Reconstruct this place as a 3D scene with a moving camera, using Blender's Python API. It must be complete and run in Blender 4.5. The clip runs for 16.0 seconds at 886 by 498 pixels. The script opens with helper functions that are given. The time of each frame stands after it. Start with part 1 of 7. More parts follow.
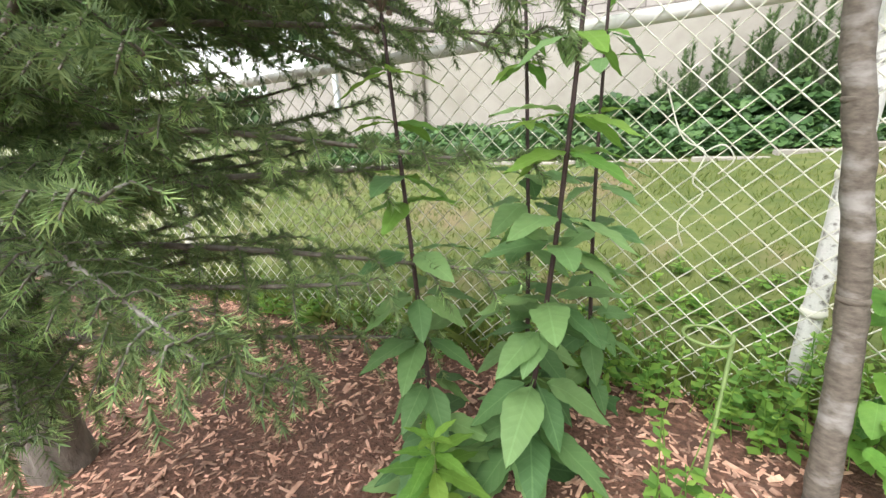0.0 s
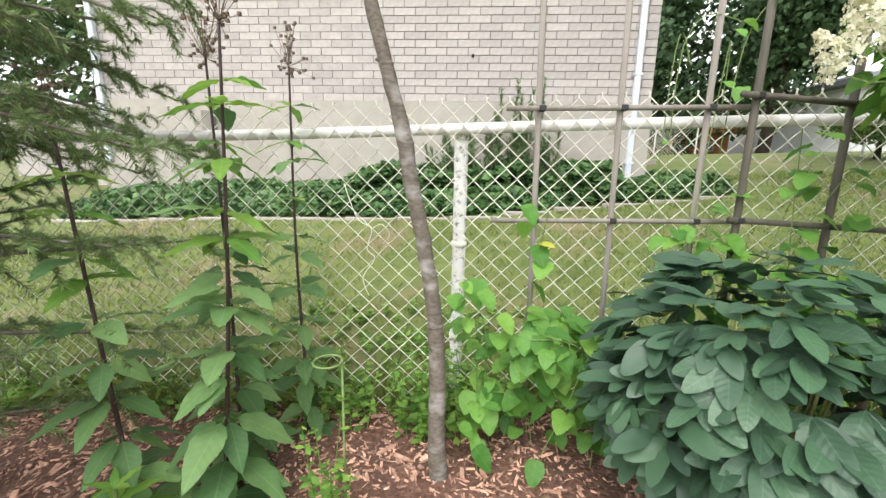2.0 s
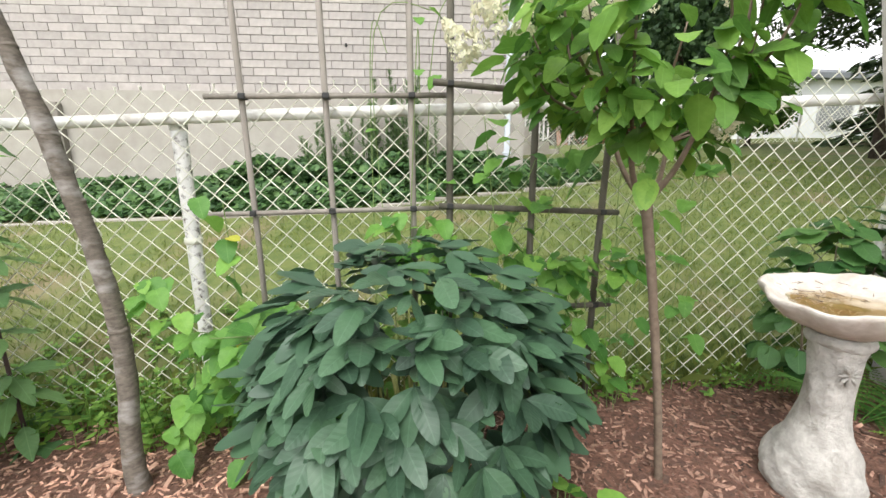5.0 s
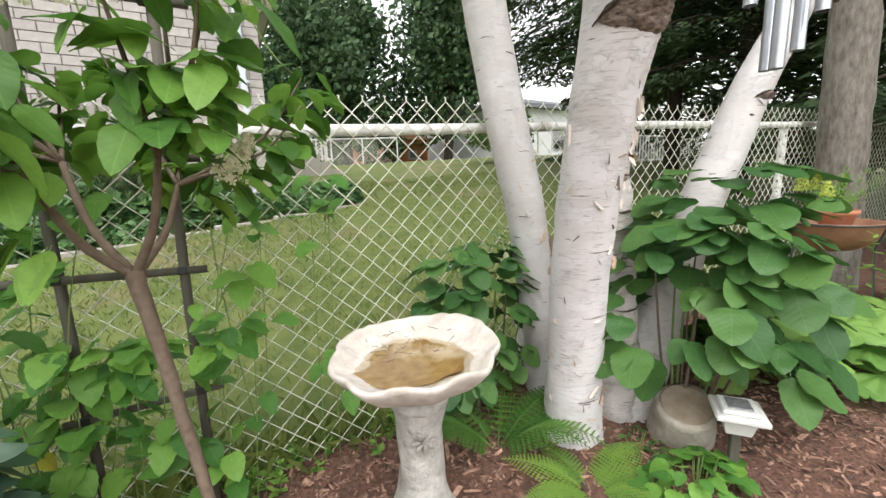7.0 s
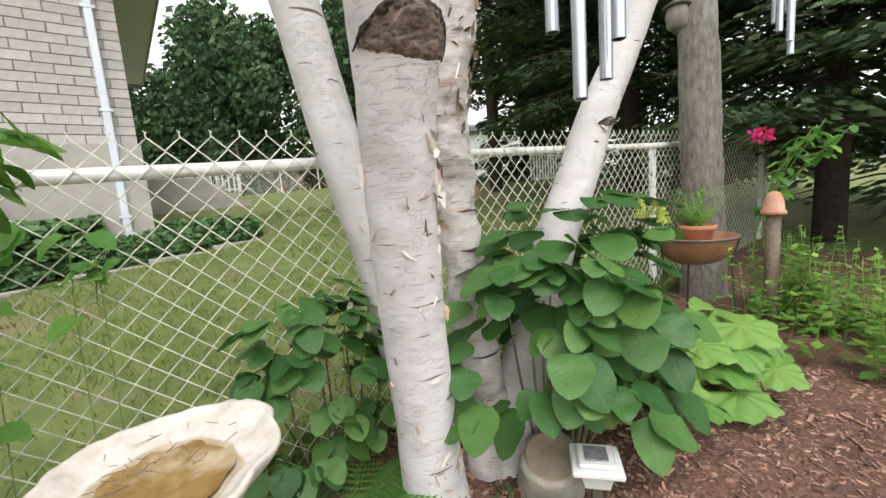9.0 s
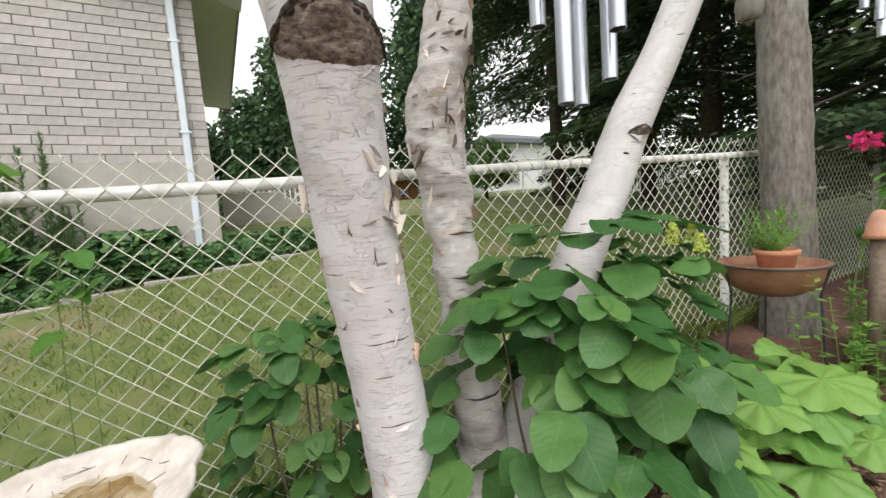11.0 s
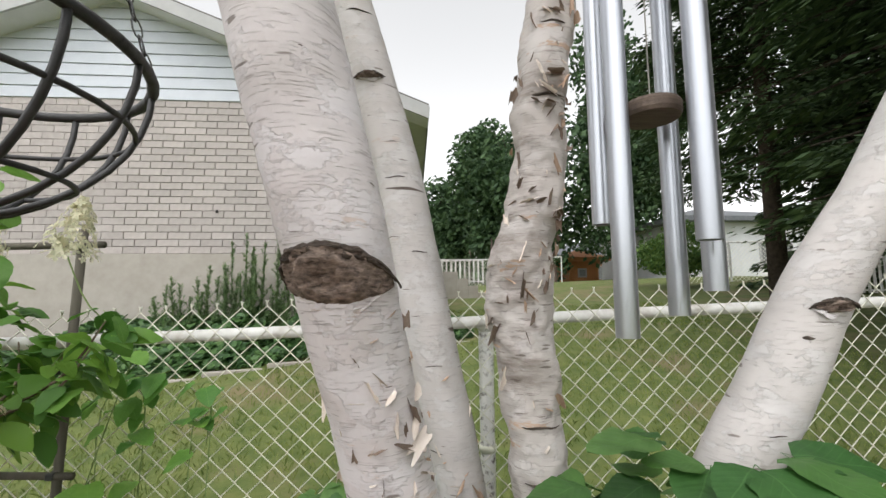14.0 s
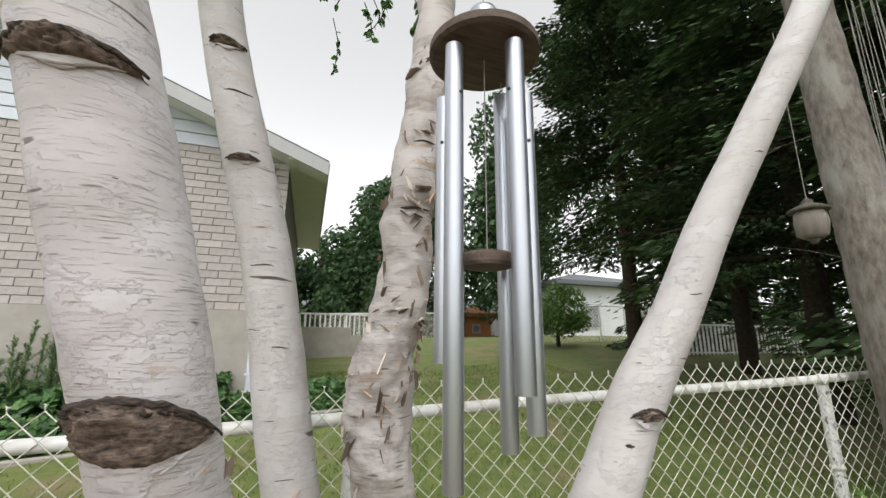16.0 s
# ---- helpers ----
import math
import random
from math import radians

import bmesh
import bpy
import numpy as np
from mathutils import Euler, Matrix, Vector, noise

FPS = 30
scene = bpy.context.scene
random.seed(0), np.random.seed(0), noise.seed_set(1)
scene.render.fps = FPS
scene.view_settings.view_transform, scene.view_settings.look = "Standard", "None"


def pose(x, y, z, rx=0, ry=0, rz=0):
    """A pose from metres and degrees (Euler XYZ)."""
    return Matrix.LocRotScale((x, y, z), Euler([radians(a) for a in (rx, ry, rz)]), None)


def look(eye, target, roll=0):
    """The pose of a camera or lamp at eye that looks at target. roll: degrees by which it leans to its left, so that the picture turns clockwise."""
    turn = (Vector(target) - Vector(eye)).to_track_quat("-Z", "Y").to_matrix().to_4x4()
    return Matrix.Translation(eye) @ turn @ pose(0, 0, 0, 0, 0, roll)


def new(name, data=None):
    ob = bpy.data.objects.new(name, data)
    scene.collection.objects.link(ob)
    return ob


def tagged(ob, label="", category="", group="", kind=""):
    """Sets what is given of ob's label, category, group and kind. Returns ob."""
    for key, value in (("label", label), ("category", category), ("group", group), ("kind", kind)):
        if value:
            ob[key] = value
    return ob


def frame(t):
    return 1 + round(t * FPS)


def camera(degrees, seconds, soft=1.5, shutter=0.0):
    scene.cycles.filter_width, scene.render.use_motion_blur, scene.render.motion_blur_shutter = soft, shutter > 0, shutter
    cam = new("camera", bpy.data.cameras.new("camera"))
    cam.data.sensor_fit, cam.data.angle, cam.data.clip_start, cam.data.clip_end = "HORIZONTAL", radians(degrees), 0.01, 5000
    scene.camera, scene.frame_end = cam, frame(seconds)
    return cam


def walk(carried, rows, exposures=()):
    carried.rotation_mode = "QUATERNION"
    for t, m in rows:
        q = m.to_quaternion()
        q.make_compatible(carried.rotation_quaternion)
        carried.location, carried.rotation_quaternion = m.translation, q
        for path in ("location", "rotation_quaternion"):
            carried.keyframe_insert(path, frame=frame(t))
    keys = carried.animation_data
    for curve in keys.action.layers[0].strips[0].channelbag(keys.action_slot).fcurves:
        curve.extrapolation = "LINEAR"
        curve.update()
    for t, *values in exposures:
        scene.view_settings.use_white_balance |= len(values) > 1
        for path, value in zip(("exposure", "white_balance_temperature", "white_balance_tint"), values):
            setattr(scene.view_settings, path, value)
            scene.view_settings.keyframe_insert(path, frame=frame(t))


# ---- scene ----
cam = camera(95.3, 16.0)
PATH = [
    (0, (-0.453, -1.396, 0.896), (-1.35, 0.282, 0.281), -2.3),
    (0.5, (-0.351, -1.431, 0.942), (-1.137, 0.312, 0.354), -0.9),
    (1, (-0.21, -1.485, 0.993), (-0.846, 0.337, 0.47), 0.8),
    (1.5, (-0.072, -1.556, 1.023), (-0.499, 0.35, 0.592), 1.0),
    (2, (0.047, -1.587, 1.025), (-0.087, 0.367, 0.624), 1.1),
    (2.5, (0.196, -1.596, 1.02), (0.376, 0.351, 0.602), 2.2),
    (3, (0.375, -1.595, 0.991), (0.707, 0.326, 0.545), 2.5),
    (3.2, (0.467, -1.587, 0.982), (0.775, 0.333, 0.517), 2.1),
    (5.3, (0.998, -1.554, 1.045), (1.12, 0.398, 0.626), -0.0),
    (5.5, (1.108, -1.548, 1.057), (1.367, 0.393, 0.651), -0.2),
    (6, (1.343, -1.494, 1.042), (1.941, 0.38, 0.679), -0.3),
    (6.5, (1.529, -1.401, 1.064), (2.357, 0.38, 0.683), -1.1),
    (7, (1.665, -1.423, 1.073), (2.616, 0.299, 0.711), -1.9),
    (7.5, (1.806, -1.461, 1.102), (2.719, 0.29, 0.783), -1.9),
    (8, (1.915, -1.513, 1.097), (2.82, 0.239, 0.76), -2.9),
    (8.5, (1.995, -1.505, 1.092), (3.036, 0.174, 0.776), -4.0),
    (9, (2.053, -1.453, 1.114), (3.275, 0.106, 0.838), -4.4),
    (9.2, (2.068, -1.442, 1.116), (3.344, 0.077, 0.863), -4.5),
    (11.3, (2.359, -1.476, 1.12), (3.181, 0.337, 0.927), -2.3),
    (11.5, (2.375, -1.454, 1.12), (3.082, 0.406, 0.919), -0.8),
    (12, (2.441, -1.373, 1.158), (2.669, 0.606, 0.986), -0.1),
    (12.5, (2.501, -1.353, 1.207), (2.542, 0.643, 1.093), -0.3),
    (13, (2.58, -1.383, 1.249), (2.599, 0.616, 1.193), -0.3),
    (13.5, (2.647, -1.428, 1.296), (2.754, 0.569, 1.332), -0.1),
    (14, (2.644, -1.451, 1.38), (2.783, 0.534, 1.58), -0.4),
    (14.5, (2.664, -1.48, 1.434), (2.886, 0.486, 1.724), -0.5),
    (15, (2.701, -1.493, 1.466), (3.017, 0.45, 1.818), -0.0),
    (15.5, (2.724, -1.49, 1.509), (3.143, 0.426, 1.905), 0.3),
    (16, (2.731, -1.491, 1.522), (3.335, 0.362, 1.968), 0.5),
]
walk(cam, [(t, look(eye, target, roll)) for t, eye, target, roll in PATH], [(0, 1.48), (1, 1.42), (2, 1.32), (3, 1.24), (5.5, 1.26), (6.5, 1.2), (8, 1.06), (9, 1.04), (12, 0.82), (16, 0.68)])

# ---- sky and light: a bright overcast noon ----
world = bpy.data.worlds.new("overcast")
scene.world = world
world.use_nodes = True
wn, wl = world.node_tree.nodes, world.node_tree.links
sky = wn.new("ShaderNodeTexSky")
sky.sky_type, sky.sun_disc = "NISHITA", False
sky.sun_elevation, sky.sun_rotation = radians(58), radians(200)
sky.dust_density, sky.ozone_density = 2.0, 0.6
pale = wn.new("ShaderNodeHueSaturation")
pale.inputs["Saturation"].default_value = 0.05
pale.inputs["Value"].default_value = 1.3
wl.new(sky.outputs[0], pale.inputs["Color"])
wl.new(pale.outputs[0], wn["Background"].inputs["Color"])
wn["Background"].inputs["Strength"].default_value = 0.15
sun = new("sun", bpy.data.lights.new("sun", "SUN"))
sun.data.energy, sun.data.angle, sun.data.color = 0.5, radians(25), (1.0, 0.97, 0.92)
sun.matrix_world = look((0, -6, 12), (1.5, 0, 0))

# ---- building helpers ----
WORLD = {}
rng = random.Random(7)


def U(a, b):
    return rng.uniform(a, b)


def G(x, y=0.0):
    """Height of the ground: it climbs gently along the fence and rises over the lawn."""
    z = 0.035 * (min(max(x, -14), 14) - 1)
    if y > 0.05:
        u = y - 0.05
        z += 0.17 * min(u, 4) + 0.075 * min(max(u - 4, 0), 9) + 0.01 * min(max(u - 13, 0), 60)
    return z


class Geo:
    """Vertices and faces of one mesh in the making."""

    def __init__(self):
        self.v, self.f = [], []

    def add(self, verts, faces, m=None):
        n = len(self.v)
        self.v += [tuple(m @ Vector(p)) for p in verts] if m else [tuple(p) for p in verts]
        self.f += [tuple(i + n for i in f) for f in faces]
        return self

    def box(self, x0, y0, z0, x1, y1, z1, m=None, c=0.0):
        """A block; c cuts its edges."""
        if c <= 0:
            p = [(x, y, z) for z in (z0, z1) for x, y in ((x0, y0), (x1, y0), (x1, y1), (x0, y1))]
            return self.add(p, [(3, 2, 1, 0), (4, 5, 6, 7), (0, 1, 5, 4), (1, 2, 6, 5), (2, 3, 7, 6), (3, 0, 4, 7)], m)
        bm = bmesh.new()
        bmesh.ops.create_cube(bm, size=1)
        for v in bm.verts:
            v.co = ((x0 + x1) / 2 + v.co.x * (x1 - x0), (y0 + y1) / 2 + v.co.y * (y1 - y0), (z0 + z1) / 2 + v.co.z * (z1 - z0))
        bmesh.ops.bevel(bm, geom=bm.edges[:], offset=c, segments=1, affect="EDGES")
        bm.verts.index_update()
        self.add([v.co[:] for v in bm.verts], [[v.index for v in f.verts] for f in bm.faces], m)
        bm.free()
        return self

    def tube(self, pts, radii, sides=8, cap=True, rough=0.0, freq=6.0):
        """A tube along points; radii one or one a point; rough: uneven bark."""
        pts = [Vector(p) for p in pts]
        radii = [radii] * len(pts) if isinstance(radii, (int, float)) else radii
        n0, ref = len(self.v), None
        for k, p in enumerate(pts):
            d = (pts[min(k + 1, len(pts) - 1)] - pts[max(k - 1, 0)]).normalized()
            if ref is None:
                ref = d.orthogonal().normalized()
            ref = (ref - d * ref.dot(d)).normalized()
            side = d.cross(ref)
            for s in range(sides):
                a = 2 * math.pi * s / sides
                w = ref * math.cos(a) + side * math.sin(a)
                r = radii[k]
                if rough:
                    r *= 1 + rough * noise.noise((p + w * radii[k]) * freq) + 0.35 * rough * noise.noise((p + w * radii[k]) * freq * 4.3)
                self.v.append(tuple(p + w * r))
        for k in range(len(pts) - 1):
            for s in range(sides):
                a, b = n0 + k * sides + s, n0 + k * sides + (s + 1) % sides
                self.f.append((a, b, b + sides, a + sides))
        if cap:
            self.f.append(tuple(n0 + s for s in reversed(range(sides))))
            self.f.append(tuple(n0 + (len(pts) - 1) * sides + s for s in range(sides)))
        return self

    def lathe(self, profile, sides=24, centre=(0, 0, 0), wave=None):
        """A turned shape from (radius, z) pairs, bottom to top; wave(angle, k) scales the radius."""
        n0 = len(self.v)
        for k, (r, z) in enumerate(profile):
            for s in range(sides):
                a = 2 * math.pi * s / sides
                q, dz = wave(a, k) if wave else (1, 0)
                self.v.append((centre[0] + r * q * math.cos(a), centre[1] + r * q * math.sin(a), centre[2] + z + dz))
        for k in range(len(profile) - 1):
            for s in range(sides):
                a, b = n0 + k * sides + s, n0 + k * sides + (s + 1) % sides
                self.f.append((a, b, b + sides, a + sides))
        self.f.append(tuple(n0 + s for s in reversed(range(sides))))
        self.f.append(tuple(n0 + (len(profile) - 1) * sides + s for s in range(sides)))
        return self

    def mesh(self, name, mat, smooth=False):
        me = bpy.data.meshes.new(name)
        me.from_pydata(self.v, [], self.f)
        me.materials.append(mat)
        if smooth:
            me.polygons.foreach_set("use_smooth", [True] * len(me.polygons))
        me.update()
        return me


def spline(pts, n):
    """n points on a smooth curve through pts (tuples of any length)."""
    out, last = [], len(pts) - 1
    for i in range(n):
        u = i / (n - 1) * last
        k = min(int(u), last - 1)
        f = u - k
        a, b, c, d = (pts[max(k - 1, 0)], pts[k], pts[k + 1], pts[min(k + 2, last)])
        out.append(tuple(0.5 * (2 * q + (r - p) * f + (2 * p - 5 * q + 4 * r - s) * f * f + (3 * q - p - 3 * r + s) * f ** 3) for p, q, r, s in zip(a, b, c, d)))
    return out


def thing(name, at, label, category, group="", kind=""):
    ob = new(name)
    ob.empty_display_size = 0.05
    ob.location = at
    WORLD[ob] = Matrix.Translation(at)
    return tagged(ob, label, category, group, kind)


def part(name, data, parent, m=None, label=""):
    """Mesh data (in world metres, or at the pose m) as a part of a thing or of a part."""
    ob = new(name, data)
    m = m or Matrix.Identity(4)
    ob.parent = parent
    ob.matrix_basis = WORLD[parent].inverted() @ m
    WORLD[ob] = m.copy()
    if label:
        tagged(ob, label)
    return ob


def solo(name, data, label, category, group="", kind="", at=None):
    """A thing that is one mesh."""
    ob = new(name, data)
    if at:
        ob.location = at
    WORLD[ob] = Matrix.Translation(at or (0, 0, 0))
    return tagged(ob, label, category, group, kind)


def leaf_pose(at, along, up=(0, 0, 1), size=1.0, wide=1.0):
    """Leaf meshes run along +X with their face to +Z."""
    x = Vector(along).normalized()
    y = Vector(up).cross(x)
    y = y.normalized() if y.length > 1e-4 else x.orthogonal().normalized()
    z = x.cross(y)
    r = Matrix((x, y, z)).transposed().to_4x4()
    return Matrix.Translation(at) @ r @ Matrix.Diagonal((size, size * wide, size, 1))


def leaf_mesh(name, mat, width=0.5, fold=0.12, droop=0.25, shape="oval", n=8, stalk=0.0, teeth=0.0, pucker=0.02):
    """A leaf one metre long: two cupped halves folded at the rib, puckered between the veins, drooping to its tip."""
    g = Geo()
    cols = (-1, -0.5, 0, 0.5, 1)
    for k in range(n + 1):
        u = k / n
        if shape == "heart":
            w = width * (max(0, math.sin(math.pi * min(1, (u + 0.22) / 1.22))) ** 0.75) * (1.0 if u > 0 else 0.55)
        elif shape == "lance":
            w = width * math.sin(math.pi * u ** 0.8) ** 0.9 if 0 < u < 1 else 0
        elif shape == "round":
            w = width * math.sin(math.pi * u ** 0.78) ** 0.55 if 0 < u < 1 else 0.02
        elif shape == "blunt":
            w = width * math.sin(math.pi * min(1, u * 0.97 + 0.01) ** 1.15) ** 0.62
        else:
            w = width * math.sin(math.pi * u ** 0.85) ** 0.7 if 0 < u < 1 else 0
        w *= 1 + teeth * (1 if k % 2 else -1)
        for c in cols:
            y = c * w / 2
            cup = fold * abs(c) * w * (1.35 - 0.55 * abs(c))
            z = -droop * u * u + cup + pucker * math.sin(u * 19 - 5 * abs(c)) * abs(c) + 0.03 * math.sin(u * 9 + 2 * c) * w
            g.v.append((u + stalk - 0.04 * abs(c) * math.sin(math.pi * u), y, z))
    m = len(cols)
    g.f = [(k * m + j, (k + 1) * m + j, (k + 1) * m + j + 1, k * m + j + 1) for k in range(n) for j in range(m - 1)]
    if stalk:
        g.add([(0, -0.008, 0.03), (0, 0.008, 0.03), (stalk, 0.006, 0), (stalk, -0.006, 0)], [(0, 1, 2, 3)])
    return g.mesh(name, mat, True)


class Foliage:
    """Leaves of one plant: those on the open side are parts, the ones behind them one joined mesh."""

    def __init__(self, owner, mesh, deep, name="leaf", most=290):
        self.owner, self.mesh, self.deep, self.name, self.most, self.at = owner, mesh, deep, name, most, []

    def add(self, m):
        self.at.append(m)

    def build(self):
        self.at.sort(key=lambda m: m.translation.y - 0.3 * m.translation.z)
        for m in self.at[:self.most]:
            part(self.name, self.mesh, self.owner, m)
        if self.at[self.most:]:
            vs, fs = [v.co[:] for v in self.mesh.vertices], [tuple(p.vertices) for p in self.mesh.polygons]
            g = Geo()
            for m in self.at[self.most:]:
                g.add(vs, fs, m)
            tagged(part("inner_leaves", g.mesh("inner_leaves", self.deep, True), self.owner), kind="stuff")


# ---- materials ----
def nodes_of(m):
    m.use_nodes = True
    return m.node_tree.nodes, m.node_tree.links, m.node_tree.nodes["Principled BSDF"]


def ramp(n, stops):
    r = n.new("ShaderNodeValToRGB")
    e = r.color_ramp.elements
    while len(e) < len(stops):
        e.new(0.5)
    for k, (p, c) in enumerate(stops):
        e[k].position, e[k].color = p, (*c, 1) if len(c) == 3 else (c[0], c[0], c[0], 1)
    return r


def coords(n, l, scale, world_space=False):
    if world_space:
        src = n.new("ShaderNodeNewGeometry").outputs["Position"]
    else:
        src = n.new("ShaderNodeTexCoord").outputs["Object"]
    mp = n.new("ShaderNodeMapping")
    mp.inputs["Scale"].default_value = scale
    l.new(src, mp.inputs["Vector"])
    return mp.outputs[0]


def noise_tex(n, l, vec, scale, detail=4.0, rough=0.6):
    t = n.new("ShaderNodeTexNoise")
    t.inputs["Scale"].default_value, t.inputs["Detail"].default_value, t.inputs["Roughness"].default_value = scale, detail, rough
    l.new(vec, t.inputs["Vector"])
    return t.outputs["Fac"]


def mixed(n, l, fac, a, b, kind="MIX"):
    x = n.new("ShaderNodeMix")
    x.data_type, x.blend_type = "RGBA", kind
    for sock, v in ((x.inputs["Factor"], fac), (x.inputs["A"], a), (x.inputs["B"], b)):
        if isinstance(v, bpy.types.NodeSocket):
            l.new(v, sock)
        elif isinstance(v, (int, float)):
            sock.default_value = v
        else:
            sock.default_value = (*v, 1)
    return x.outputs["Result"]


def bumped(n, l, bsdf, height, strength=0.3, distance=0.01):
    b = n.new("ShaderNodeBump")
    b.inputs["Strength"].default_value, b.inputs["Distance"].default_value = strength, distance
    l.new(height, b.inputs["Height"])
    l.new(b.outputs[0], bsdf.inputs["Normal"])


def plain(name, a, b, scale=20.0, rough=0.7, metal=0.0, bump=0.3, dist=0.004, stretch=(1, 1, 1), stain=None, world_space=False, per="", vary=0.15, fine=6.0, spec=0.5):
    """Two-tone grain, a slower stain over it, and fine relief. per: 'object' or 'island' to vary piece by piece."""
    m = bpy.data.materials.new(name)
    n, l, s = nodes_of(m)
    vec = coords(n, l, stretch, world_space)
    f1 = noise_tex(n, l, vec, scale, fine)
    r1 = ramp(n, [(0.3, (0,)), (0.7, (1,))])
    l.new(f1, r1.inputs[0])
    col = mixed(n, l, r1.outputs[0], a, b)
    if stain:
        r2 = ramp(n, [(0.52, (0,)), (0.68, (1,))])
        l.new(noise_tex(n, l, vec, scale * 0.17, 5), r2.inputs[0])
        col = mixed(n, l, r2.outputs[0], col, stain)
    if per:
        if per == "object":
            rnd = n.new("ShaderNodeObjectInfo").outputs["Random"]
        else:
            rnd = n.new("ShaderNodeNewGeometry").outputs["Random Per Island"]
        mr = n.new("ShaderNodeMapRange")
        mr.inputs["To Min"].default_value, mr.inputs["To Max"].default_value = 1 - vary, 1 + vary
        l.new(rnd, mr.inputs["Value"])
        hv = n.new("ShaderNodeHueSaturation")
        l.new(mr.outputs[0], hv.inputs["Value"])
        l.new(col, hv.inputs["Color"])
        col = hv.outputs[0]
    l.new(col, s.inputs["Base Color"])
    s.inputs["Roughness"].default_value, s.inputs["Metallic"].default_value = rough, metal
    s.inputs["Specular IOR Level"].default_value = spec
    if bump:
        bumped(n, l, s, f1, bump, dist)
    return m


def leafy(name, a, b, under=0.35, rough=0.5, per="object", vary=0.3, hue=0.02, spots=None, vein=True):
    """A leaf: green with paler veins, lit through from behind."""
    m = bpy.data.materials.new(name)
    n, l, s = nodes_of(m)
    vec = coords(n, l, (1, 1, 1))
    f = noise_tex(n, l, vec, 5, 3)
    col = mixed(n, l, f, a, b)
    if spots:
        r = ramp(n, [(0.62, (0,)), (0.7, (1,))])
        l.new(noise_tex(n, l, vec, 7, 2), r.inputs[0])
        col = mixed(n, l, r.outputs[0], col, spots)
    if per == "object":
        rnd = n.new("ShaderNodeObjectInfo").outputs["Random"]
    else:
        rnd = n.new("ShaderNodeNewGeometry").outputs["Random Per Island"]
    hv = n.new("ShaderNodeHueSaturation")
    for sock, lo, hi in (("Value", 1 - vary, 1 + vary), ("Hue", 0.5 + hue, 0.5 - hue)):
        mr = n.new("ShaderNodeMapRange")
        mr.inputs["To Min"].default_value, mr.inputs["To Max"].default_value = lo, hi
        l.new(rnd, mr.inputs["Value"])
        l.new(mr.outputs[0], hv.inputs[sock])
    l.new(col, hv.inputs["Color"])
    l.new(hv.outputs[0], s.inputs["Base Color"])
    s.inputs["Roughness"].default_value = rough
    s.inputs["Specular IOR Level"].default_value = 0.4
    if vein:
        # side veins run forward from the rib
        xyz = n.new("ShaderNodeSeparateXYZ")
        l.new(vec, xyz.inputs[0])

        def calc(op, a, b=0.0):
            q = n.new("ShaderNodeMath")
            q.operation = op
            for k, v in enumerate((a, b)):
                if isinstance(v, (int, float)):
                    q.inputs[k].default_value = v
                else:
                    l.new(v, q.inputs[k])
            return q.outputs[0]

        side = calc("ABSOLUTE", xyz.outputs["Y"])
        ridge = calc("SINE", calc("SUBTRACT", calc("MULTIPLY", xyz.outputs["X"], 48.0), calc("MULTIPLY", side, 42.0)))
        line = calc("GREATER_THAN", ridge, 0.90)
        rib = calc("LESS_THAN", side, 0.012)
        both = calc("MAXIMUM", calc("MULTIPLY", line, 0.35), rib)
        pale = mixed(n, l, calc("MULTIPLY", both, 0.20), hv.outputs[0], tuple(min(1, c * 1.9 + 0.05) for c in b))
        l.new(pale, s.inputs["Base Color"])
        bumped(n, l, s, ridge, 0.06, 0.02)
    t = n.new("ShaderNodeBsdfTranslucent")
    l.new(hv.outputs[0], t.inputs["Color"])
    mx = n.new("ShaderNodeMixShader")
    mx.inputs[0].default_value = under
    l.new(s.outputs[0], mx.inputs[1])
    l.new(t.outputs[0], mx.inputs[2])
    l.new(mx.outputs[0], n["Material Output"].inputs["Surface"])
    return m


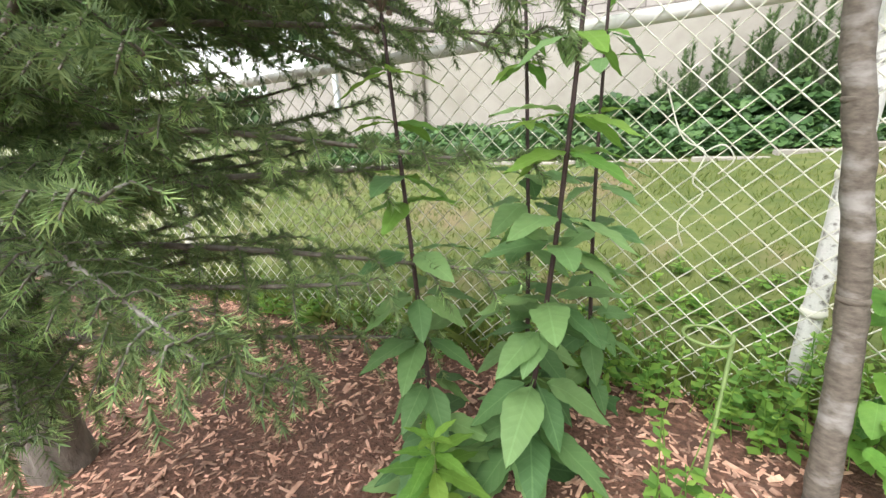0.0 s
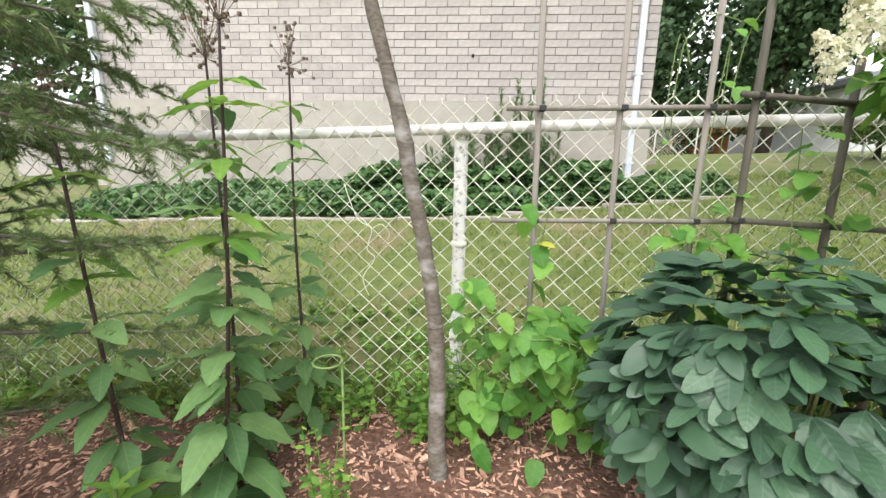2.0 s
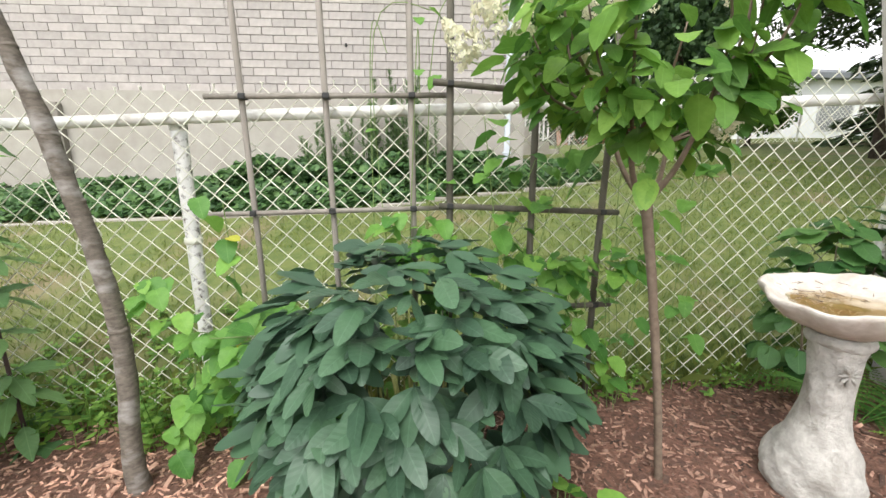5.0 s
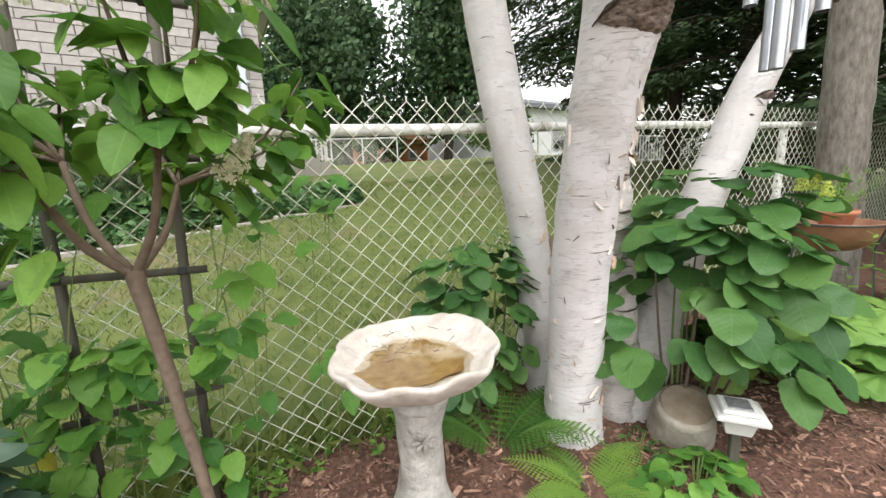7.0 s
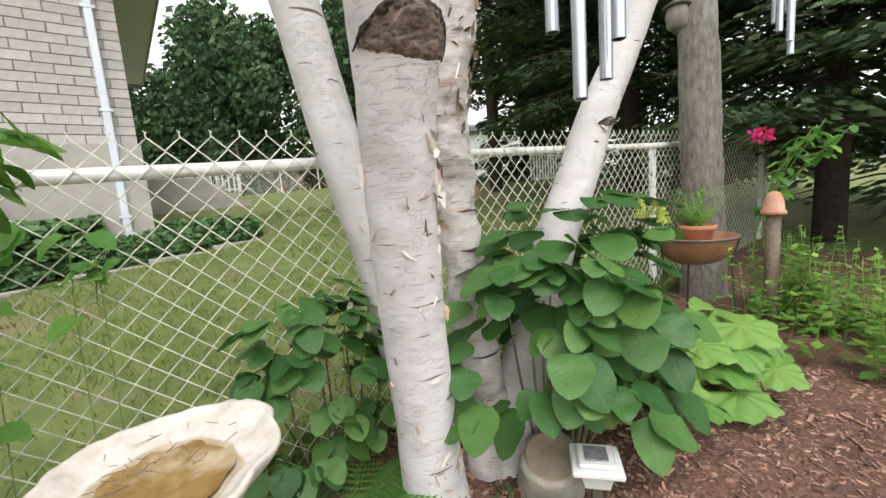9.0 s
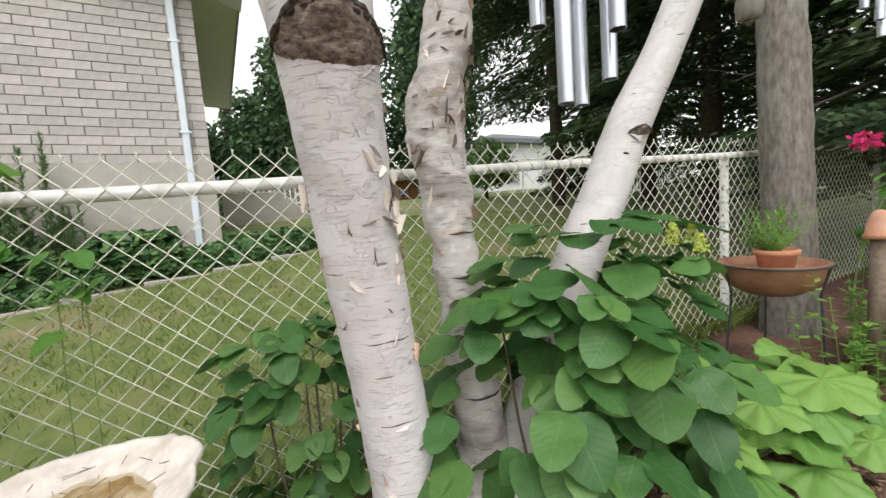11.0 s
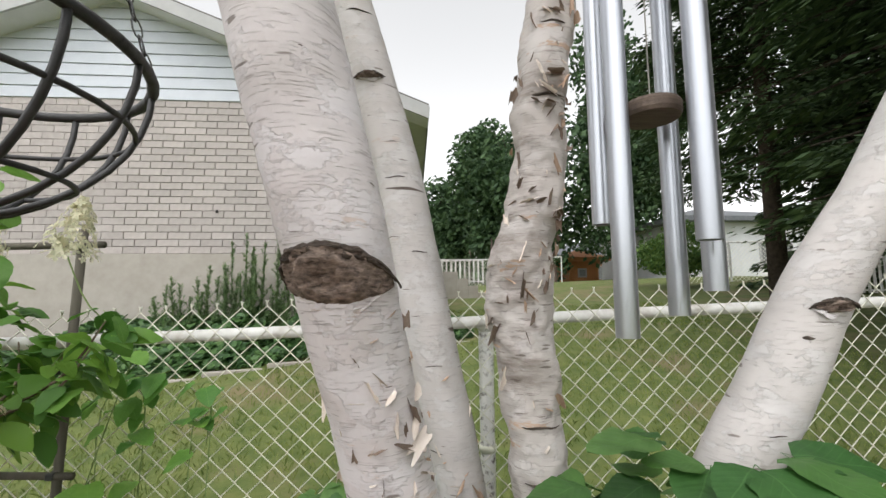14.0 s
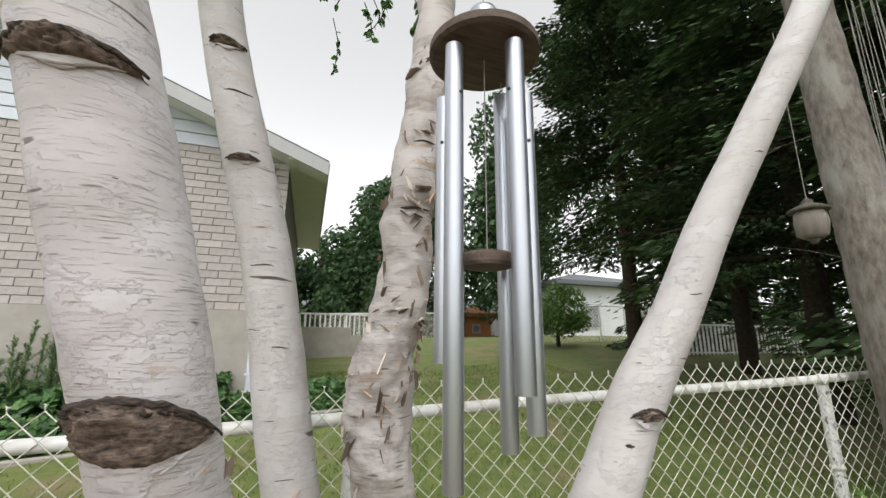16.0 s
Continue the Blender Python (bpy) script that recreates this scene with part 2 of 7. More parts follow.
def birch_bark(name, tint=(0.80, 0.765, 0.76), worn=0.5, mottle=0.5, dark=(0.42, 0.39, 0.37), fleck=0.75):
    """Chalky white bark: sheets that have come off in steps, fine cross scratches, dark dashes, buff patches."""
    m = bpy.data.materials.new(name)
    n, l, s = nodes_of(m)
    v1 = coords(n, l, (1, 1, 1))
    v3 = coords(n, l, (3, 3, 11))
    cloud = noise_tex(n, l, v1, 7, 6)
    col = mixed(n, l, cloud, tint, tuple(c * 0.86 for c in tint))
    # sheets with sharp ragged borders, one shade against the next
    sheet = ramp(n, [(0.47, (0,)), (0.485, (1,))])
    l.new(noise_tex(n, l, coords(n, l, (7, 7, 13)), 1.0, 9, 0.72), sheet.inputs[0])
    col = mixed(n, l, mixed(n, l, 0.55, (0, 0, 0), sheet.outputs[0]), col, tuple(c * k for c, k in zip(tint, (0.85, 0.82, 0.80))))
    grey = ramp(n, [(0.50, (0,)), (0.70, (1,))])
    l.new(noise_tex(n, l, v3, 0.8, 8, 0.7), grey.inputs[0])
    col = mixed(n, l, mixed(n, l, mottle, (0, 0, 0), grey.outputs[0]), col, dark)
    buff = ramp(n, [(0.63, (0,)), (0.65, (1,))])
    l.new(noise_tex(n, l, v3, 1.3, 7, 0.68), buff.inputs[0])
    col = mixed(n, l, mixed(n, l, worn, (0, 0, 0), buff.outputs[0]), col, (0.52, 0.36, 0.26))
    # hair-thin cross scratches, gathered in patches
    hair = ramp(n, [(0.56, (0,)), (0.66, (1,))])
    l.new(noise_tex(n, l, coords(n, l, (22, 22, 330)), 1.0, 4, 0.6), hair.inputs[0])
    patch = ramp(n, [(0.36, (0.12,)), (0.62, (1,))])
    l.new(noise_tex(n, l, v1, 8.5, 5), patch.inputs[0])
    scratch = mixed(n, l, patch.outputs[0], (0, 0, 0), hair.outputs[0])
    col = mixed(n, l, mixed(n, l, fleck, (0, 0, 0), scratch), col, tuple(c * k for c, k in zip(tint, (0.42, 0.38, 0.36))))
    # lenticels: short dark dashes
    dash = ramp(n, [(0.70, (0,)), (0.74, (1,))])
    l.new(noise_tex(n, l, coords(n, l, (14, 14, 95)), 1.0, 2, 0.4), dash.inputs[0])
    col = mixed(n, l, mixed(n, l, 0.8, (0, 0, 0), dash.outputs[0]), col, (0.16, 0.13, 0.11))
    marks = ramp(n, [(0.70, (0,)), (0.745, (1,))])
    l.new(noise_tex(n, l, coords(n, l, (5, 5, 42)), 0.9, 3, 0.5), marks.inputs[0])
    col = mixed(n, l, marks.outputs[0], col, (0.12, 0.095, 0.08))
    l.new(col, s.inputs["Base Color"])
    s.inputs["Roughness"].default_value = 0.72
    s.inputs["Specular IOR Level"].default_value = 0.25
    h = mixed(n, l, 0.5, hair.outputs[0], noise_tex(n, l, v1, 90.0, 8, 0.7))
    h = mixed(n, l, 0.45, h, sheet.outputs[0])
    bumped(n, l, s, h, 0.7, 0.004)
    return m


BIRCH = birch_bark("birch_bark", (0.79, 0.755, 0.77), 0.45, 0.5)
BIRCH_SMOOTH = birch_bark("smooth_birch_bark", (0.66, 0.635, 0.625), 0.25, 0.45, (0.42, 0.39, 0.37), 0.35)
BIRCH_ROUGH = birch_bark("peeling_birch_bark", (0.62, 0.58, 0.56), 0.85, 1.0, (0.16, 0.125, 0.10), 0.9)
CURL = plain("curled_bark", (0.62, 0.50, 0.41), (0.78, 0.74, 0.69), 30, 0.75, per="object", vary=0.2, stretch=(1, 1, 4))
BUFFCURL = plain("buff_bark_curl", (0.40, 0.25, 0.16), (0.60, 0.46, 0.36), 30, 0.8, per="object", vary=0.25, stretch=(1, 1, 4))
DARKCURL = plain("brown_bark_curl", (0.10, 0.07, 0.05), (0.27, 0.20, 0.155), 30, 0.85, per="object", vary=0.3, stretch=(1, 1, 4))
SCAR = plain("branch_scar", (0.025, 0.018, 0.015), (0.12, 0.09, 0.07), 70, 0.9, bump=1.0, dist=0.012, stretch=(1, 1, 2.5))
GREYBARK = plain("grey_bark", (0.10, 0.085, 0.07), (0.26, 0.23, 0.20), 28, 0.9, bump=0.9, dist=0.01, stretch=(1.4, 1.4, 0.5), stain=(0.30, 0.29, 0.26))
YOUNGBARK = plain("young_bark", (0.085, 0.07, 0.055), (0.20, 0.17, 0.14), 45, 0.85, bump=0.6, dist=0.004, stretch=(1, 1, 2.2), stain=(0.33, 0.31, 0.29))
DARKBARK = plain("dark_bark", (0.035, 0.026, 0.02), (0.09, 0.065, 0.05), 20, 0.95, bump=0.9, dist=0.02)
WHITEPAINT = plain("white_paint", (0.78, 0.78, 0.76), (0.68, 0.67, 0.64), 30, 0.5, stain=(0.42, 0.38, 0.33), world_space=True, bump=0.2)
CHIPPED = plain("chipped_white_paint", (0.82, 0.82, 0.80), (0.70, 0.69, 0.67), 230, 0.5, stain=(0.10, 0.08, 0.07), world_space=True, bump=0.4)
WIRE = plain("coated_wire", (0.78, 0.77, 0.68), (0.62, 0.62, 0.52), 9, 0.5, world_space=True, bump=0.1)
BRICK = plain("pale_brick", (0.39, 0.35, 0.335), (0.48, 0.44, 0.42), 14, 0.9, per="object", vary=0.10, bump=0.4, dist=0.003)
BRICK_FAR = plain("pale_brick_far", (0.39, 0.35, 0.335), (0.48, 0.44, 0.42), 14, 0.9, per="island", vary=0.10, bump=0.4, dist=0.003)
MORTAR = plain("mortar", (0.16, 0.145, 0.13), (0.24, 0.22, 0.20), 40, 0.95)
CONCRETE = plain("parged_concrete", (0.36, 0.33, 0.29), (0.43, 0.40, 0.36), 6, 0.95, stain=(0.33, 0.30, 0.26), bump=0.3, world_space=True)
SIDING = plain("white_siding", (0.60, 0.635, 0.69), (0.55, 0.585, 0.64), 8, 0.55, world_space=True, bump=0.1)
FASCIA = plain("fascia_paint", (0.46, 0.46, 0.46), (0.40, 0.40, 0.40), 6, 0.6, world_space=True, bump=0.15)
SOFFIT = plain("soffit_paint", (0.70, 0.70, 0.70), (0.76, 0.76, 0.76), 6, 0.7, world_space=True, bump=0.1)
SPOUT = plain("spout_paint", (0.66, 0.70, 0.76), (0.60, 0.64, 0.70), 9, 0.45, world_space=True, bump=0.1)
SHINGLE = plain("roof_shingle", (0.09, 0.085, 0.08), (0.17, 0.16, 0.15), 30, 0.95, world_space=True)
MULCH = plain("bark_mulch_bed", (0.085, 0.04, 0.028), (0.24, 0.125, 0.086), 60, 0.95, world_space=True, bump=1.0, dist=0.02, stain=(0.11, 0.06, 0.045))
CHIP_DARK = plain("dark_wood_chip", (0.14, 0.068, 0.048), (0.36, 0.225, 0.165), 40, 0.9, per="island", vary=0.8, world_space=True, bump=0.5)
CHIP = plain("wood_chip", (0.33, 0.165, 0.115), (0.60, 0.385, 0.285), 40, 0.9, per="island", vary=0.75, world_space=True, stretch=(1, 1, 1), bump=0.5)
SOIL_GRASS = plain("lawn", (0.075, 0.115, 0.026), (0.165, 0.188, 0.055), 7.0, 0.95, world_space=True, bump=1.0, dist=0.02, stain=(0.20, 0.165, 0.085), fine=13)
BLADE = leafy("grass_blade", (0.13, 0.195, 0.04), (0.22, 0.265, 0.075), 0.45, 0.6, per="island", vary=0.3, vein=False)
STONE = plain("cast_stone", (0.50, 0.445, 0.39), (0.66, 0.61, 0.56), 35, 0.9, stain=(0.42, 0.36, 0.30), bump=0.8, dist=0.006)
PEDESTAL = plain("weathered_cast_stone", (0.36, 0.34, 0.31), (0.54, 0.52, 0.48), 40, 0.95, stain=(0.28, 0.26, 0.23), bump=1.0, dist=0.012)
ALGAE = plain("bowl_sediment", (0.24, 0.14, 0.045), (0.46, 0.33, 0.15), 40, 0.6, bump=0.5, stain=(0.66, 0.60, 0.52))
WATER = bpy.data.materials.new("shallow_water")
wtn, wtl, wts = nodes_of(WATER)
wts.inputs["Base Color"].default_value = (1, 1, 1, 1)
wts.inputs["Roughness"].default_value, wts.inputs["Metallic"].default_value = 0.03, 1.0
bumped(wtn, wtl, wts, noise_tex(wtn, wtl, coords(wtn, wtl, (1, 1, 1)), 25, 2), 0.05, 0.004)
wt_clear, wt_mix, wt_gloss = wtn.new("ShaderNodeBsdfTransparent"), wtn.new("ShaderNodeMixShader"), wtn.new("ShaderNodeFresnel")
wt_gloss.inputs["IOR"].default_value = 1.33
wt_clear.inputs["Color"].default_value = (0.95, 0.91, 0.80, 1)
for a, b in ((wt_gloss.outputs[0], wt_mix.inputs[0]), (wt_clear.outputs[0], wt_mix.inputs[1]), (wts.outputs[0], wt_mix.inputs[2]), (wt_mix.outputs[0], wtn["Material Output"].inputs["Surface"])):
    wtl.new(a, b)
TRELLIS = plain("weathered_stake", (0.19, 0.17, 0.145), (0.29, 0.26, 0.23), 30, 0.9, stretch=(1, 1, 0.15), bump=0.5)
TRELLIS_DARK = plain("dark_stake", (0.07, 0.065, 0.05), (0.13, 0.115, 0.09), 30, 0.9, stretch=(1, 1, 0.15), bump=0.5)
PIN = plain("black_fixing", (0.015, 0.015, 0.015), (0.03, 0.03, 0.03), 30, 0.6)
BLACKWIRE = plain("black_iron", (0.022, 0.022, 0.024), (0.05, 0.05, 0.05), 60, 0.55, bump=0.5)
ALU = plain("brushed_aluminium", (0.44, 0.46, 0.50), (0.54, 0.56, 0.60), 12, 0.33, 0.9, stretch=(1, 1, 0.05), bump=0.03)
WOODDISC = plain("stained_wood_disc", (0.07, 0.05, 0.04), (0.15, 0.11, 0.085), 18, 0.8, stretch=(1, 6, 6), bump=0.4)
CORD = plain("cord", (0.25, 0.24, 0.22), (0.35, 0.34, 0.3), 60, 0.9)
TERRA = plain("terracotta", (0.42, 0.17, 0.09), (0.52, 0.24, 0.14), 18, 0.85, stain=(0.50, 0.33, 0.25))
BRONZE = plain("bronze_pot", (0.22, 0.10, 0.06), (0.34, 0.17, 0.10), 14, 0.55)
LAMPWHITE = plain("white_plastic", (0.74, 0.74, 0.72), (0.66, 0.65, 0.62), 30, 0.45)
LAMPGREY = plain("solar_cell", (0.10, 0.11, 0.12), (0.28, 0.28, 0.27), 60, 0.25)
SCARWOOD = plain("scar_wood", (0.035, 0.024, 0.019), (0.33, 0.25, 0.205), 70, 0.9, bump=0.8, dist=0.006, stretch=(1, 1, 2.2))
STUMPCUT = plain("cut_wood", (0.20, 0.15, 0.10), (0.32, 0.26, 0.20), 20, 0.9, bump=0.6)
STUMPBARK = plain("stump_bark", (0.30, 0.26, 0.21), (0.46, 0.42, 0.36), 25, 0.9, bump=0.8, dist=0.01, stain=(0.17, 0.13, 0.1))

PEONY_TONES = (0.040, 0.088, 0.050), (0.068, 0.135, 0.075)
PEONY = leafy("peony_leaf", *PEONY_TONES, 0.2, 0.38, vary=0.35)
PEONY_DEEP = leafy("inner_peony_leaf", *PEONY_TONES, 0.2, 0.4, per="island", vary=0.35, vein=False)
ELDER = leafy("soft_green_leaf", (0.125, 0.25, 0.085), (0.19, 0.33, 0.125), 0.35, 0.6, vary=0.35)
ELDER_TOP = leafy("fresh_green_leaf", (0.17, 0.33, 0.05), (0.22, 0.40, 0.08), 0.45, 0.55, vary=0.2)
HYD_TONES = (0.10, 0.235, 0.035), (0.185, 0.355, 0.065)
HYDLEAF = leafy("panicle_leaf", *HYD_TONES, 0.45, 0.5, vary=0.45)
HYD_DEEP = leafy("inner_panicle_leaf", *HYD_TONES, 0.45, 0.5, per="island", vary=0.45, vein=False)
BUSH_TONES = (0.045, 0.125, 0.028), (0.085, 0.195, 0.048)
BUSHLEAF = leafy("bush_leaf", *BUSH_TONES, 0.28, 0.5, vary=0.38)
BUSH_DEEP = leafy("inner_bush_leaf", *BUSH_TONES, 0.28, 0.5, per="island", vary=0.38, vein=False)
VINE = leafy("vine_leaf", (0.10, 0.27, 0.045), (0.18, 0.37, 0.07), 0.42, 0.5, vary=0.4, hue=0.02)
YELLOWLEAF = leafy("yellowed_leaf", (0.50, 0.48, 0.05), (0.60, 0.60, 0.10), 0.4, 0.6)
RHUBARB = leafy("broad_crinkled_leaf", (0.16, 0.31, 0.065), (0.235, 0.41, 0.10), 0.35, 0.5, vary=0.25, vein=False)
TALLWEED = leafy("feathery_weed", (0.12, 0.20, 0.085), (0.20, 0.30, 0.13), 0.3, 0.6, per="island", vary=0.35, vein=False)
FERN = leafy("fern_frond", (0.07, 0.17, 0.03), (0.12, 0.25, 0.05), 0.35, 0.6, vary=0.25, vein=False)
FERN_PALE = leafy("pale_fern_frond", (0.17, 0.31, 0.05), (0.24, 0.40, 0.09), 0.4, 0.6, vary=0.2, vein=False)
NEEDLE = leafy("spruce_needle", (0.135, 0.20, 0.08), (0.22, 0.31, 0.13), 0.3, 0.6, per="island", vary=0.35, vein=False)
NEEDLE_TIP = leafy("young_spruce_needle", (0.30, 0.47, 0.17), (0.42, 0.58, 0.26), 0.3, 0.6, per="island", vary=0.3, vein=False)
DARKNEEDLE = leafy("cedar_foliage", (0.034, 0.068, 0.026), (0.08, 0.13, 0.05), 0.12, 0.7, per="island", vary=0.5, vein=False)
CROWN = leafy("maple_foliage", (0.035, 0.075, 0.03), (0.07, 0.13, 0.05), 0.2, 0.7, per="island", vary=0.5, vein=False)
CROWN_LIGHT = leafy("shrub_foliage", (0.09, 0.17, 0.04), (0.14, 0.24, 0.06), 0.3, 0.7, per="island", vary=0.4, vein=False)
IVY = leafy("ground_ivy", (0.045, 0.11, 0.035), (0.10, 0.20, 0.06), 0.2, 0.5, per="island", vary=0.5, vein=False)
WEED = leafy("weed_leaf", (0.15, 0.30, 0.05), (0.24, 0.42, 0.09), 0.4, 0.6, per="island", vary=0.35, vein=False)
PETAL = leafy("cream_petal", (0.70, 0.68, 0.48), (0.80, 0.78, 0.62), 0.35, 0.7, per="island", vary=0.12, vein=False)
PETAL_LIME = leafy("lime_petal", (0.55, 0.62, 0.10), (0.66, 0.72, 0.2), 0.35, 0.7, per="island", vary=0.15, vein=False)
PINK = leafy("pink_petal", (0.65, 0.03, 0.16), (0.75, 0.06, 0.25), 0.3, 0.6, per="island", vein=False)
STEM_DARK = plain("dark_stem", (0.035, 0.018, 0.022), (0.065, 0.036, 0.034), 40, 0.6)
STEM_DEEP = plain("deep_green_stem", (0.05, 0.085, 0.035), (0.09, 0.13, 0.05), 40, 0.6)
STEM_PEONY = plain("yellow_green_stem", (0.20, 0.22, 0.06), (0.30, 0.31, 0.11), 40, 0.6)
STEM_GREEN = plain("green_stem", (0.13, 0.20, 0.06), (0.20, 0.28, 0.09), 40, 0.6)
STEM_BROWN = plain("brown_stem", (0.12, 0.085, 0.06), (0.20, 0.15, 0.11), 50, 0.85, bump=0.6)

# ---- ground ----
def ground_sheet():
    g = Geo()
    xs = [-400, -120, -50, -30, -20] + [-14 + 0.5 * k for k in range(57)] + [20, 30, 50, 120, 400]
    ys = [-400, -100, -30, -12, -6, -3, -1, 0.05] + [0.05 + 0.4 * k for k in range(1, 40)] + [20, 30, 45, 70, 120, 400]
    for y in ys:
        for x in xs:
            soft = 0.012 * noise.noise((x * 1.3, y * 1.3, 0)) if y > 0.1 else -0.02
            g.v.append((x, y, G(x, y) + soft))
    w = len(xs)
    g.f = [(j * w + i, j * w + i + 1, (j + 1) * w + i + 1, (j + 1) * w + i) for j in range(len(ys) - 1) for i in range(w - 1)]
    return solo("ground", g.mesh("ground", SOIL_GRASS, True), "mown dry-green lawn rising away from the fence", "lawn", kind="structure")


def bed_height(x, y):
    return G(x) + 0.022 + 0.02 * noise.noise((x * 2.1, y * 2.1, 3)) + 0.008 * noise.noise((x * 14, y * 14, 5)) + 0.03 * max(0, 1 - math.hypot(x - 2.7, y + 0.5) / 0.7)


def mulch_bed():
    g = Geo()
    nx, ny = 150, 60
    for j in range(ny + 1):
        for i in range(nx + 1):
            x, y = -5 + 12.5 * i / nx, -4.6 + 4.62 * j / ny
            g.v.append((x, y, bed_height(x, y)))
    g.f = [(j * (nx + 1) + i, j * (nx + 1) + i + 1, (j + 1) * (nx + 1) + i + 1, (j + 1) * (nx + 1) + i) for j in range(ny) for i in range(nx)]
    return solo("mulch_bed", g.mesh("mulch_bed", MULCH, True), "garden bed covered with reddish bark mulch", "garden bed", kind="structure")


def chips():
    r = random.Random(11)
    dry, darker = Geo(), Geo()
    for k in range(46000):
        x = r.uniform(-3.2, 4.6)
        y = -2.2 * r.random() ** 1.1 + 0.0
        s = r.uniform(0.0035, 0.0105) * (1.7 if r.random() < 0.10 else 1)
        a, b, c = s * r.uniform(0.8, 2.4), s * r.uniform(0.25, 0.6), s * r.uniform(0.08, 0.2)
        m = pose(x, y, bed_height(x, y) + c, r.gauss(0, 14), r.gauss(0, 14), r.uniform(0, 360))
        k1 = r.uniform(0.5, 1)
        # lighter reddish chips below about x = 0.7, dark brown ones beyond
        g = dry if x < 0.7 + 0.5 * noise.noise((x, y * 1.5, 8)) + r.gauss(0, 0.35) else darker
        g.add([(-a, -b, -c), (a, -b * k1, -c), (a * k1, b, -c), (-a * k1, b * k1, -c), (-a, -b, c), (a, -b * k1, c), (a * k1, b, c), (-a * k1, b * k1, c)],
              [(4, 5, 6, 7), (0, 1, 5, 4), (1, 2, 6, 5), (2, 3, 7, 6), (3, 0, 4, 7)], m)
    solo("mulch_chips", dry.mesh("mulch_chips", CHIP), "loose reddish bark chips on the bed", "mulch", kind="stuff")
    solo("mulch_chips", darker.mesh("mulch_chips", CHIP_DARK), "loose dark brown bark chips on the bed", "mulch", kind="stuff")


def grass():
    r = random.Random(12)
    g = Geo()

    def blade(x, y, z, h, w):
        a = r.uniform(0, 6.283)
        dx, dy = math.cos(a) * w, math.sin(a) * w
        lx, ly = r.gauss(0, 0.45) * h, r.gauss(0, 0.45) * h
        n = len(g.v)
        g.v += [(x - dx, y - dy, z), (x + dx, y + dy, z), (x + lx * 0.4 + dx * 0.6, y + ly * 0.4 + dy * 0.6, z + h * 0.6), (x + lx, y + ly, z + h)]
        g.f += [(n, n + 1, n + 2), (n, n + 2, n + 3)]

    for k in range(90000):
        x, y = r.uniform(-4.5, 7.5), 0.04 + 6.5 * r.random() ** 1.7
        if noise.noise((x * 0.9, y * 0.9, 9)) > 0.25 and r.random() < 0.75:
            continue
        blade(x, y, G(x, y) - 0.005, r.uniform(0.02, 0.055), r.uniform(0.0015, 0.003) * (1 + y * 0.25))
    for k in range(5200):
        x = r.uniform(-4, 6)
        y = r.gauss(0.03, 0.05)
        blade(x, y, G(x) + 0.01, r.uniform(0.05, 0.2), 0.003)
    return solo("lawn_grass", g.mesh("lawn_grass", BLADE), "short patchy lawn grass with longer tufts under the fence", "grass", kind="stuff")


ground_sheet()
mulch_bed()


# ---- fence ----
def rail_z(x):
    return 1.2 + 0.035 * (x - 1)


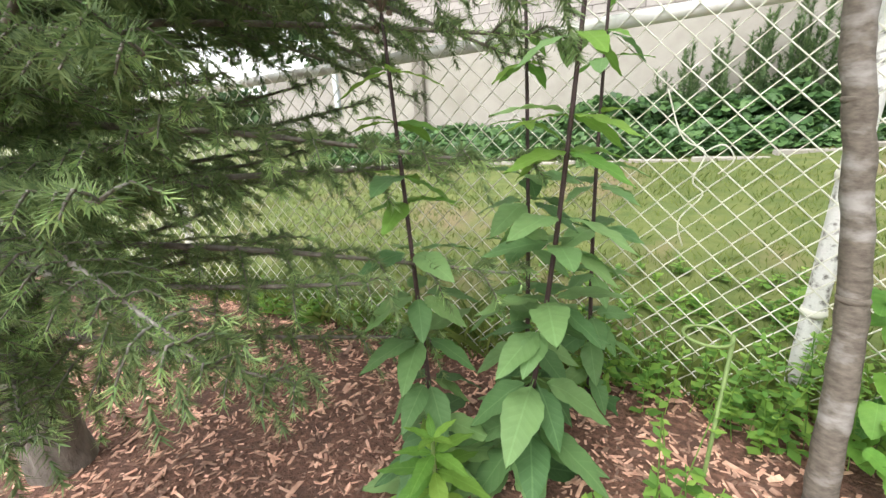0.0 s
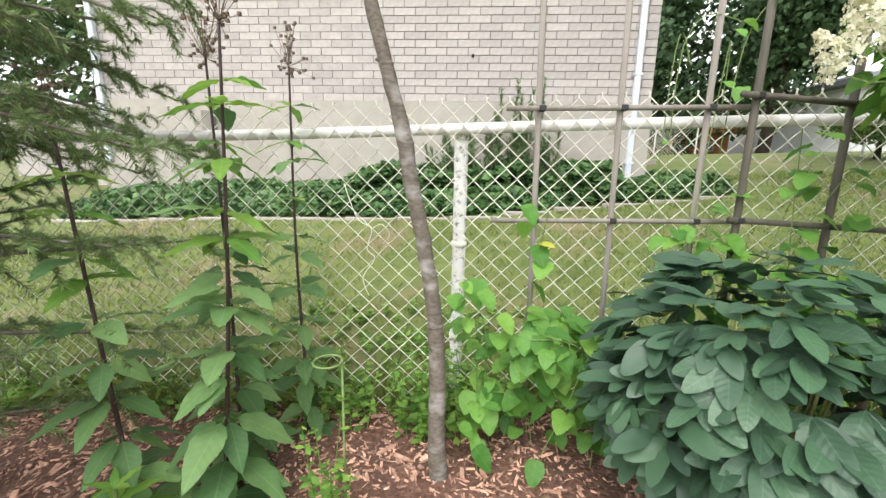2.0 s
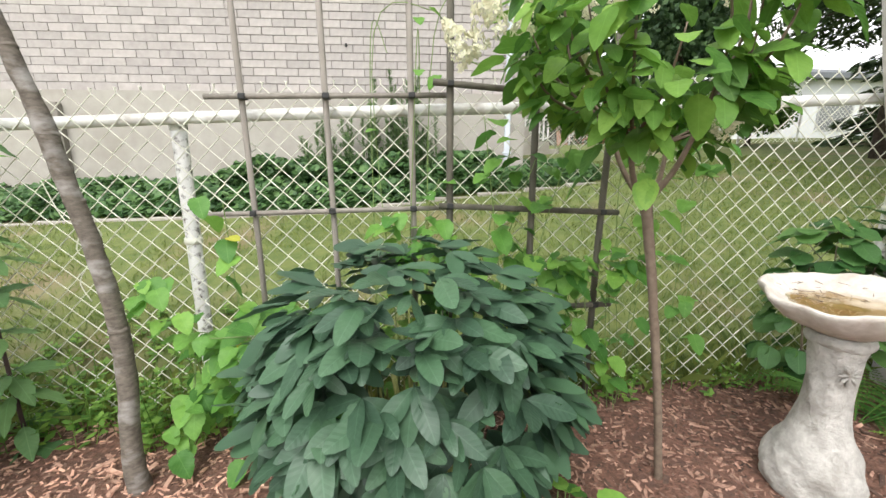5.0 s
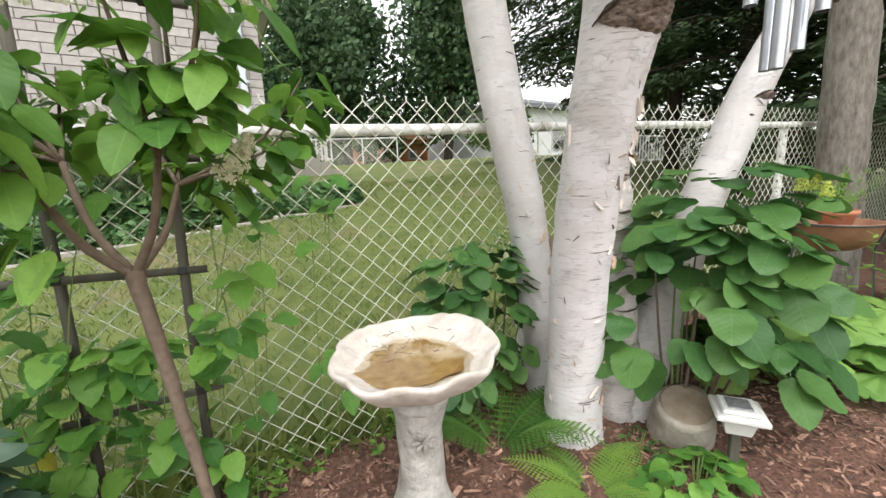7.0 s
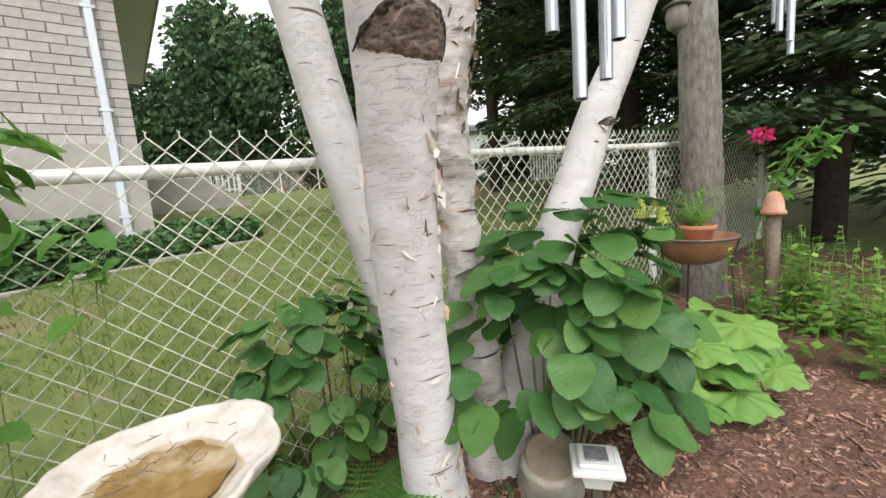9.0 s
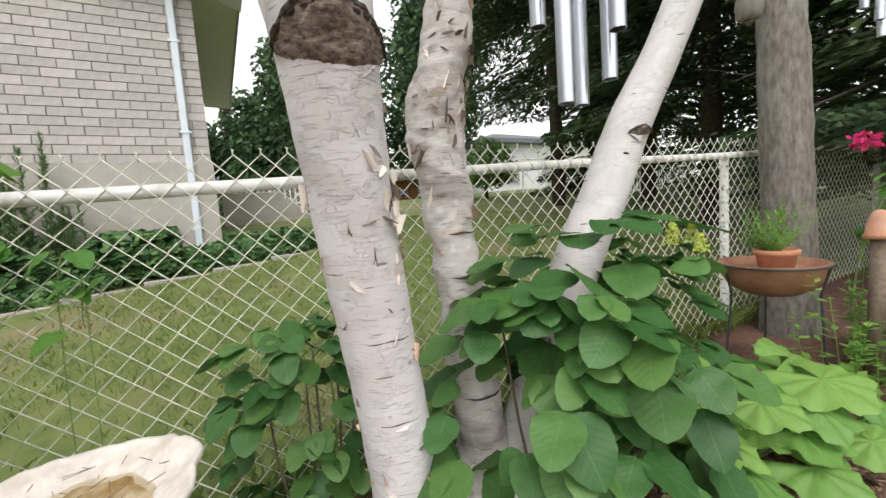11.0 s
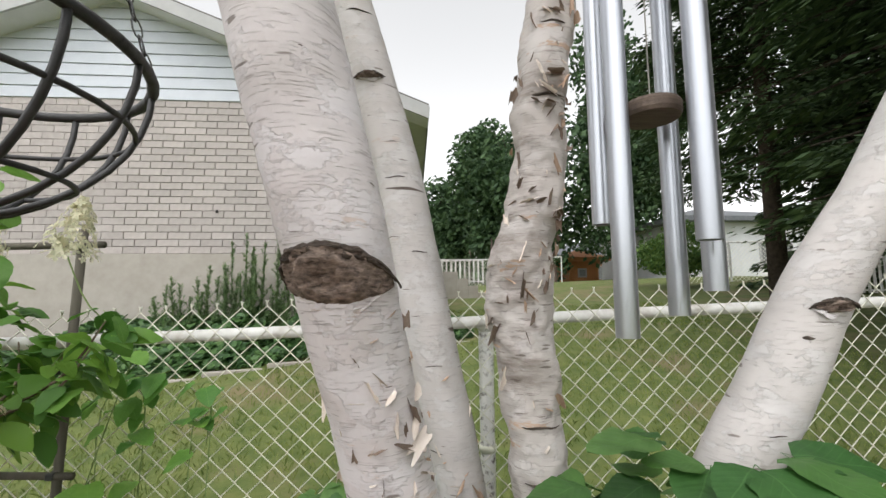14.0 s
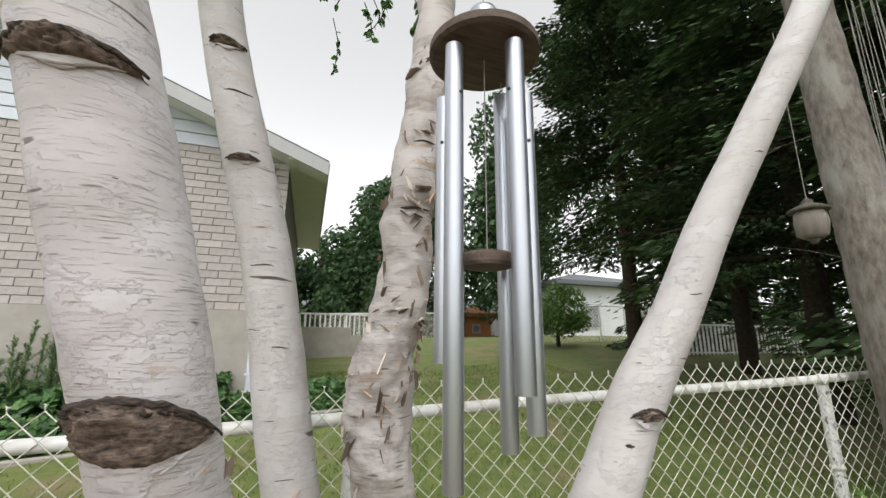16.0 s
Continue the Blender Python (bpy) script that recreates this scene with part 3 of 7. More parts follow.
def build_fence():
    f = thing("chain_link_fence", (0, 0, G(0)), "white chain-link fence with chipped painted posts and a top rail", "fence")
    lo, hi = -6.2, 8.4
    pts = [(x, 0.0, rail_z(x) + 0.004 * math.sin(x * 2.1)) for x in (lo + (hi - lo) * k / 60 for k in range(61))]
    part("top_rail", Geo().tube(pts, 0.021, 12).mesh("top_rail", WHITEPAINT, True), f)
    for x in (-6.1, -3.05, 0.0, 2.905, 5.39, 8.3):
        g = Geo()
        pts = [(x, 0.045, G(x) - 0.1 + 1.27 * k / 24) for k in range(25)]
        g.tube(pts, 0.027, 14, rough=0.06, freq=40)
        p = part("post", g.mesh("post", CHIPPED, True), f)
        c = Geo().lathe([(0.028, -0.02), (0.031, -0.01), (0.031, 0.012), (0.022, 0.028), (0.008, 0.034)], 14, (x, 0.045, G(x) + 1.18))
        part("post_cap", c.mesh("post_cap", CHIPPED, True), p)
        for z in (0.35, 0.75):
            c = Geo().lathe([(0.031, -0.012), (0.033, 0), (0.031, 0.012)], 12, (x, 0.045, G(x) + z))
            part("tie_band", c.mesh("tie_band", WIRE, True), p)
    # one zigzag strand, shared by all; neighbours are mirrored so that they link
    pitch, h, rows = 0.041, 0.0405, 31
    pts = []
    for k in range(rows + 1):
        s = -1 if k % 2 else 1
        pts += [(s * (pitch / 2 - 0.002), 0.0025 * s, 0.035 + k * h - 0.003), (s * (pitch / 2 + 0.001), -0.001 * s, 0.035 + k * h), (s * (pitch / 2 - 0.002), -0.0025 * s, 0.035 + k * h + 0.003)]
    end = pts[-2]
    pts = pts[:-1] + [(end[0] * 0.9, 0.003, end[2] + 0.012), (end[0] * 1.15, -0.003, end[2] + 0.016)]
    strands = []
    for s in (1, -1):
        strands.append(Geo().tube([(x * s, y * s, z) for x, y, z in pts], 0.0021, 4).mesh("wire", WIRE, True))
    n = int((hi - lo - 0.1) / pitch)
    rest = Geo()
    for k in range(n):
        x = lo + 0.08 + k * pitch
        m = pose(x, -0.024, G(x) + 0.004 * math.sin(x * 3), 0, 0, 0)
        if -2.6 < x < 8.4:
            part("wire", strands[k % 2], f, m)
        else:
            s = 1 if k % 2 == 0 else -1
            rest.tube([m @ Vector((px * s, py * s, pz)) for px, py, pz in pts], 0.0021, 4)
    tagged(part("far_wires", rest.mesh("far_wires", WIRE, True), f), kind="stuff")
    g = Geo()
    pts = spline([(-0.45, -0.03, 0.95), (-0.40, -0.035, 0.82), (-0.34, -0.05, 0.78), (-0.36, -0.05, 0.70), (-0.33, -0.045, 0.66), (-0.38, -0.04, 0.58), (-0.36, -0.03, 0.50)], 28)
    g.tube(pts, 0.0022, 5)
    pts = spline([(-0.34, -0.045, 0.78), (-0.30, -0.05, 0.80), (-0.27, -0.045, 0.76), (-0.30, -0.035, 0.72)], 12)
    g.tube(pts, 0.0022, 5)
    part("loose_wire", g.mesh("loose_wire", WIRE, True), f, label="bent loose strand of fence wire")


# ---- neighbour's house ----
HX0, HX1, HY, FZ, SZ = -5.3, 2.32, 4.10, 1.875, 3.985
RIDGE = (HX0 + HX1) / 2


def roof_z(x):
    return 3.80 + (HX1 + 0.51 - RIDGE - abs(x - RIDGE)) * 0.40


def build_house():
    h = thing("house", (RIDGE, HY + 4, G(RIDGE, HY)), "pale brick bungalow with white gable siding and parged foundation", "house")
    depth = 5.2
    g = Geo().box(HX0 - 0.02, HY - 0.03, 0.1, HX1 + 0.02, HY + depth, FZ)
    part("foundation", g.mesh("foundation", CONCRETE), h)
    g = Geo().box(HX0 + 0.008, HY + 0.008, FZ, HX1 - 0.008, HY + depth, SZ)
    wall = part("wall", g.mesh("wall", MORTAR), h)
    # gable with lapped boards
    k, z = 0, SZ
    gb = Geo()
    gb.add([(HX0, HY + 0.03, SZ), (HX1, HY + 0.03, SZ), (HX1, HY + 0.03, roof_z(HX1) - 0.1), (RIDGE, HY + 0.03, roof_z(RIDGE) - 0.1), (HX0, HY + 0.03, roof_z(HX0) - 0.1)], [(0, 1, 2, 3, 4)])
    gable = part("gable", gb.mesh("gable", SIDING), h)
    while z < roof_z(RIDGE) - 0.2:
        z1 = z + 0.165
        half = min((HX1 - HX0) / 2 + 0.02, (roof_z(RIDGE) - 0.08 - z) / 0.40)
        b = Geo().box(RIDGE - half, HY - 0.022, z, RIDGE + half, HY + 0.02, z1 - 0.006, c=0.004)
        b.v = [(x, y + (0.012 if zz > z + 0.1 else 0), zz) for x, y, zz in b.v]
        part("siding_board", b.mesh("siding_board", SIDING), gable)
        z = z1
    # roof slabs with boards along the rake
    for s in (-1, 1):
        e = RIDGE + s * ((HX1 - HX0) / 2 + 0.51)
        g = Geo()
        y0, y1 = HY - 0.36, HY + depth + 0.4
        ze, zr = roof_z(e), roof_z(RIDGE)
        g.add([(e, y0, ze + 0.02), (RIDGE, y0, zr + 0.02), (RIDGE, y1, zr + 0.02), (e, y1, ze + 0.02), (e, y0, ze + 0.06), (RIDGE, y0, zr + 0.06), (RIDGE, y1, zr + 0.06), (e, y1, ze + 0.06)],
              [(3, 2, 1, 0), (4, 5, 6, 7), (0, 1, 5, 4), (1, 2, 6, 5), (2, 3, 7, 6), (3, 0, 4, 7)])
        roof = part("roof", g.mesh("roof", SHINGLE), h)
        g = Geo()
        g.add([(e, y0 - 0.02, ze - 0.15), (RIDGE, y0 - 0.02, zr - 0.15), (RIDGE, y0 - 0.02, zr + 0.03), (e, y0 - 0.02, ze + 0.03), (e, y0 + 0.01, ze - 0.15), (RIDGE, y0 + 0.01, zr - 0.15), (RIDGE, y0 + 0.01, zr + 0.03), (e, y0 + 0.01, ze + 0.03)],
              [(0, 1, 2, 3), (7, 6, 5, 4), (0, 4, 5, 1), (3, 2, 6, 7), (0, 3, 7, 4), (1, 5, 6, 2)])
        part("fascia", g.mesh("fascia", FASCIA), roof)
        g = Geo()
        g.add([(e, y0, ze - 0.13), (RIDGE, y0, zr - 0.13), (RIDGE, HY + 0.02, zr - 0.13), (e, HY + 0.02, ze - 0.13), (e, y0, ze - 0.11), (RIDGE, y0, zr - 0.11), (RIDGE, HY + 0.02, zr - 0.11), (e, HY + 0.02, ze - 0.11)],
              [(0, 1, 2, 3), (7, 6, 5, 4), (0, 4, 5, 1), (3, 2, 6, 7), (0, 3, 7, 4), (1, 5, 6, 2)])
        part("soffit", g.mesh("soffit", SOFFIT), roof)
        x0, x1 = (HX1, e) if s > 0 else (e, HX0)
        g = Geo().box(x0, HY - 0.34, SZ - 0.16, x1, HY + depth, SZ - 0.13)
        part("eave_soffit", g.mesh("eave_soffit", SOFFIT), roof)
        g = Geo().box(e - 0.012, HY - 0.36, SZ - 0.18, e + 0.012, HY + depth, ze + 0.02)
        part("eave_fascia", g.mesh("eave_fascia", FASCIA), roof)
    g = Geo()
    g.box(2.065, HY - 0.075, 0.6, 2.14, HY - 0.015, 3.84, c=0.01)
    sp = part("downspout", g.mesh("downspout", SPOUT), h)
    for z in (1.1, 2.2, 3.2):
        part("strap", Geo().box(2.045, HY - 0.08, z, 2.16, HY - 0.008, z + 0.03, c=0.003).mesh("strap", SPOUT), sp)
    g = Geo().box(HX0 + 0.05, HY - 0.085, 1.0, HX0 + 0.14, HY - 0.01, 3.84, c=0.01)
    part("downspout", g.mesh("downspout", SPOUT), h)
    g = Geo().lathe([(0.012, 0), (0.018, 0.02), (0.012, 0.04)], 8, (0.0, HY - 0.03, 2.42))
    part("cable_anchor", g.mesh("cable_anchor", PIN, True), h)
    g = Geo().box(-3.72, HY - 0.12, 0.85, -3.55, HY - 0.03, 1.72, c=0.01)
    part("meter_box", g.mesh("meter_box", TRELLIS), h)
    return h, wall


def brick_wall(wall):
    """Bricks with recessed joints: the nearer courses piece by piece, the rest in one mesh."""
    L, H = 0.272, 0.0885
    one = Geo().box(0, -0.006, 0, L, 0.012, H, c=0.003).mesh("brick", BRICK)
    r = random.Random(5)
    rest = Geo()
    courses = 22
    for c in range(courses):
        z = FZ + c * (SZ - FZ) / courses + 0.004
        x = HX1 - (L if c % 2 else L / 2) - 0.002
        first = True
        while x > HX0 - L:
            x0, x1 = max(x, HX0), x + L
            if first and c % 2 == 0:
                x1 = HX1 - 0.002
            if x1 - x0 > 0.03:
                full = abs(x1 - x0 - L) < 1e-3
                if full and x > -1.35 and c < 22:
                    part("brick", one, wall, pose(x, HY + r.uniform(-0.0015, 0.0015), z, 0, 0, 0))
                else:
                    rest.box(x0, HY - 0.006, z, x1, HY + 0.012, z + H)
            x -= L + 0.008
            first = False
    ob = part("brickwork", rest.mesh("brickwork", BRICK_FAR), wall)
    tagged(ob, kind="stuff")


build_fence()
HOUSE, HOUSE_WALL = build_house()


# ---- birch clump ----
def birch_stem(name, line, mat, sides, label, rough=0.05, base=None, rings=90):
    """line: (x, y, z, radius) points from the ground up."""
    pts = spline(line, rings)
    t = thing(name, (line[0][0], line[0][1], line[0][2]), label, "tree", "birch clump")
    g = Geo().tube([p[:3] for p in pts], [p[3] for p in pts], sides, rough=rough, freq=9)
    tr = part("trunk", g.mesh("trunk", mat, True), t)
    return t, tr, pts


def at_height(pts, z):
    return min(pts, key=lambda p: abs(p[2] - z))


def knot(parent, pts, z, facing, wide, tall):
    """An old branch collar: a ragged dark arch over a sunken whirl of wood, closing below into ridged bark."""
    p = at_height(pts, z)
    rad = p[3]

    def on(s, v, lift):
        q = at_height(pts, z + v)
        a = facing + s / rad
        return (q[0] + math.cos(a) * (q[3] + lift), q[1] + math.sin(a) * (q[3] + lift), z + v)

    def arch(t):
        """Upper border of the scar, t from -1 to 1 across the trunk."""
        return tall * (0.95 - 1.25 * abs(t) ** 2.2)

    def sill(t):
        return -tall * (1 - t * t) * 0.85

    n, m = 44, 12
    g = Geo()
    for i in range(n + 1):
        t = -1 + 2 * i / n
        for j in range(m + 1):
            u = j / m
            top, low = arch(t), min(arch(t) - 0.002, sill(t))
            v = low + (top - low) * u + 0.0025 * noise.noise((t * 9, u * 7, z))
            whirl = math.hypot(t * 1.3, u - 0.45)
            lift = -0.003 + 0.010 * math.exp(-((whirl - 0.35) / 0.16) ** 2) + 0.004 * math.sin(whirl * 34 + 3 * t) * (1 - abs(t)) + 0.004 * noise.noise((t * 22, u * 26, z)) + 0.006 * u * (1 - abs(t))
            edge = min(1, 6 * (1 - abs(t))) * min(1, 5 * u)
            g.v.append(on(t * wide, v, lift * edge - 0.002 + 0.0115 * min(1, 6 * (1 - abs(t))) * min(1, 6 * u) + 0.005 * u * (1 - abs(t))))
    g.f = [(i * (m + 1) + j, (i + 1) * (m + 1) + j, (i + 1) * (m + 1) + j + 1, i * (m + 1) + j + 1) for i in range(n) for j in range(m)]
    part("branch_scar", g.mesh("branch_scar", SCARWOOD, True), parent, label="rough brown whirl of a cut branch")
    # the arch is a bundle of torn dark ridges
    r = random.Random(int(z * 100))
    for k in range(9):
        off = r.uniform(-0.20, 0.10) * tall
        lo, hi = r.uniform(-1.0, -0.7), r.uniform(0.75, 1.0)
        arc = [on((lo + (hi - lo) * q / 30) * wide, arch(lo + (hi - lo) * q / 30) + off * (1 - abs(lo + (hi - lo) * q / 30)) + 0.003 * noise.noise((q * 0.5, k, z)), 0.010 + 0.005 * noise.noise((q * 0.4, k * 3, z))) for q in range(31)]
        part("scar_ridge", Geo().tube(arc, [0.0012 + 0.0052 * math.sin(math.pi * (q + 0.5) / 31) * (0.65 + 0.5 * noise.noise((q * 0.45, k * 5, 2))) for q in range(31)], 7, rough=0.7, freq=110).mesh("scar_ridge", SCAR, True), parent)
    for k in range(4):
        w = 0.80 - 0.14 * k
        arc = [on(t * wide * w, sill(t) - tall * (0.10 + 0.20 * k) * (1 - 0.6 * t * t), 0.003) for t in (-1 + 2 * q / 20 for q in range(21))]
        part("bark_fold", Geo().tube(arc, [0.0008 + 0.003 * math.sin(math.pi * q / 20) for q in range(21)], 6, rough=0.5, freq=60).mesh("bark_fold", BIRCH, True), parent)


def curls(parent, pts, count, lo, hi, seed, big=1.0, face=None, kinds=(0, 0, 0, 1, 2)):
    """Flakes of bark that have come loose, each a small rolled strip."""
    r = random.Random(seed)
    shapes = []
    for v in range(4):
        g = Geo()
        n, m = 6, 3
        roll = r.uniform(1.4, 3.6)
        for i in range(n + 1):
            u = i / n
            for j in range(m + 1):
                w = (j / m - 0.5) * (1 - 0.45 * u * (v % 2)) * (1 + 0.3 * math.sin(9 * u + 2 * v)) + 0.14 * math.sin(5 * u + v + 2 * j)
                a = roll * u
                g.v.append((0.012 + 0.5 * math.sin(a) / roll * 0.9, w, 0.6 * (1 - math.cos(a)) / roll + 0.02 * j * u))
        g.f = [(i * (m + 1) + j, (i + 1) * (m + 1) + j, (i + 1) * (m + 1) + j + 1, i * (m + 1) + j + 1) for i in range(n) for j in range(m)]
        shapes.append([g.mesh("bark_curl", mat, True) for mat in (CURL, BUFFCURL, DARKCURL)])
    for k in range(count):
        p = at_height(pts, r.uniform(lo, hi))
        a = r.gauss(face, 0.9) if face is not None else r.uniform(0, 6.283)
        out = Vector((math.cos(a), math.sin(a), 0))
        tang = Vector((-math.sin(a), math.cos(a), 0)) * r.choice((-1, 1))
        s = r.uniform(0.008, 0.026) * big * r.choice((0.7, 1, 1.5))
        turn = r.gauss(0, 0.9)
        along = tang * math.cos(turn) + Vector((0, 0, -1)) * math.sin(turn)
        m = leaf_pose(Vector(p[:3]) + out * p[3] * 0.99, along, out, s, r.uniform(0.6, 1.5))
        part("bark_curl", shapes[k % 4][kinds[k % len(kinds)]], parent, m)


def streaks(parent, pts, marks):
    """Short dark cross marks standing proud of the bark: height, angle, length, thickness."""
    for z, a0, length, th in marks:
        p = at_height(pts, z)
        arc = [(p[0] + math.cos(a) * p[3] * 1.0, p[1] + math.sin(a) * p[3] * 1.0, z + 0.0015 * math.sin(7 * a)) for a in (a0 + (k / 8 - 0.5) * length / p[3] for k in range(9))]
        g = Geo().tube(arc, [max(0.0008, 0.42 * th * math.sin(math.pi * (k + 0.3) / 8.6)) for k in range(9)], 6, rough=0.4, freq=90)
        part("bark_mark", g.mesh("bark_mark", SCAR, True), parent)


TO_CAM = -math.pi / 2 - 0.1
b1, b1t, p1 = birch_stem("birch_tree", [(2.76, -0.42, 0.03, 0.125), (2.735, -0.445, 0.15, 0.108), (2.700, -0.480, 0.40, 0.095), (2.653, -0.531, 0.70, 0.089), (2.598, -0.606, 1.00, 0.086), (2.550, -0.692, 1.25, 0.084), (2.514, -0.764, 1.45, 0.088), (2.460, -0.825, 1.70, 0.086), (2.392, -0.895, 2.00, 0.079), (2.325, -0.97, 2.30, 0.073), (2.2, -1.1, 3.0, 0.062), (2.0, -1.3, 4.2, 0.05)], BIRCH, 40,
                         "leaning white birch trunk with a large dark branch scar", 0.05, None, 200)
knot(b1t, p1, 1.395, TO_CAM, 0.125, 0.050)
knot(b1t, p1, 1.865, TO_CAM + 0.05, 0.095, 0.015)
curls(b1t, p1, 60, 0.06, 1.32, 21, 1.15, TO_CAM)
curls(b1t, p1, 16, 1.10, 1.28, 28, 1.3, TO_CAM + 0.1, (0, 0, 0, 2))
curls(b1t, p1, 14, 0.12, 0.5, 29, 1.4, TO_CAM + 0.5, (1, 0, 1))
curls(b1t, p1, 12, 1.0, 1.36, 30, 0.9, -0.35, (1, 0, 2))
curls(b1t, p1, 10, 0.78, 1.05, 27, 1.1, -0.6, (1, 0, 0))
curls(b1t, p1, 14, 0.06, 1.35, 22, 1.0, -0.6, (0, 1, 2))
streaks(b1t, p1, [(0.84, TO_CAM + 0.1, 0.14, 0.005), (1.03, TO_CAM - 0.2, 0.06, 0.003), (0.62, TO_CAM, 0.10, 0.004), (0.42, TO_CAM + 0.4, 0.05, 0.003), (1.55, TO_CAM - 0.3, 0.03, 0.003), (1.72, TO_CAM + 0.2, 0.05, 0.003), (1.22, TO_CAM + 0.5, 0.04, 0.002), (0.3, TO_CAM - 0.2, 0.08, 0.004), (0.98, TO_CAM + 0.7, 0.05, 0.003)])

b2, b2t, p2 = birch_stem("birch_tree", [(2.89, -0.16, 0.03, 0.10), (2.859, -0.157, 0.30, 0.082), (2.809, -0.153, 0.60, 0.078), (2.761, -0.148, 0.90, 0.077), (2.697, -0.126, 1.20, 0.080), (2.642, -0.098, 1.50, 0.080), (2.582, -0.09, 1.80, 0.078), (2.499, -0.11, 2.10, 0.075), (2.391, -0.13, 2.50, 0.070), (2.283, -0.15, 3.00, 0.065), (2.0, 0.1, 4.0, 0.05)], BIRCH_SMOOTH, 36,
                         "slender white birch trunk bending towards the fence", 0.04)
streaks(b2t, p2, [(1.745, TO_CAM, 0.08, 0.006), (2.08, TO_CAM, 0.13, 0.008), (1.5, TO_CAM + 0.2, 0.06, 0.004), (1.3, TO_CAM - 0.2, 0.04, 0.003), (2.3, TO_CAM + 0.3, 0.1, 0.006), (2.45, TO_CAM, 0.12, 0.007), (1.62, TO_CAM + 0.5, 0.05, 0.005), (1.15, TO_CAM, 0.05, 0.003), (0.9, -2.4, 0.06, 0.004), (1.55, -2.4, 0.08, 0.005)])
knot(b2t, p2, 2.075, TO_CAM, 0.050, 0.010)
knot(b2t, p2, 2.46, TO_CAM + 0.2, 0.055, 0.014)
curls(b2t, p2, 18, 0.55, 1.15, 23, 1.5, -1.2, (0, 1, 1))

b3, b3t, p3 = birch_stem("birch_tree", [(2.995, -0.445, 0.03, 0.105), (2.985, -0.431, 0.40, 0.081), (2.970, -0.415, 0.70, 0.074), (2.950, -0.405, 1.00, 0.071), (2.925, -0.40, 1.25, 0.077), (2.915, -0.41, 1.42, 0.084), (2.955, -0.44, 1.60, 0.069), (2.975, -0.455, 1.90, 0.065), (3.03, -0.46, 2.40, 0.06), (3.1, -0.4, 3.6, 0.05)], BIRCH_ROUGH, 48,
                         "crooked birch trunk with ragged peeling buff bark", 0.24, None, 240)
curls(b3t, p3, 110, 1.25, 2.35, 24, 1.45, -1.6, (0, 2, 2, 1, 2))
curls(b3t, p3, 40, 0.1, 1.25, 25, 1.2, -1.6)
streaks(b3t, p3, [(0.55, TO_CAM, 0.14, 0.009), (0.92, TO_CAM, 0.1, 0.012), (1.05, TO_CAM, 0.12, 0.008), (1.18, TO_CAM + 0.2, 0.08, 0.006), (1.86, TO_CAM, 0.12, 0.009), (0.75, TO_CAM, 0.08, 0.005), (2.05, TO_CAM, 0.1, 0.006)])

b4, b4t, p4 = birch_stem("birch_tree", [(3.02, -0.46, 0.05, 0.11), (3.13, -0.475, 0.35, 0.092), (3.283, -0.485, 0.70, 0.082), (3.401, -0.491, 0.95, 0.080), (3.512, -0.50, 1.13, 0.080), (3.632, -0.52, 1.378, 0.075), (3.770, -0.555, 1.617, 0.066), (3.892, -0.60, 1.88, 0.063), (4.040, -0.66, 2.164, 0.058), (4.172, -0.72, 2.424, 0.055), (4.309, -0.76, 2.678, 0.054), (4.52, -0.80, 3.10, 0.05), (5.0, -0.8, 4.2, 0.045)], BIRCH_SMOOTH, 36,
                         "smooth white birch trunk leaning steeply to one side", 0.03)
knot(b4t, p4, 1.335, TO_CAM - 0.1, 0.050, 0.017)
streaks(b4t, p4, [(1.265, TO_CAM - 0.5, 0.03, 0.012), (1.05, TO_CAM, 0.04, 0.004), (1.5, TO_CAM + 0.5, 0.03, 0.005), (2.1, TO_CAM, 0.03, 0.004), (2.3, TO_CAM + 0.2, 0.04, 0.004), (1.66, TO_CAM - 0.3, 0.04, 0.003), (1.9, TO_CAM + 0.3, 0.02, 0.003)])
curls(b4t, p4, 8, 0.5, 0.95, 26, 1.5, TO_CAM)


def hanging_twigs():
    """A few drooping birch twigs with small leaves against the sky."""
    t = thing("birch_twigs", (2.75, -0.3, 3.0), "drooping birch twigs with small dark leaves", "twigs")
    r = random.Random(33)
    lm = leaf_mesh("twig_leaf", BUSHLEAF, 0.65, 0.1, 0.1, "heart", 4)
    for k in range(9):
        x, y = r.uniform(2.65, 3.15), r.uniform(0.0, 0.7)
        z0, z1 = 3.4, r.uniform(2.95, 3.2)
        pts = spline([(x, y, z0), (x + 0.04, y, (z0 + z1) / 2), (x + r.uniform(-0.06, 0.06), y, z1)], 8)
        part("twig", Geo().tube(pts, 0.003, 5).mesh("twig", DARKBARK), t)
        for j in range(13):
            p = pts[r.randint(2, 7)]
            part("leaf", lm, t, leaf_pose(p, (r.gauss(0, 1), r.gauss(0, 1), -0.9), (r.gauss(0, 1), r.gauss(0, 1), 1), r.uniform(0.03, 0.05)))


hanging_twigs()


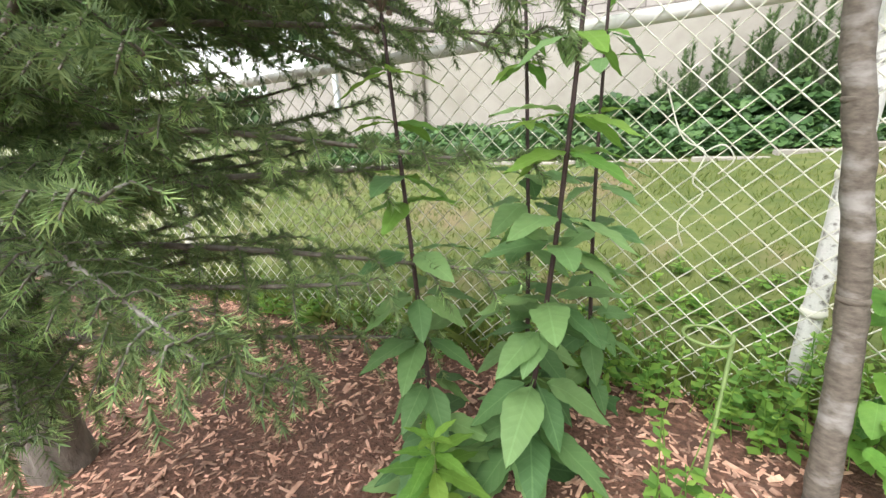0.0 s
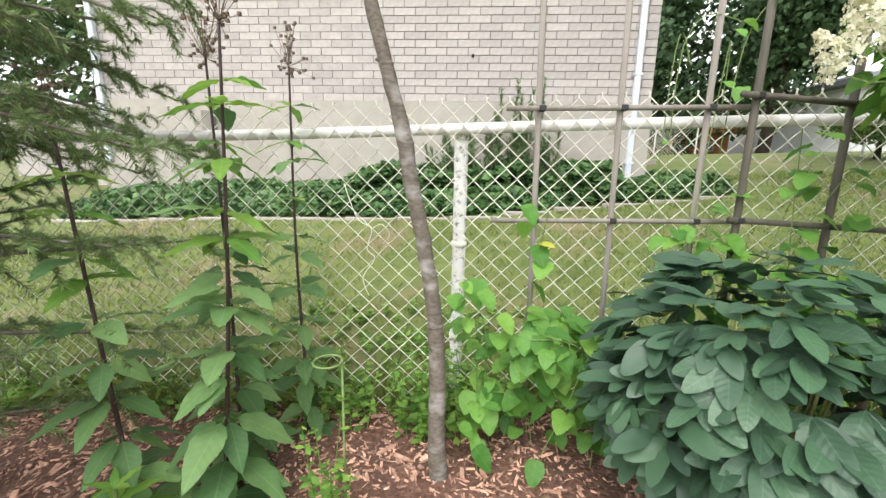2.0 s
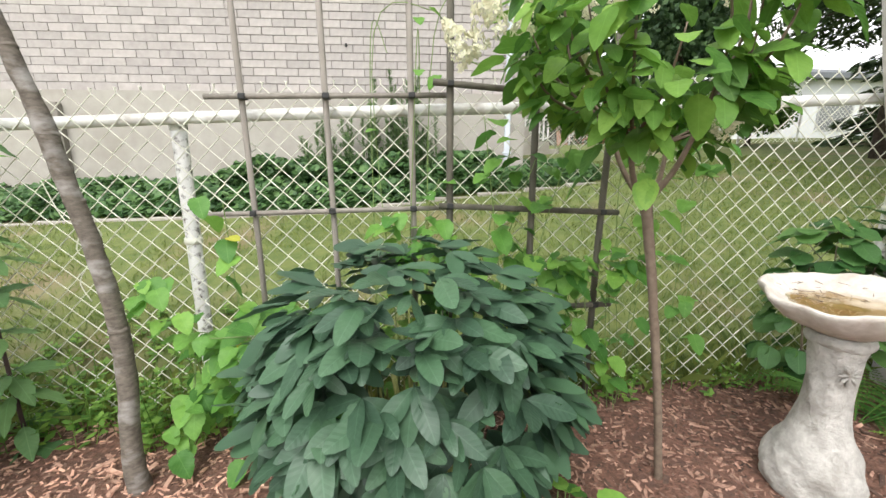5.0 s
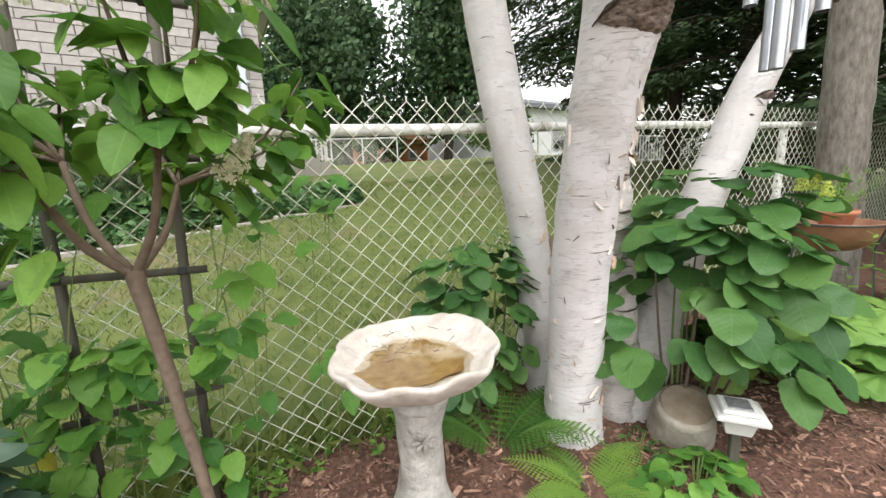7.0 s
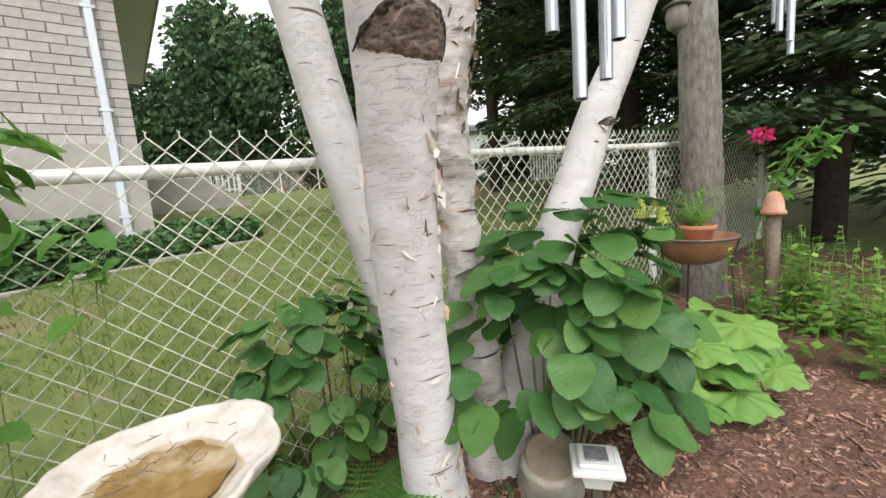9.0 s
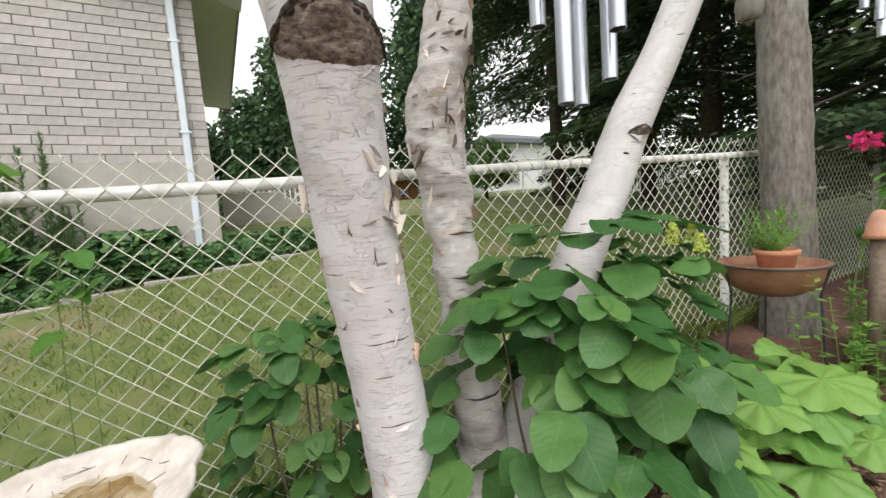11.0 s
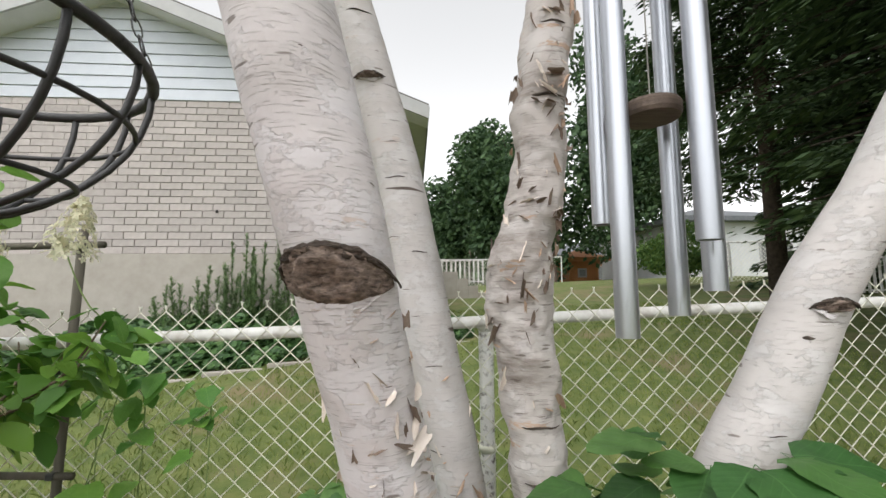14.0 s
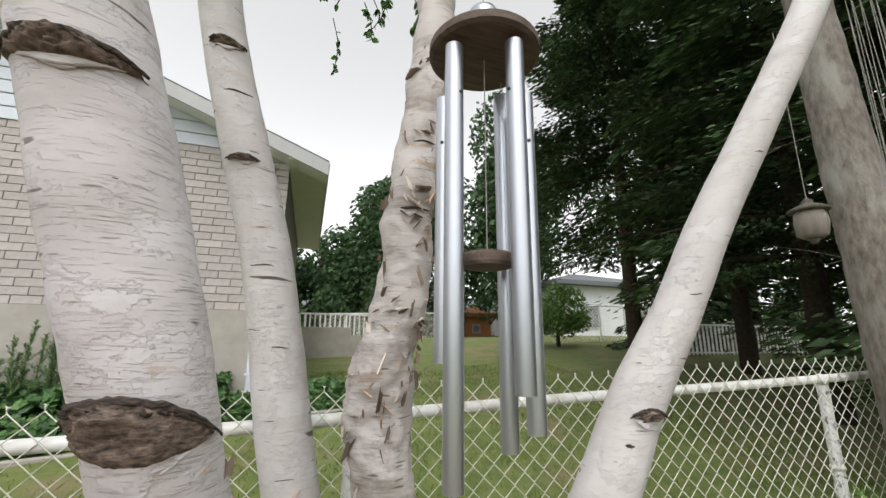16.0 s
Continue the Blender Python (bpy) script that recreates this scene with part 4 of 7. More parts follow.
# ---- wind chimes ----
def wind_chime(at, disc_r, disc_z, tubes, label, top=0.6, thin=1.0, sail=None):
    """tubes: angle, length, drop below the disc, radius."""
    x, y = at
    t = thing("wind_chime", (x, y, disc_z), label, "wind chime")
    prof = [(disc_r * 0.93, -0.012), (disc_r, -0.007), (disc_r, 0.008), (disc_r * 0.93, 0.014)]
    part("top_disc", Geo().lathe(prof, 40, (x, y, disc_z)).mesh("top_disc", WOODDISC), t)
    part("ring", Geo().lathe([(disc_r * 0.28, 0.014), (disc_r * 0.3, 0.02), (disc_r * 0.3, 0.09), (disc_r * 0.26, 0.1)], 16, (x, y, disc_z)).mesh("ring", ALU, True), t)
    part("hanging_cord", Geo().tube([(x, y, disc_z + 0.1), (x, y, disc_z + top)], 0.0015, 5).mesh("hanging_cord", CORD), t)
    rr = disc_r * 0.74
    for a, length, drop, rad in tubes:
        cx, cy = x + rr * math.cos(a), y + rr * math.sin(a)
        z1 = disc_z - drop
        z0 = z1 - length
        n = 24
        g = Geo()
        for rad2, flip in ((rad, False), (rad * 0.9, True)):
            n0 = len(g.v)
            for z in (z0, z1):
                g.v += [(cx + rad2 * math.cos(2 * math.pi * s / n), cy + rad2 * math.sin(2 * math.pi * s / n), z) for s in range(n)]
            for s in range(n):
                q = (n0 + s, n0 + (s + 1) % n, n0 + n + (s + 1) % n, n0 + n + s)
                g.f.append(q[::-1] if flip else q)
        for row in (0, n):
            for s in range(n):
                a1, b1x = row + s, row + (s + 1) % n
                q = [g.v[k] for k in (a1, a1 + 2 * n, b1x + 2 * n, b1x)]
                g.add(q, [(0, 1, 2, 3)])
        tube = part("tube", g.mesh("tube", ALU, True), t)
        # black discs on the uncut wall stand for the shade inside drilled holes
        h = Geo()
        out = Vector((math.cos(a), math.sin(a), 0))
        for sgn in (1, -1):
            side = Vector((-out.y, out.x, 0)) * sgn
            c = Vector((cx, cy, z1 - 0.10)) + side * rad
            h.tube([c - side * 0.001, c + side * 0.0008], 0.0035, 10)
        part("hole", h.mesh("hole", PIN), tube)
        c = Geo()
        for sgn in (1, -1):
            side = Vector((-out.y, out.x, 0)) * sgn
            c.tube([Vector((cx, cy, z1 - 0.10)) + side * rad * 0.98, Vector((cx, cy, disc_z - 0.01))], 0.0008, 4)
        part("cord", c.mesh("cord", CORD), t)
    if sail:
        z, r = sail
        prof = [(r * 0.94, -0.012), (r, -0.006), (r, 0.007), (r * 0.94, 0.012)]
        part("striker", Geo().lathe(prof, 32, (x, y, z)).mesh("striker", WOODDISC), t)
        part("striker_cord", Geo().tube([(x, y, z), (x, y, disc_z)], 0.0012, 5).mesh("striker_cord", CORD), t)
    return t


CH = (3.02, -0.855)
wind_chime(CH, 0.108, 2.075, [(-2.735, 0.740, 0.025, 0.0165), (2.53, 0.505, 0.085, 0.0165), (-1.25, 0.605, 0.025, 0.0165), (-0.155, 0.615, 0.085, 0.0165), (0.69, 0.69, 0.05, 0.0165)],
           "large wind chime of grey aluminium tubes under a dark wooden disc", 1.2, 1.0, (1.66, 0.045))
wind_chime((3.80, -1.08), 0.030, 2.30, [(k * 1.257 + 0.4, 0.24 + 0.035 * k, 0.45, 0.0095) for k in range(5)], "small wind chime with slim silver tubes on long cords", 1.4)


# ---- wire hanging basket ----
def wire_basket(c, R):
    x, y, z = c
    t = thing("hanging_basket", c, "empty black iron wire hanging basket on chains", "hanging basket")
    ring = lambda r, zz, n=40: [(x + r * math.cos(2 * math.pi * k / n), y + r * math.sin(2 * math.pi * k / n), zz) for k in range(n + 1)]
    part("rim", Geo().tube(ring(R, z), 0.0058, 8, False).mesh("rim", BLACKWIRE, True), t)
    part("hoop", Geo().tube(ring(R * 0.93, z - R * 0.33), 0.0028, 6, False).mesh("hoop", BLACKWIRE, True), t)
    part("hoop", Geo().tube(ring(R * 0.68, z - R * 0.68), 0.0028, 6, False).mesh("hoop", BLACKWIRE, True), t)
    part("hoop", Geo().tube(ring(R * 0.30, z - R * 0.90), 0.0028, 6, False).mesh("hoop", BLACKWIRE, True), t)
    for k in range(14):
        a = 2 * math.pi * k / 14 + 0.2
        pts = [(x + R * math.cos(u) * math.cos(a), y + R * math.cos(u) * math.sin(a), z - R * 0.92 * math.sin(u)) for u in (math.pi / 2 * j / 10 for j in range(11))]
        part("rib", Geo().tube(pts, 0.0033, 6).mesh("rib", BLACKWIRE, True), t)
    top = Vector((x, y, z + 0.62))
    for k in range(3):
        a = 2 * math.pi * k / 3 + 0.55
        e = Vector((x + R * math.cos(a), y + R * math.sin(a), z))
        g = Geo()
        n = 34
        d = (top - e) / n
        u = d.normalized()
        s1 = u.orthogonal().normalized()
        s2 = u.cross(s1)
        for j in range(n):
            w = s1 if j % 2 else s2
            p = e + d * j
            loop = [p + d * (0.5 + 0.62 * math.cos(b)) + w * 0.0042 * math.sin(b) for b in (2 * math.pi * q / 8 for q in range(9))]
            g.tube(loop, 0.0011, 4, False)
        part("chain", g.mesh("chain", BLACKWIRE, True), t)
    part("hook", Geo().tube([top, top + Vector((0, 0, 0.5))], 0.003, 6).mesh("hook", BLACKWIRE), t)


wire_basket((2.21, -1.10, 1.60), 0.175)


# ---- leaning young tree by the fence ----
def young_tree():
    line = [(-0.03, -0.39, -0.06, 0.033), (-0.045, -0.38, 0.12, 0.030), (-0.055, -0.33, 0.45, 0.027), (-0.10, -0.31, 0.76, 0.0255), (-0.15, -0.31, 1.0, 0.0245), (-0.165, -0.31, 1.1, 0.026), (-0.19, -0.31, 1.2, 0.0225), (-0.26, -0.31, 1.47, 0.021), (-0.34, -0.3, 1.8, 0.018), (-0.5, -0.3, 2.4, 0.012)]
    pts = spline(line, 80)
    t = thing("young_tree", line[0][:3], "slim leaning young tree trunk with grey ringed bark", "tree")
    tr = part("trunk", Geo().tube([p[:3] for p in pts], [p[3] for p in pts], 16, rough=0.16, freq=22).mesh("trunk", YOUNGBARK, True), t)
    for z in (0.52, 0.9, 1.09, 1.33):
        p = at_height(pts, z)
        part("bark_ring", Geo().lathe([(p[3] * 0.9, -0.008), (p[3] * 1.05, -0.002), (p[3] * 1.08, 0.004), (p[3] * 0.9, 0.011)], 16, p[:3]).mesh("bark_ring", YOUNGBARK, True), tr)
    p = at_height(pts, 1.32)
    part("twig_stub", Geo().tube([p[:3], (p[0] - 0.03, p[1] - 0.01, p[2] + 0.015)], [0.008, 0.004], 8).mesh("twig_stub", YOUNGBARK), tr)
    r = random.Random(3)
    for k in range(4):
        s = at_height(pts, 1.75 + 0.1 * k)
        e = (s[0] + r.uniform(-0.35, 0.35), s[1] + r.uniform(-0.1, 0.2), s[2] + r.uniform(0.1, 0.3))
        part("branch", Geo().tube([s[:3], e], [0.008, 0.003], 6).mesh("branch", YOUNGBARK), t)


young_tree()


# ---- conifers ----
def needle_branch(g, tips, pts, r, dens, length, thick):
    """Needles set all round a branch line; the outer end goes to tips."""
    for k in range(len(pts) - 1):
        a, b = Vector(pts[k]), Vector(pts[k + 1])
        d = b - a
        u = d.normalized()
        s1 = u.orthogonal().normalized()
        s2 = u.cross(s1)
        n = max(1, int(d.length * dens))
        out = tips if (tips is not None and k >= len(pts) * 0.6) else g
        for j in range(n):
            p = a + d * r.random()
            ang = r.uniform(0, 6.283)
            w = s1 * math.cos(ang) + s2 * math.sin(ang)
            e = p + (w * 0.85 + u * 0.6) * length * r.uniform(0.7, 1.15)
            q = w.cross(u) * thick
            n0 = len(out.v)
            out.v += [tuple(p - q), tuple(p + q), tuple(e)]
            out.f.append((n0, n0 + 1, n0 + 2))


def spruce_near():
    bx, by = -1.98, -1.08
    t = thing("spruce_tree", (bx, by, G(bx)), "spruce with low sweeping branches over the mulch", "tree")
    r = random.Random(44)
    trunk = [(bx, by, -0.15, 0.085), (bx, by, 0.25, 0.075), (bx - 0.03, by + 0.02, 1.0, 0.07), (bx - 0.05, by, 3.2, 0.04)]
    pts = spline(trunk, 30)
    part("trunk", Geo().tube([p[:3] for p in pts], [p[3] for p in pts], 16, rough=0.15, freq=14).mesh("trunk", GREYBARK, True), t)
    wood, need, tip = Geo(), Geo(), Geo()
    specs = []
    for k in range(104):
        z = 0.34 + 1.9 * (k / 104) ** 0.85
        a = r.uniform(-0.75, 2.1 if z < 0.9 else 2.9)
        if z > 0.95 or r.random() < 0.65:
            specs.append((z, a, r.uniform(0.75, 1.2) * (1.04 - 0.12 * z)))
    specs += [(0.42, 0.06, 1.05), (0.52, 0.2, 1.1), (0.62, 0.36, 1.35), (0.75, 0.45, 1.45), (0.78, 0.05, 0.95), (0.9, 0.3, 1.25), (1.0, -0.05, 1.0), (1.1, 0.45, 1.4), (1.2, 0.2, 1.2), (1.3, 0.55, 1.4), (1.4, 0.35, 1.25)]
    specs += [(r.uniform(1.2, 2.2), r.uniform(0.1, 1.3), r.uniform(1.0, 1.4)) for k in range(30)]
    for z, a, L in specs:
        dx, dy = math.cos(a), math.sin(a)
        sag = r.uniform(0.02, 0.22) + (0.15 if z > 1.2 else 0)
        line = [(bx + dx * L * u, by + dy * L * u, z + 0.12 * u - sag * u * u * 1.3 + 0.08 * u ** 3) for u in (0, 0.25, 0.5, 0.75, 1)]
        ps = spline(line, 14)
        wood.tube(ps, [0.010 * (1 - 0.8 * i / 13) + 0.0015 for i in range(14)], 5)
        needle_branch(need, tip, ps[6:], r, 900, 0.026, 0.0017)
        for i in range(2, 14):
            for s in (-1, 1):
                if r.random() < 0.06:
                    continue
                ln = (0.30 * (1 - i / 17)) * r.uniform(0.5, 1.1) * L
                p = Vector(ps[i])
                side = Vector((-dy, dx, 0)) * s
                e = p + side * ln * 0.75 + Vector((dx, dy, 0)) * ln * 0.55 + Vector((0, 0, -r.uniform(0.05, 0.45) * ln))
                mid = (p + e) / 2 + Vector((0, 0, 0.02))
                tw = spline([tuple(p), tuple(mid), tuple(e)], 5)
                wood.tube(tw, [0.003, 0.0025, 0.002, 0.0017, 0.0012], 4, False)
                needle_branch(need, tip if z < 0.95 else None, tw, r, 950, 0.026, 0.0017)
                if r.random() < 0.6:
                    q = Vector(tw[2])
                    e2 = q + side * ln * 0.1 + Vector((dx, dy, 0)) * ln * 0.4 + Vector((0, 0, -0.12 * r.random()))
                    needle_branch(need, None, [tuple(q), tuple(e2)], r, 900, 0.025, 0.0017)
    tagged(part("branchwork", wood.mesh("branchwork", GREYBARK, True), t), kind="stuff")
    tagged(part("needles", need.mesh("needles", NEEDLE), t), kind="stuff")
    tagged(part("fresh_needles", tip.mesh("fresh_needles", NEEDLE_TIP), t, label="paler green fresh shoots"), kind="stuff")


spruce_near()


def leaf_cloud(g, r, centre, radii, count, size, flat=0.0, lobes=9):
    """Leaves scattered through overlapping lobes, so that the outline is uneven and has gaps."""
    cs = []
    for k in range(lobes):
        a, b = r.uniform(0, 6.283), r.uniform(-0.9, 1)
        q = r.uniform(0.35, 0.8)
        cs.append((Vector((math.cos(a) * math.sqrt(1 - b * b) * q, math.sin(a) * math.sqrt(1 - b * b) * q, b * q)), r.uniform(0.28, 0.5)))
    for k in range(count):
        c, rad = cs[k % lobes]
        d = Vector((r.gauss(0, 1), r.gauss(0, 1), r.gauss(0, 1))).normalized() * rad * r.random() ** 0.33
        p = c + d
        p = Vector((centre[0] + p.x * radii[0], centre[1] + p.y * radii[1], centre[2] + p.z * radii[2]))
        n = Vector((r.gauss(0, 1), r.gauss(0, 1), r.gauss(0, 1) + flat)).normalized()
        u = n.orthogonal().normalized()
        v = n.cross(u)
        s = size * r.uniform(0.6, 1.4)
        n0 = len(g.v)
        g.v += [tuple(p + u * s), tuple(p + v * s * 0.45 + u * s * 0.2), tuple(p - u * s * 0.9), tuple(p - v * s * 0.5)]
        g.f.append((n0, n0 + 1, n0 + 2, n0 + 3))


def far_tree(name, at, height, radius, leaf, mat, label, count=7000, stem=0.22, low=0.22, seed=1, lobes=14):
    r = random.Random(seed)
    x, y, z = at
    t = thing(name, at, label, "tree")
    pts = spline([(x, y, z - 0.2, stem), (x + 0.05 * height * r.uniform(-1, 1), y, z + height * 0.45, stem * 0.7), (x, y, z + height * 0.9, stem * 0.2)], 14)
    g = Geo().tube([p[:3] for p in pts], [p[3] for p in pts], 10, rough=0.15, freq=3)
    for k in range(9):
        p = pts[r.randint(4, 11)]
        a = r.uniform(0, 6.283)
        L = radius * r.uniform(0.4, 0.8)
        g.tube([p[:3], (p[0] + L * 0.5 * math.cos(a), p[1] + L * 0.5 * math.sin(a), p[2] + L * 0.3), (p[0] + L * math.cos(a), p[1] + L * math.sin(a), p[2] + L * 0.75)], [stem * 0.3, stem * 0.2, stem * 0.08], 6)
    part("trunk", g.mesh("trunk", DARKBARK, True), t)
    g = Geo()
    leaf_cloud(g, r, (x, y, z + height * (0.5 + low / 2)), (radius * 1.25, radius * 1.25, height * (1 - low) * 0.62), count, leaf, 0.4, lobes)
    tagged(part("crown", g.mesh("crown", mat), t), kind="stuff")
    return t


def far_conifer(at, height, radius, label, seed, count=9000, low=0.08, mat=None, stem=0.16, fine=1.0):
    r = random.Random(seed)
    x, y, z = at
    t = thing("conifer_tree", at, label, "tree")
    part("trunk", Geo().tube([(x, y, z - 0.2), (x, y, z + height * 0.5), (x, y, z + height * 0.97)], [stem, stem * 0.6, 0.03], 10, rough=0.15, freq=4).mesh("trunk", DARKBARK, True), t)
    wood, g = Geo(), Geo()
    n = int(height * 11)
    for k in range(n):
        u = k / n
        zz = z + height * (low + (1 - low) * u)
        L = radius * (1 - u) ** 0.7 * r.uniform(0.65, 1.1)
        a = r.uniform(0, 6.283)
        d = Vector((math.cos(a), math.sin(a), 0))
        p0, p1x = Vector((x, y, zz)), Vector((x, y, zz)) + d * L + Vector((0, 0, -0.18 * L))
        wood.tube([p0, (p0 + p1x) / 2 + Vector((0, 0, 0.05 * L)), p1x], [0.03, 0.018, 0.006], 5, False)
        for j in range(max(8, int(count / n))):
            w = r.random() ** 0.7
            side = Vector((-d.y, d.x, 0)) * r.gauss(0, 0.2) * L * (1.15 - 0.6 * w)
            p = p0.lerp(p1x, w) + side + Vector((0, 0, -abs(r.gauss(0, 0.10)) - 0.02))
            q = (d * 0.7 + side.normalized() * 0.8 + Vector((0, 0, -0.4))).normalized()
            v = q.cross(Vector((r.gauss(0, 0.7), r.gauss(0, 0.7), 1))).normalized()
            s = r.uniform(0.10, 0.26) * fine
            n0 = len(g.v)
            g.v += [tuple(p), tuple(p + q * s * 0.5 + v * s * 0.22), tuple(p + q * s * 1.2), tuple(p + q * s * 0.45 - v * s * 0.2)]
            g.f.append((n0, n0 + 1, n0 + 2, n0 + 3))
    tagged(part("branchwork", wood.mesh("branchwork", DARKBARK), t), kind="stuff")
    tagged(part("foliage", g.mesh("foliage", mat or DARKNEEDLE), t), kind="stuff")
    return t


def bare_branches(tree, x, y, seed):
    """Dead grey branches that reach out of the cedar towards the bed."""
    r = random.Random(seed)
    for k in range(16):
        z = r.uniform(2.4, 4.4)
        a = math.pi + r.uniform(-0.9, 0.9)
        L = r.uniform(1.3, 2.6)
        d = Vector((math.cos(a), math.sin(a), -0.12))
        p0 = Vector((x, y, z))
        line = spline([tuple(p0), tuple(p0 + d * L * 0.5 + Vector((0, 0, 0.12))), tuple(p0 + d * L)], 10)
        g = Geo().tube(line, [0.016 - 0.0135 * i / 9 for i in range(10)], 5)
        for j in range(9):
            q = Vector(line[r.randint(3, 9)])
            e = q + (d * 0.6 + Vector((r.gauss(0, 0.5), r.gauss(0, 0.5), r.gauss(-0.1, 0.4)))) * r.uniform(0.12, 0.4)
            g.tube([q, (q + e) / 2 + Vector((0, 0, 0.015)), e], [0.004, 0.003, 0.001], 4, False)
        part("bare_branch", g.mesh("bare_branch", GREYBARK, True), tree, label="dead grey branch")


def grey_trunk():
    line = [(5.52, -0.28, G(5.5) - 0.1, 0.17), (5.53, -0.27, 0.6, 0.145), (5.56, -0.22, 1.8, 0.135), (5.60, -0.16, 3.2, 0.12), (5.6, -0.1, 6.0, 0.09)]
    pts = spline(line, 60)
    t = thing("tree", line[0][:3], "tall tree with a straight grey scaly trunk", "tree")
    part("trunk", Geo().tube([p[:3] for p in pts], [p[3] for p in pts], 24, rough=0.07, freq=11).mesh("trunk", GREYBARK, True), t)
    g = Geo()
    leaf_cloud(g, random.Random(301), (5.6, 0.4, 7.0), (2.2, 2.2, 1.6), 3500, 0.10, 0.4, 12)
    tagged(part("crown", g.mesh("crown", CROWN), t), kind="stuff")


def unseen_birch_crown(parent, c, radii, seed):
    # out of view: finishes the trunk and holds back sky light from the bed
    g = Geo()
    leaf_cloud(g, random.Random(seed), c, radii, 800, 0.05, 0.4, 12)
    tagged(part("crown", g.mesh("crown", HYDLEAF), parent), kind="stuff")


def lantern():
    x, y, z = 4.85, -0.345, 2.06
    t = thing("hanging_lantern", (x, y, z), "small patterned glass lantern hanging from a branch", "lantern")
    part("globe", Geo().lathe([(0.035, -0.075), (0.055, -0.06), (0.062, 0.0), (0.058, 0.04), (0.045, 0.055)], 18, (x, y, z), lambda a, k: (1 + 0.06 * math.sin(9 * a + 2 * k), 0)).mesh("globe", TRELLIS, True), t)
    part("lid", Geo().lathe([(0.075, 0.05), (0.078, 0.058), (0.05, 0.075), (0.02, 0.088), (0.022, 0.10), (0.008, 0.112)], 18, (x, y, z)).mesh("lid", TRELLIS_DARK, True), t)
    part("finial", Geo().lathe([(0.012, -0.10), (0.016, -0.09), (0.03, -0.075)], 12, (x, y, z)).mesh("finial", TRELLIS_DARK, True), t)
    part("cord", Geo().tube([(x, y, z + 0.11), (x, y, z + 1.0)], 0.002, 4).mesh("cord", CORD), t)


grey_trunk()
unseen_birch_crown(b1, (1.8, -1.6, 5.4), (1.6, 1.6, 1.3), 302)
unseen_birch_crown(b2, (1.9, 0.3, 5.2), (1.6, 1.5, 1.3), 303)
unseen_birch_crown(b4, (5.2, -0.4, 5.2), (1.5, 1.5, 1.2), 304)
lantern()


# ---- garden plants ----
def stem_curve(g, a, b, r0, r1, bow=0.0, n=8, sides=6):
    a, b = Vector(a), Vector(b)
    mid = (a + b) / 2 + Vector((bow, bow * 0.3, 0))
    pts = spline([tuple(a), tuple(mid), tuple(b)], n)
    g.tube(pts, [r0 + (r1 - r0) * k / (n - 1) for k in range(n)], sides)
    return pts


def tall_perennials():
    """Dark-stemmed plants with whorls of pointed leaves, before the fence."""
    lm = leaf_mesh("leaf", ELDER, 0.50, 0.09, 0.32, "lance", 12, 0.16, 0.03)
    lt = leaf_mesh("leaf", ELDER_TOP, 0.34, 0.10, 0.28, "lance", 12, 0.05, 0.03)
    r = random.Random(50)
    for base, top, nodes, tall in (((-0.88, -0.66, -0.05), (-0.975, -0.64, 1.10), 11, 0.145), ((-0.72, -0.40, -0.05), (-0.79, -0.30, 1.34), 12, 0.14), ((-0.70, -0.55, -0.05), (-0.585, -0.55, 1.36), 13, 0.15), ((-0.575, -0.16, -0.05), (-0.615, -0.10, 1.36), 12, 0.13)):
        t = thing("tall_perennial", base, "tall perennial with dark purple stem and whorled green leaves", "plant", "perennials by the fence")
        g = Geo()
        pts = stem_curve(g, base, top, 0.0075, 0.0035, r.uniform(-0.02, 0.02), 24, 8)
        part("stem", g.mesh("stem", STEM_DARK, True), t)
        for k in range(nodes):
            u = 0.08 + 0.82 * k / (nodes - 1)
            p = pts[min(23, int(u * 23))]
            a0 = r.uniform(0, 6.283)
            size = tall * (1.22 - 0.50 * u) * r.uniform(0.9, 1.15)
            cnt = 6 if u < 0.5 else 4
            for j in range(cnt):
                a = a0 + 6.283 * j / cnt + r.gauss(0, 0.2)
                d = (math.cos(a), math.sin(a), r.uniform(-0.75, 0.15) if u < 0.35 else r.uniform(-0.3, 0.35))
                part("leaf", lt if u > 0.62 and r.random() < 0.85 else lm, t, leaf_pose(p, d, (r.gauss(0, 0.15), r.gauss(0, 0.15), 1), size * r.uniform(0.8, 1.15)))
        g = Geo()
        for k in range(40):
            q = Vector(top) + Vector((r.gauss(0, 0.03), r.gauss(0, 0.03), r.uniform(-0.04, 0.14)))
            g.tube([top, q], 0.0008, 4, False)
            g.box(q.x - 0.004, q.y - 0.004, q.z - 0.004, q.x + 0.004, q.y + 0.004, q.z + 0.004)
        part("seed_head", g.mesh("seed_head", STEM_BROWN), t)
    # bright seedling at their foot
    t = thing("seedling_plant", (-0.84, -0.76, -0.05), "bright green seedling with a rosette of pointed leaves", "plant")
    g = Geo()
    g.tube([(-0.84, -0.76, -0.07), (-0.84, -0.76, 0.2)], 0.005, 6)
    part("stem", g.mesh("stem", STEM_GREEN), t)
    for z, n, s, tilt in ((0.04, 6, 0.15, -0.2), (0.11, 6, 0.135, -0.05), (0.16, 5, 0.10, 0.25), (0.20, 5, 0.06, 0.8)):
        for j in range(n):
            a = 6.283 * j / n + z * 30
            part("leaf", lt, t, leaf_pose((-0.84, -0.76, z), (math.cos(a), math.sin(a), tilt), (0, 0, 1), s * r.uniform(0.85, 1.15)))


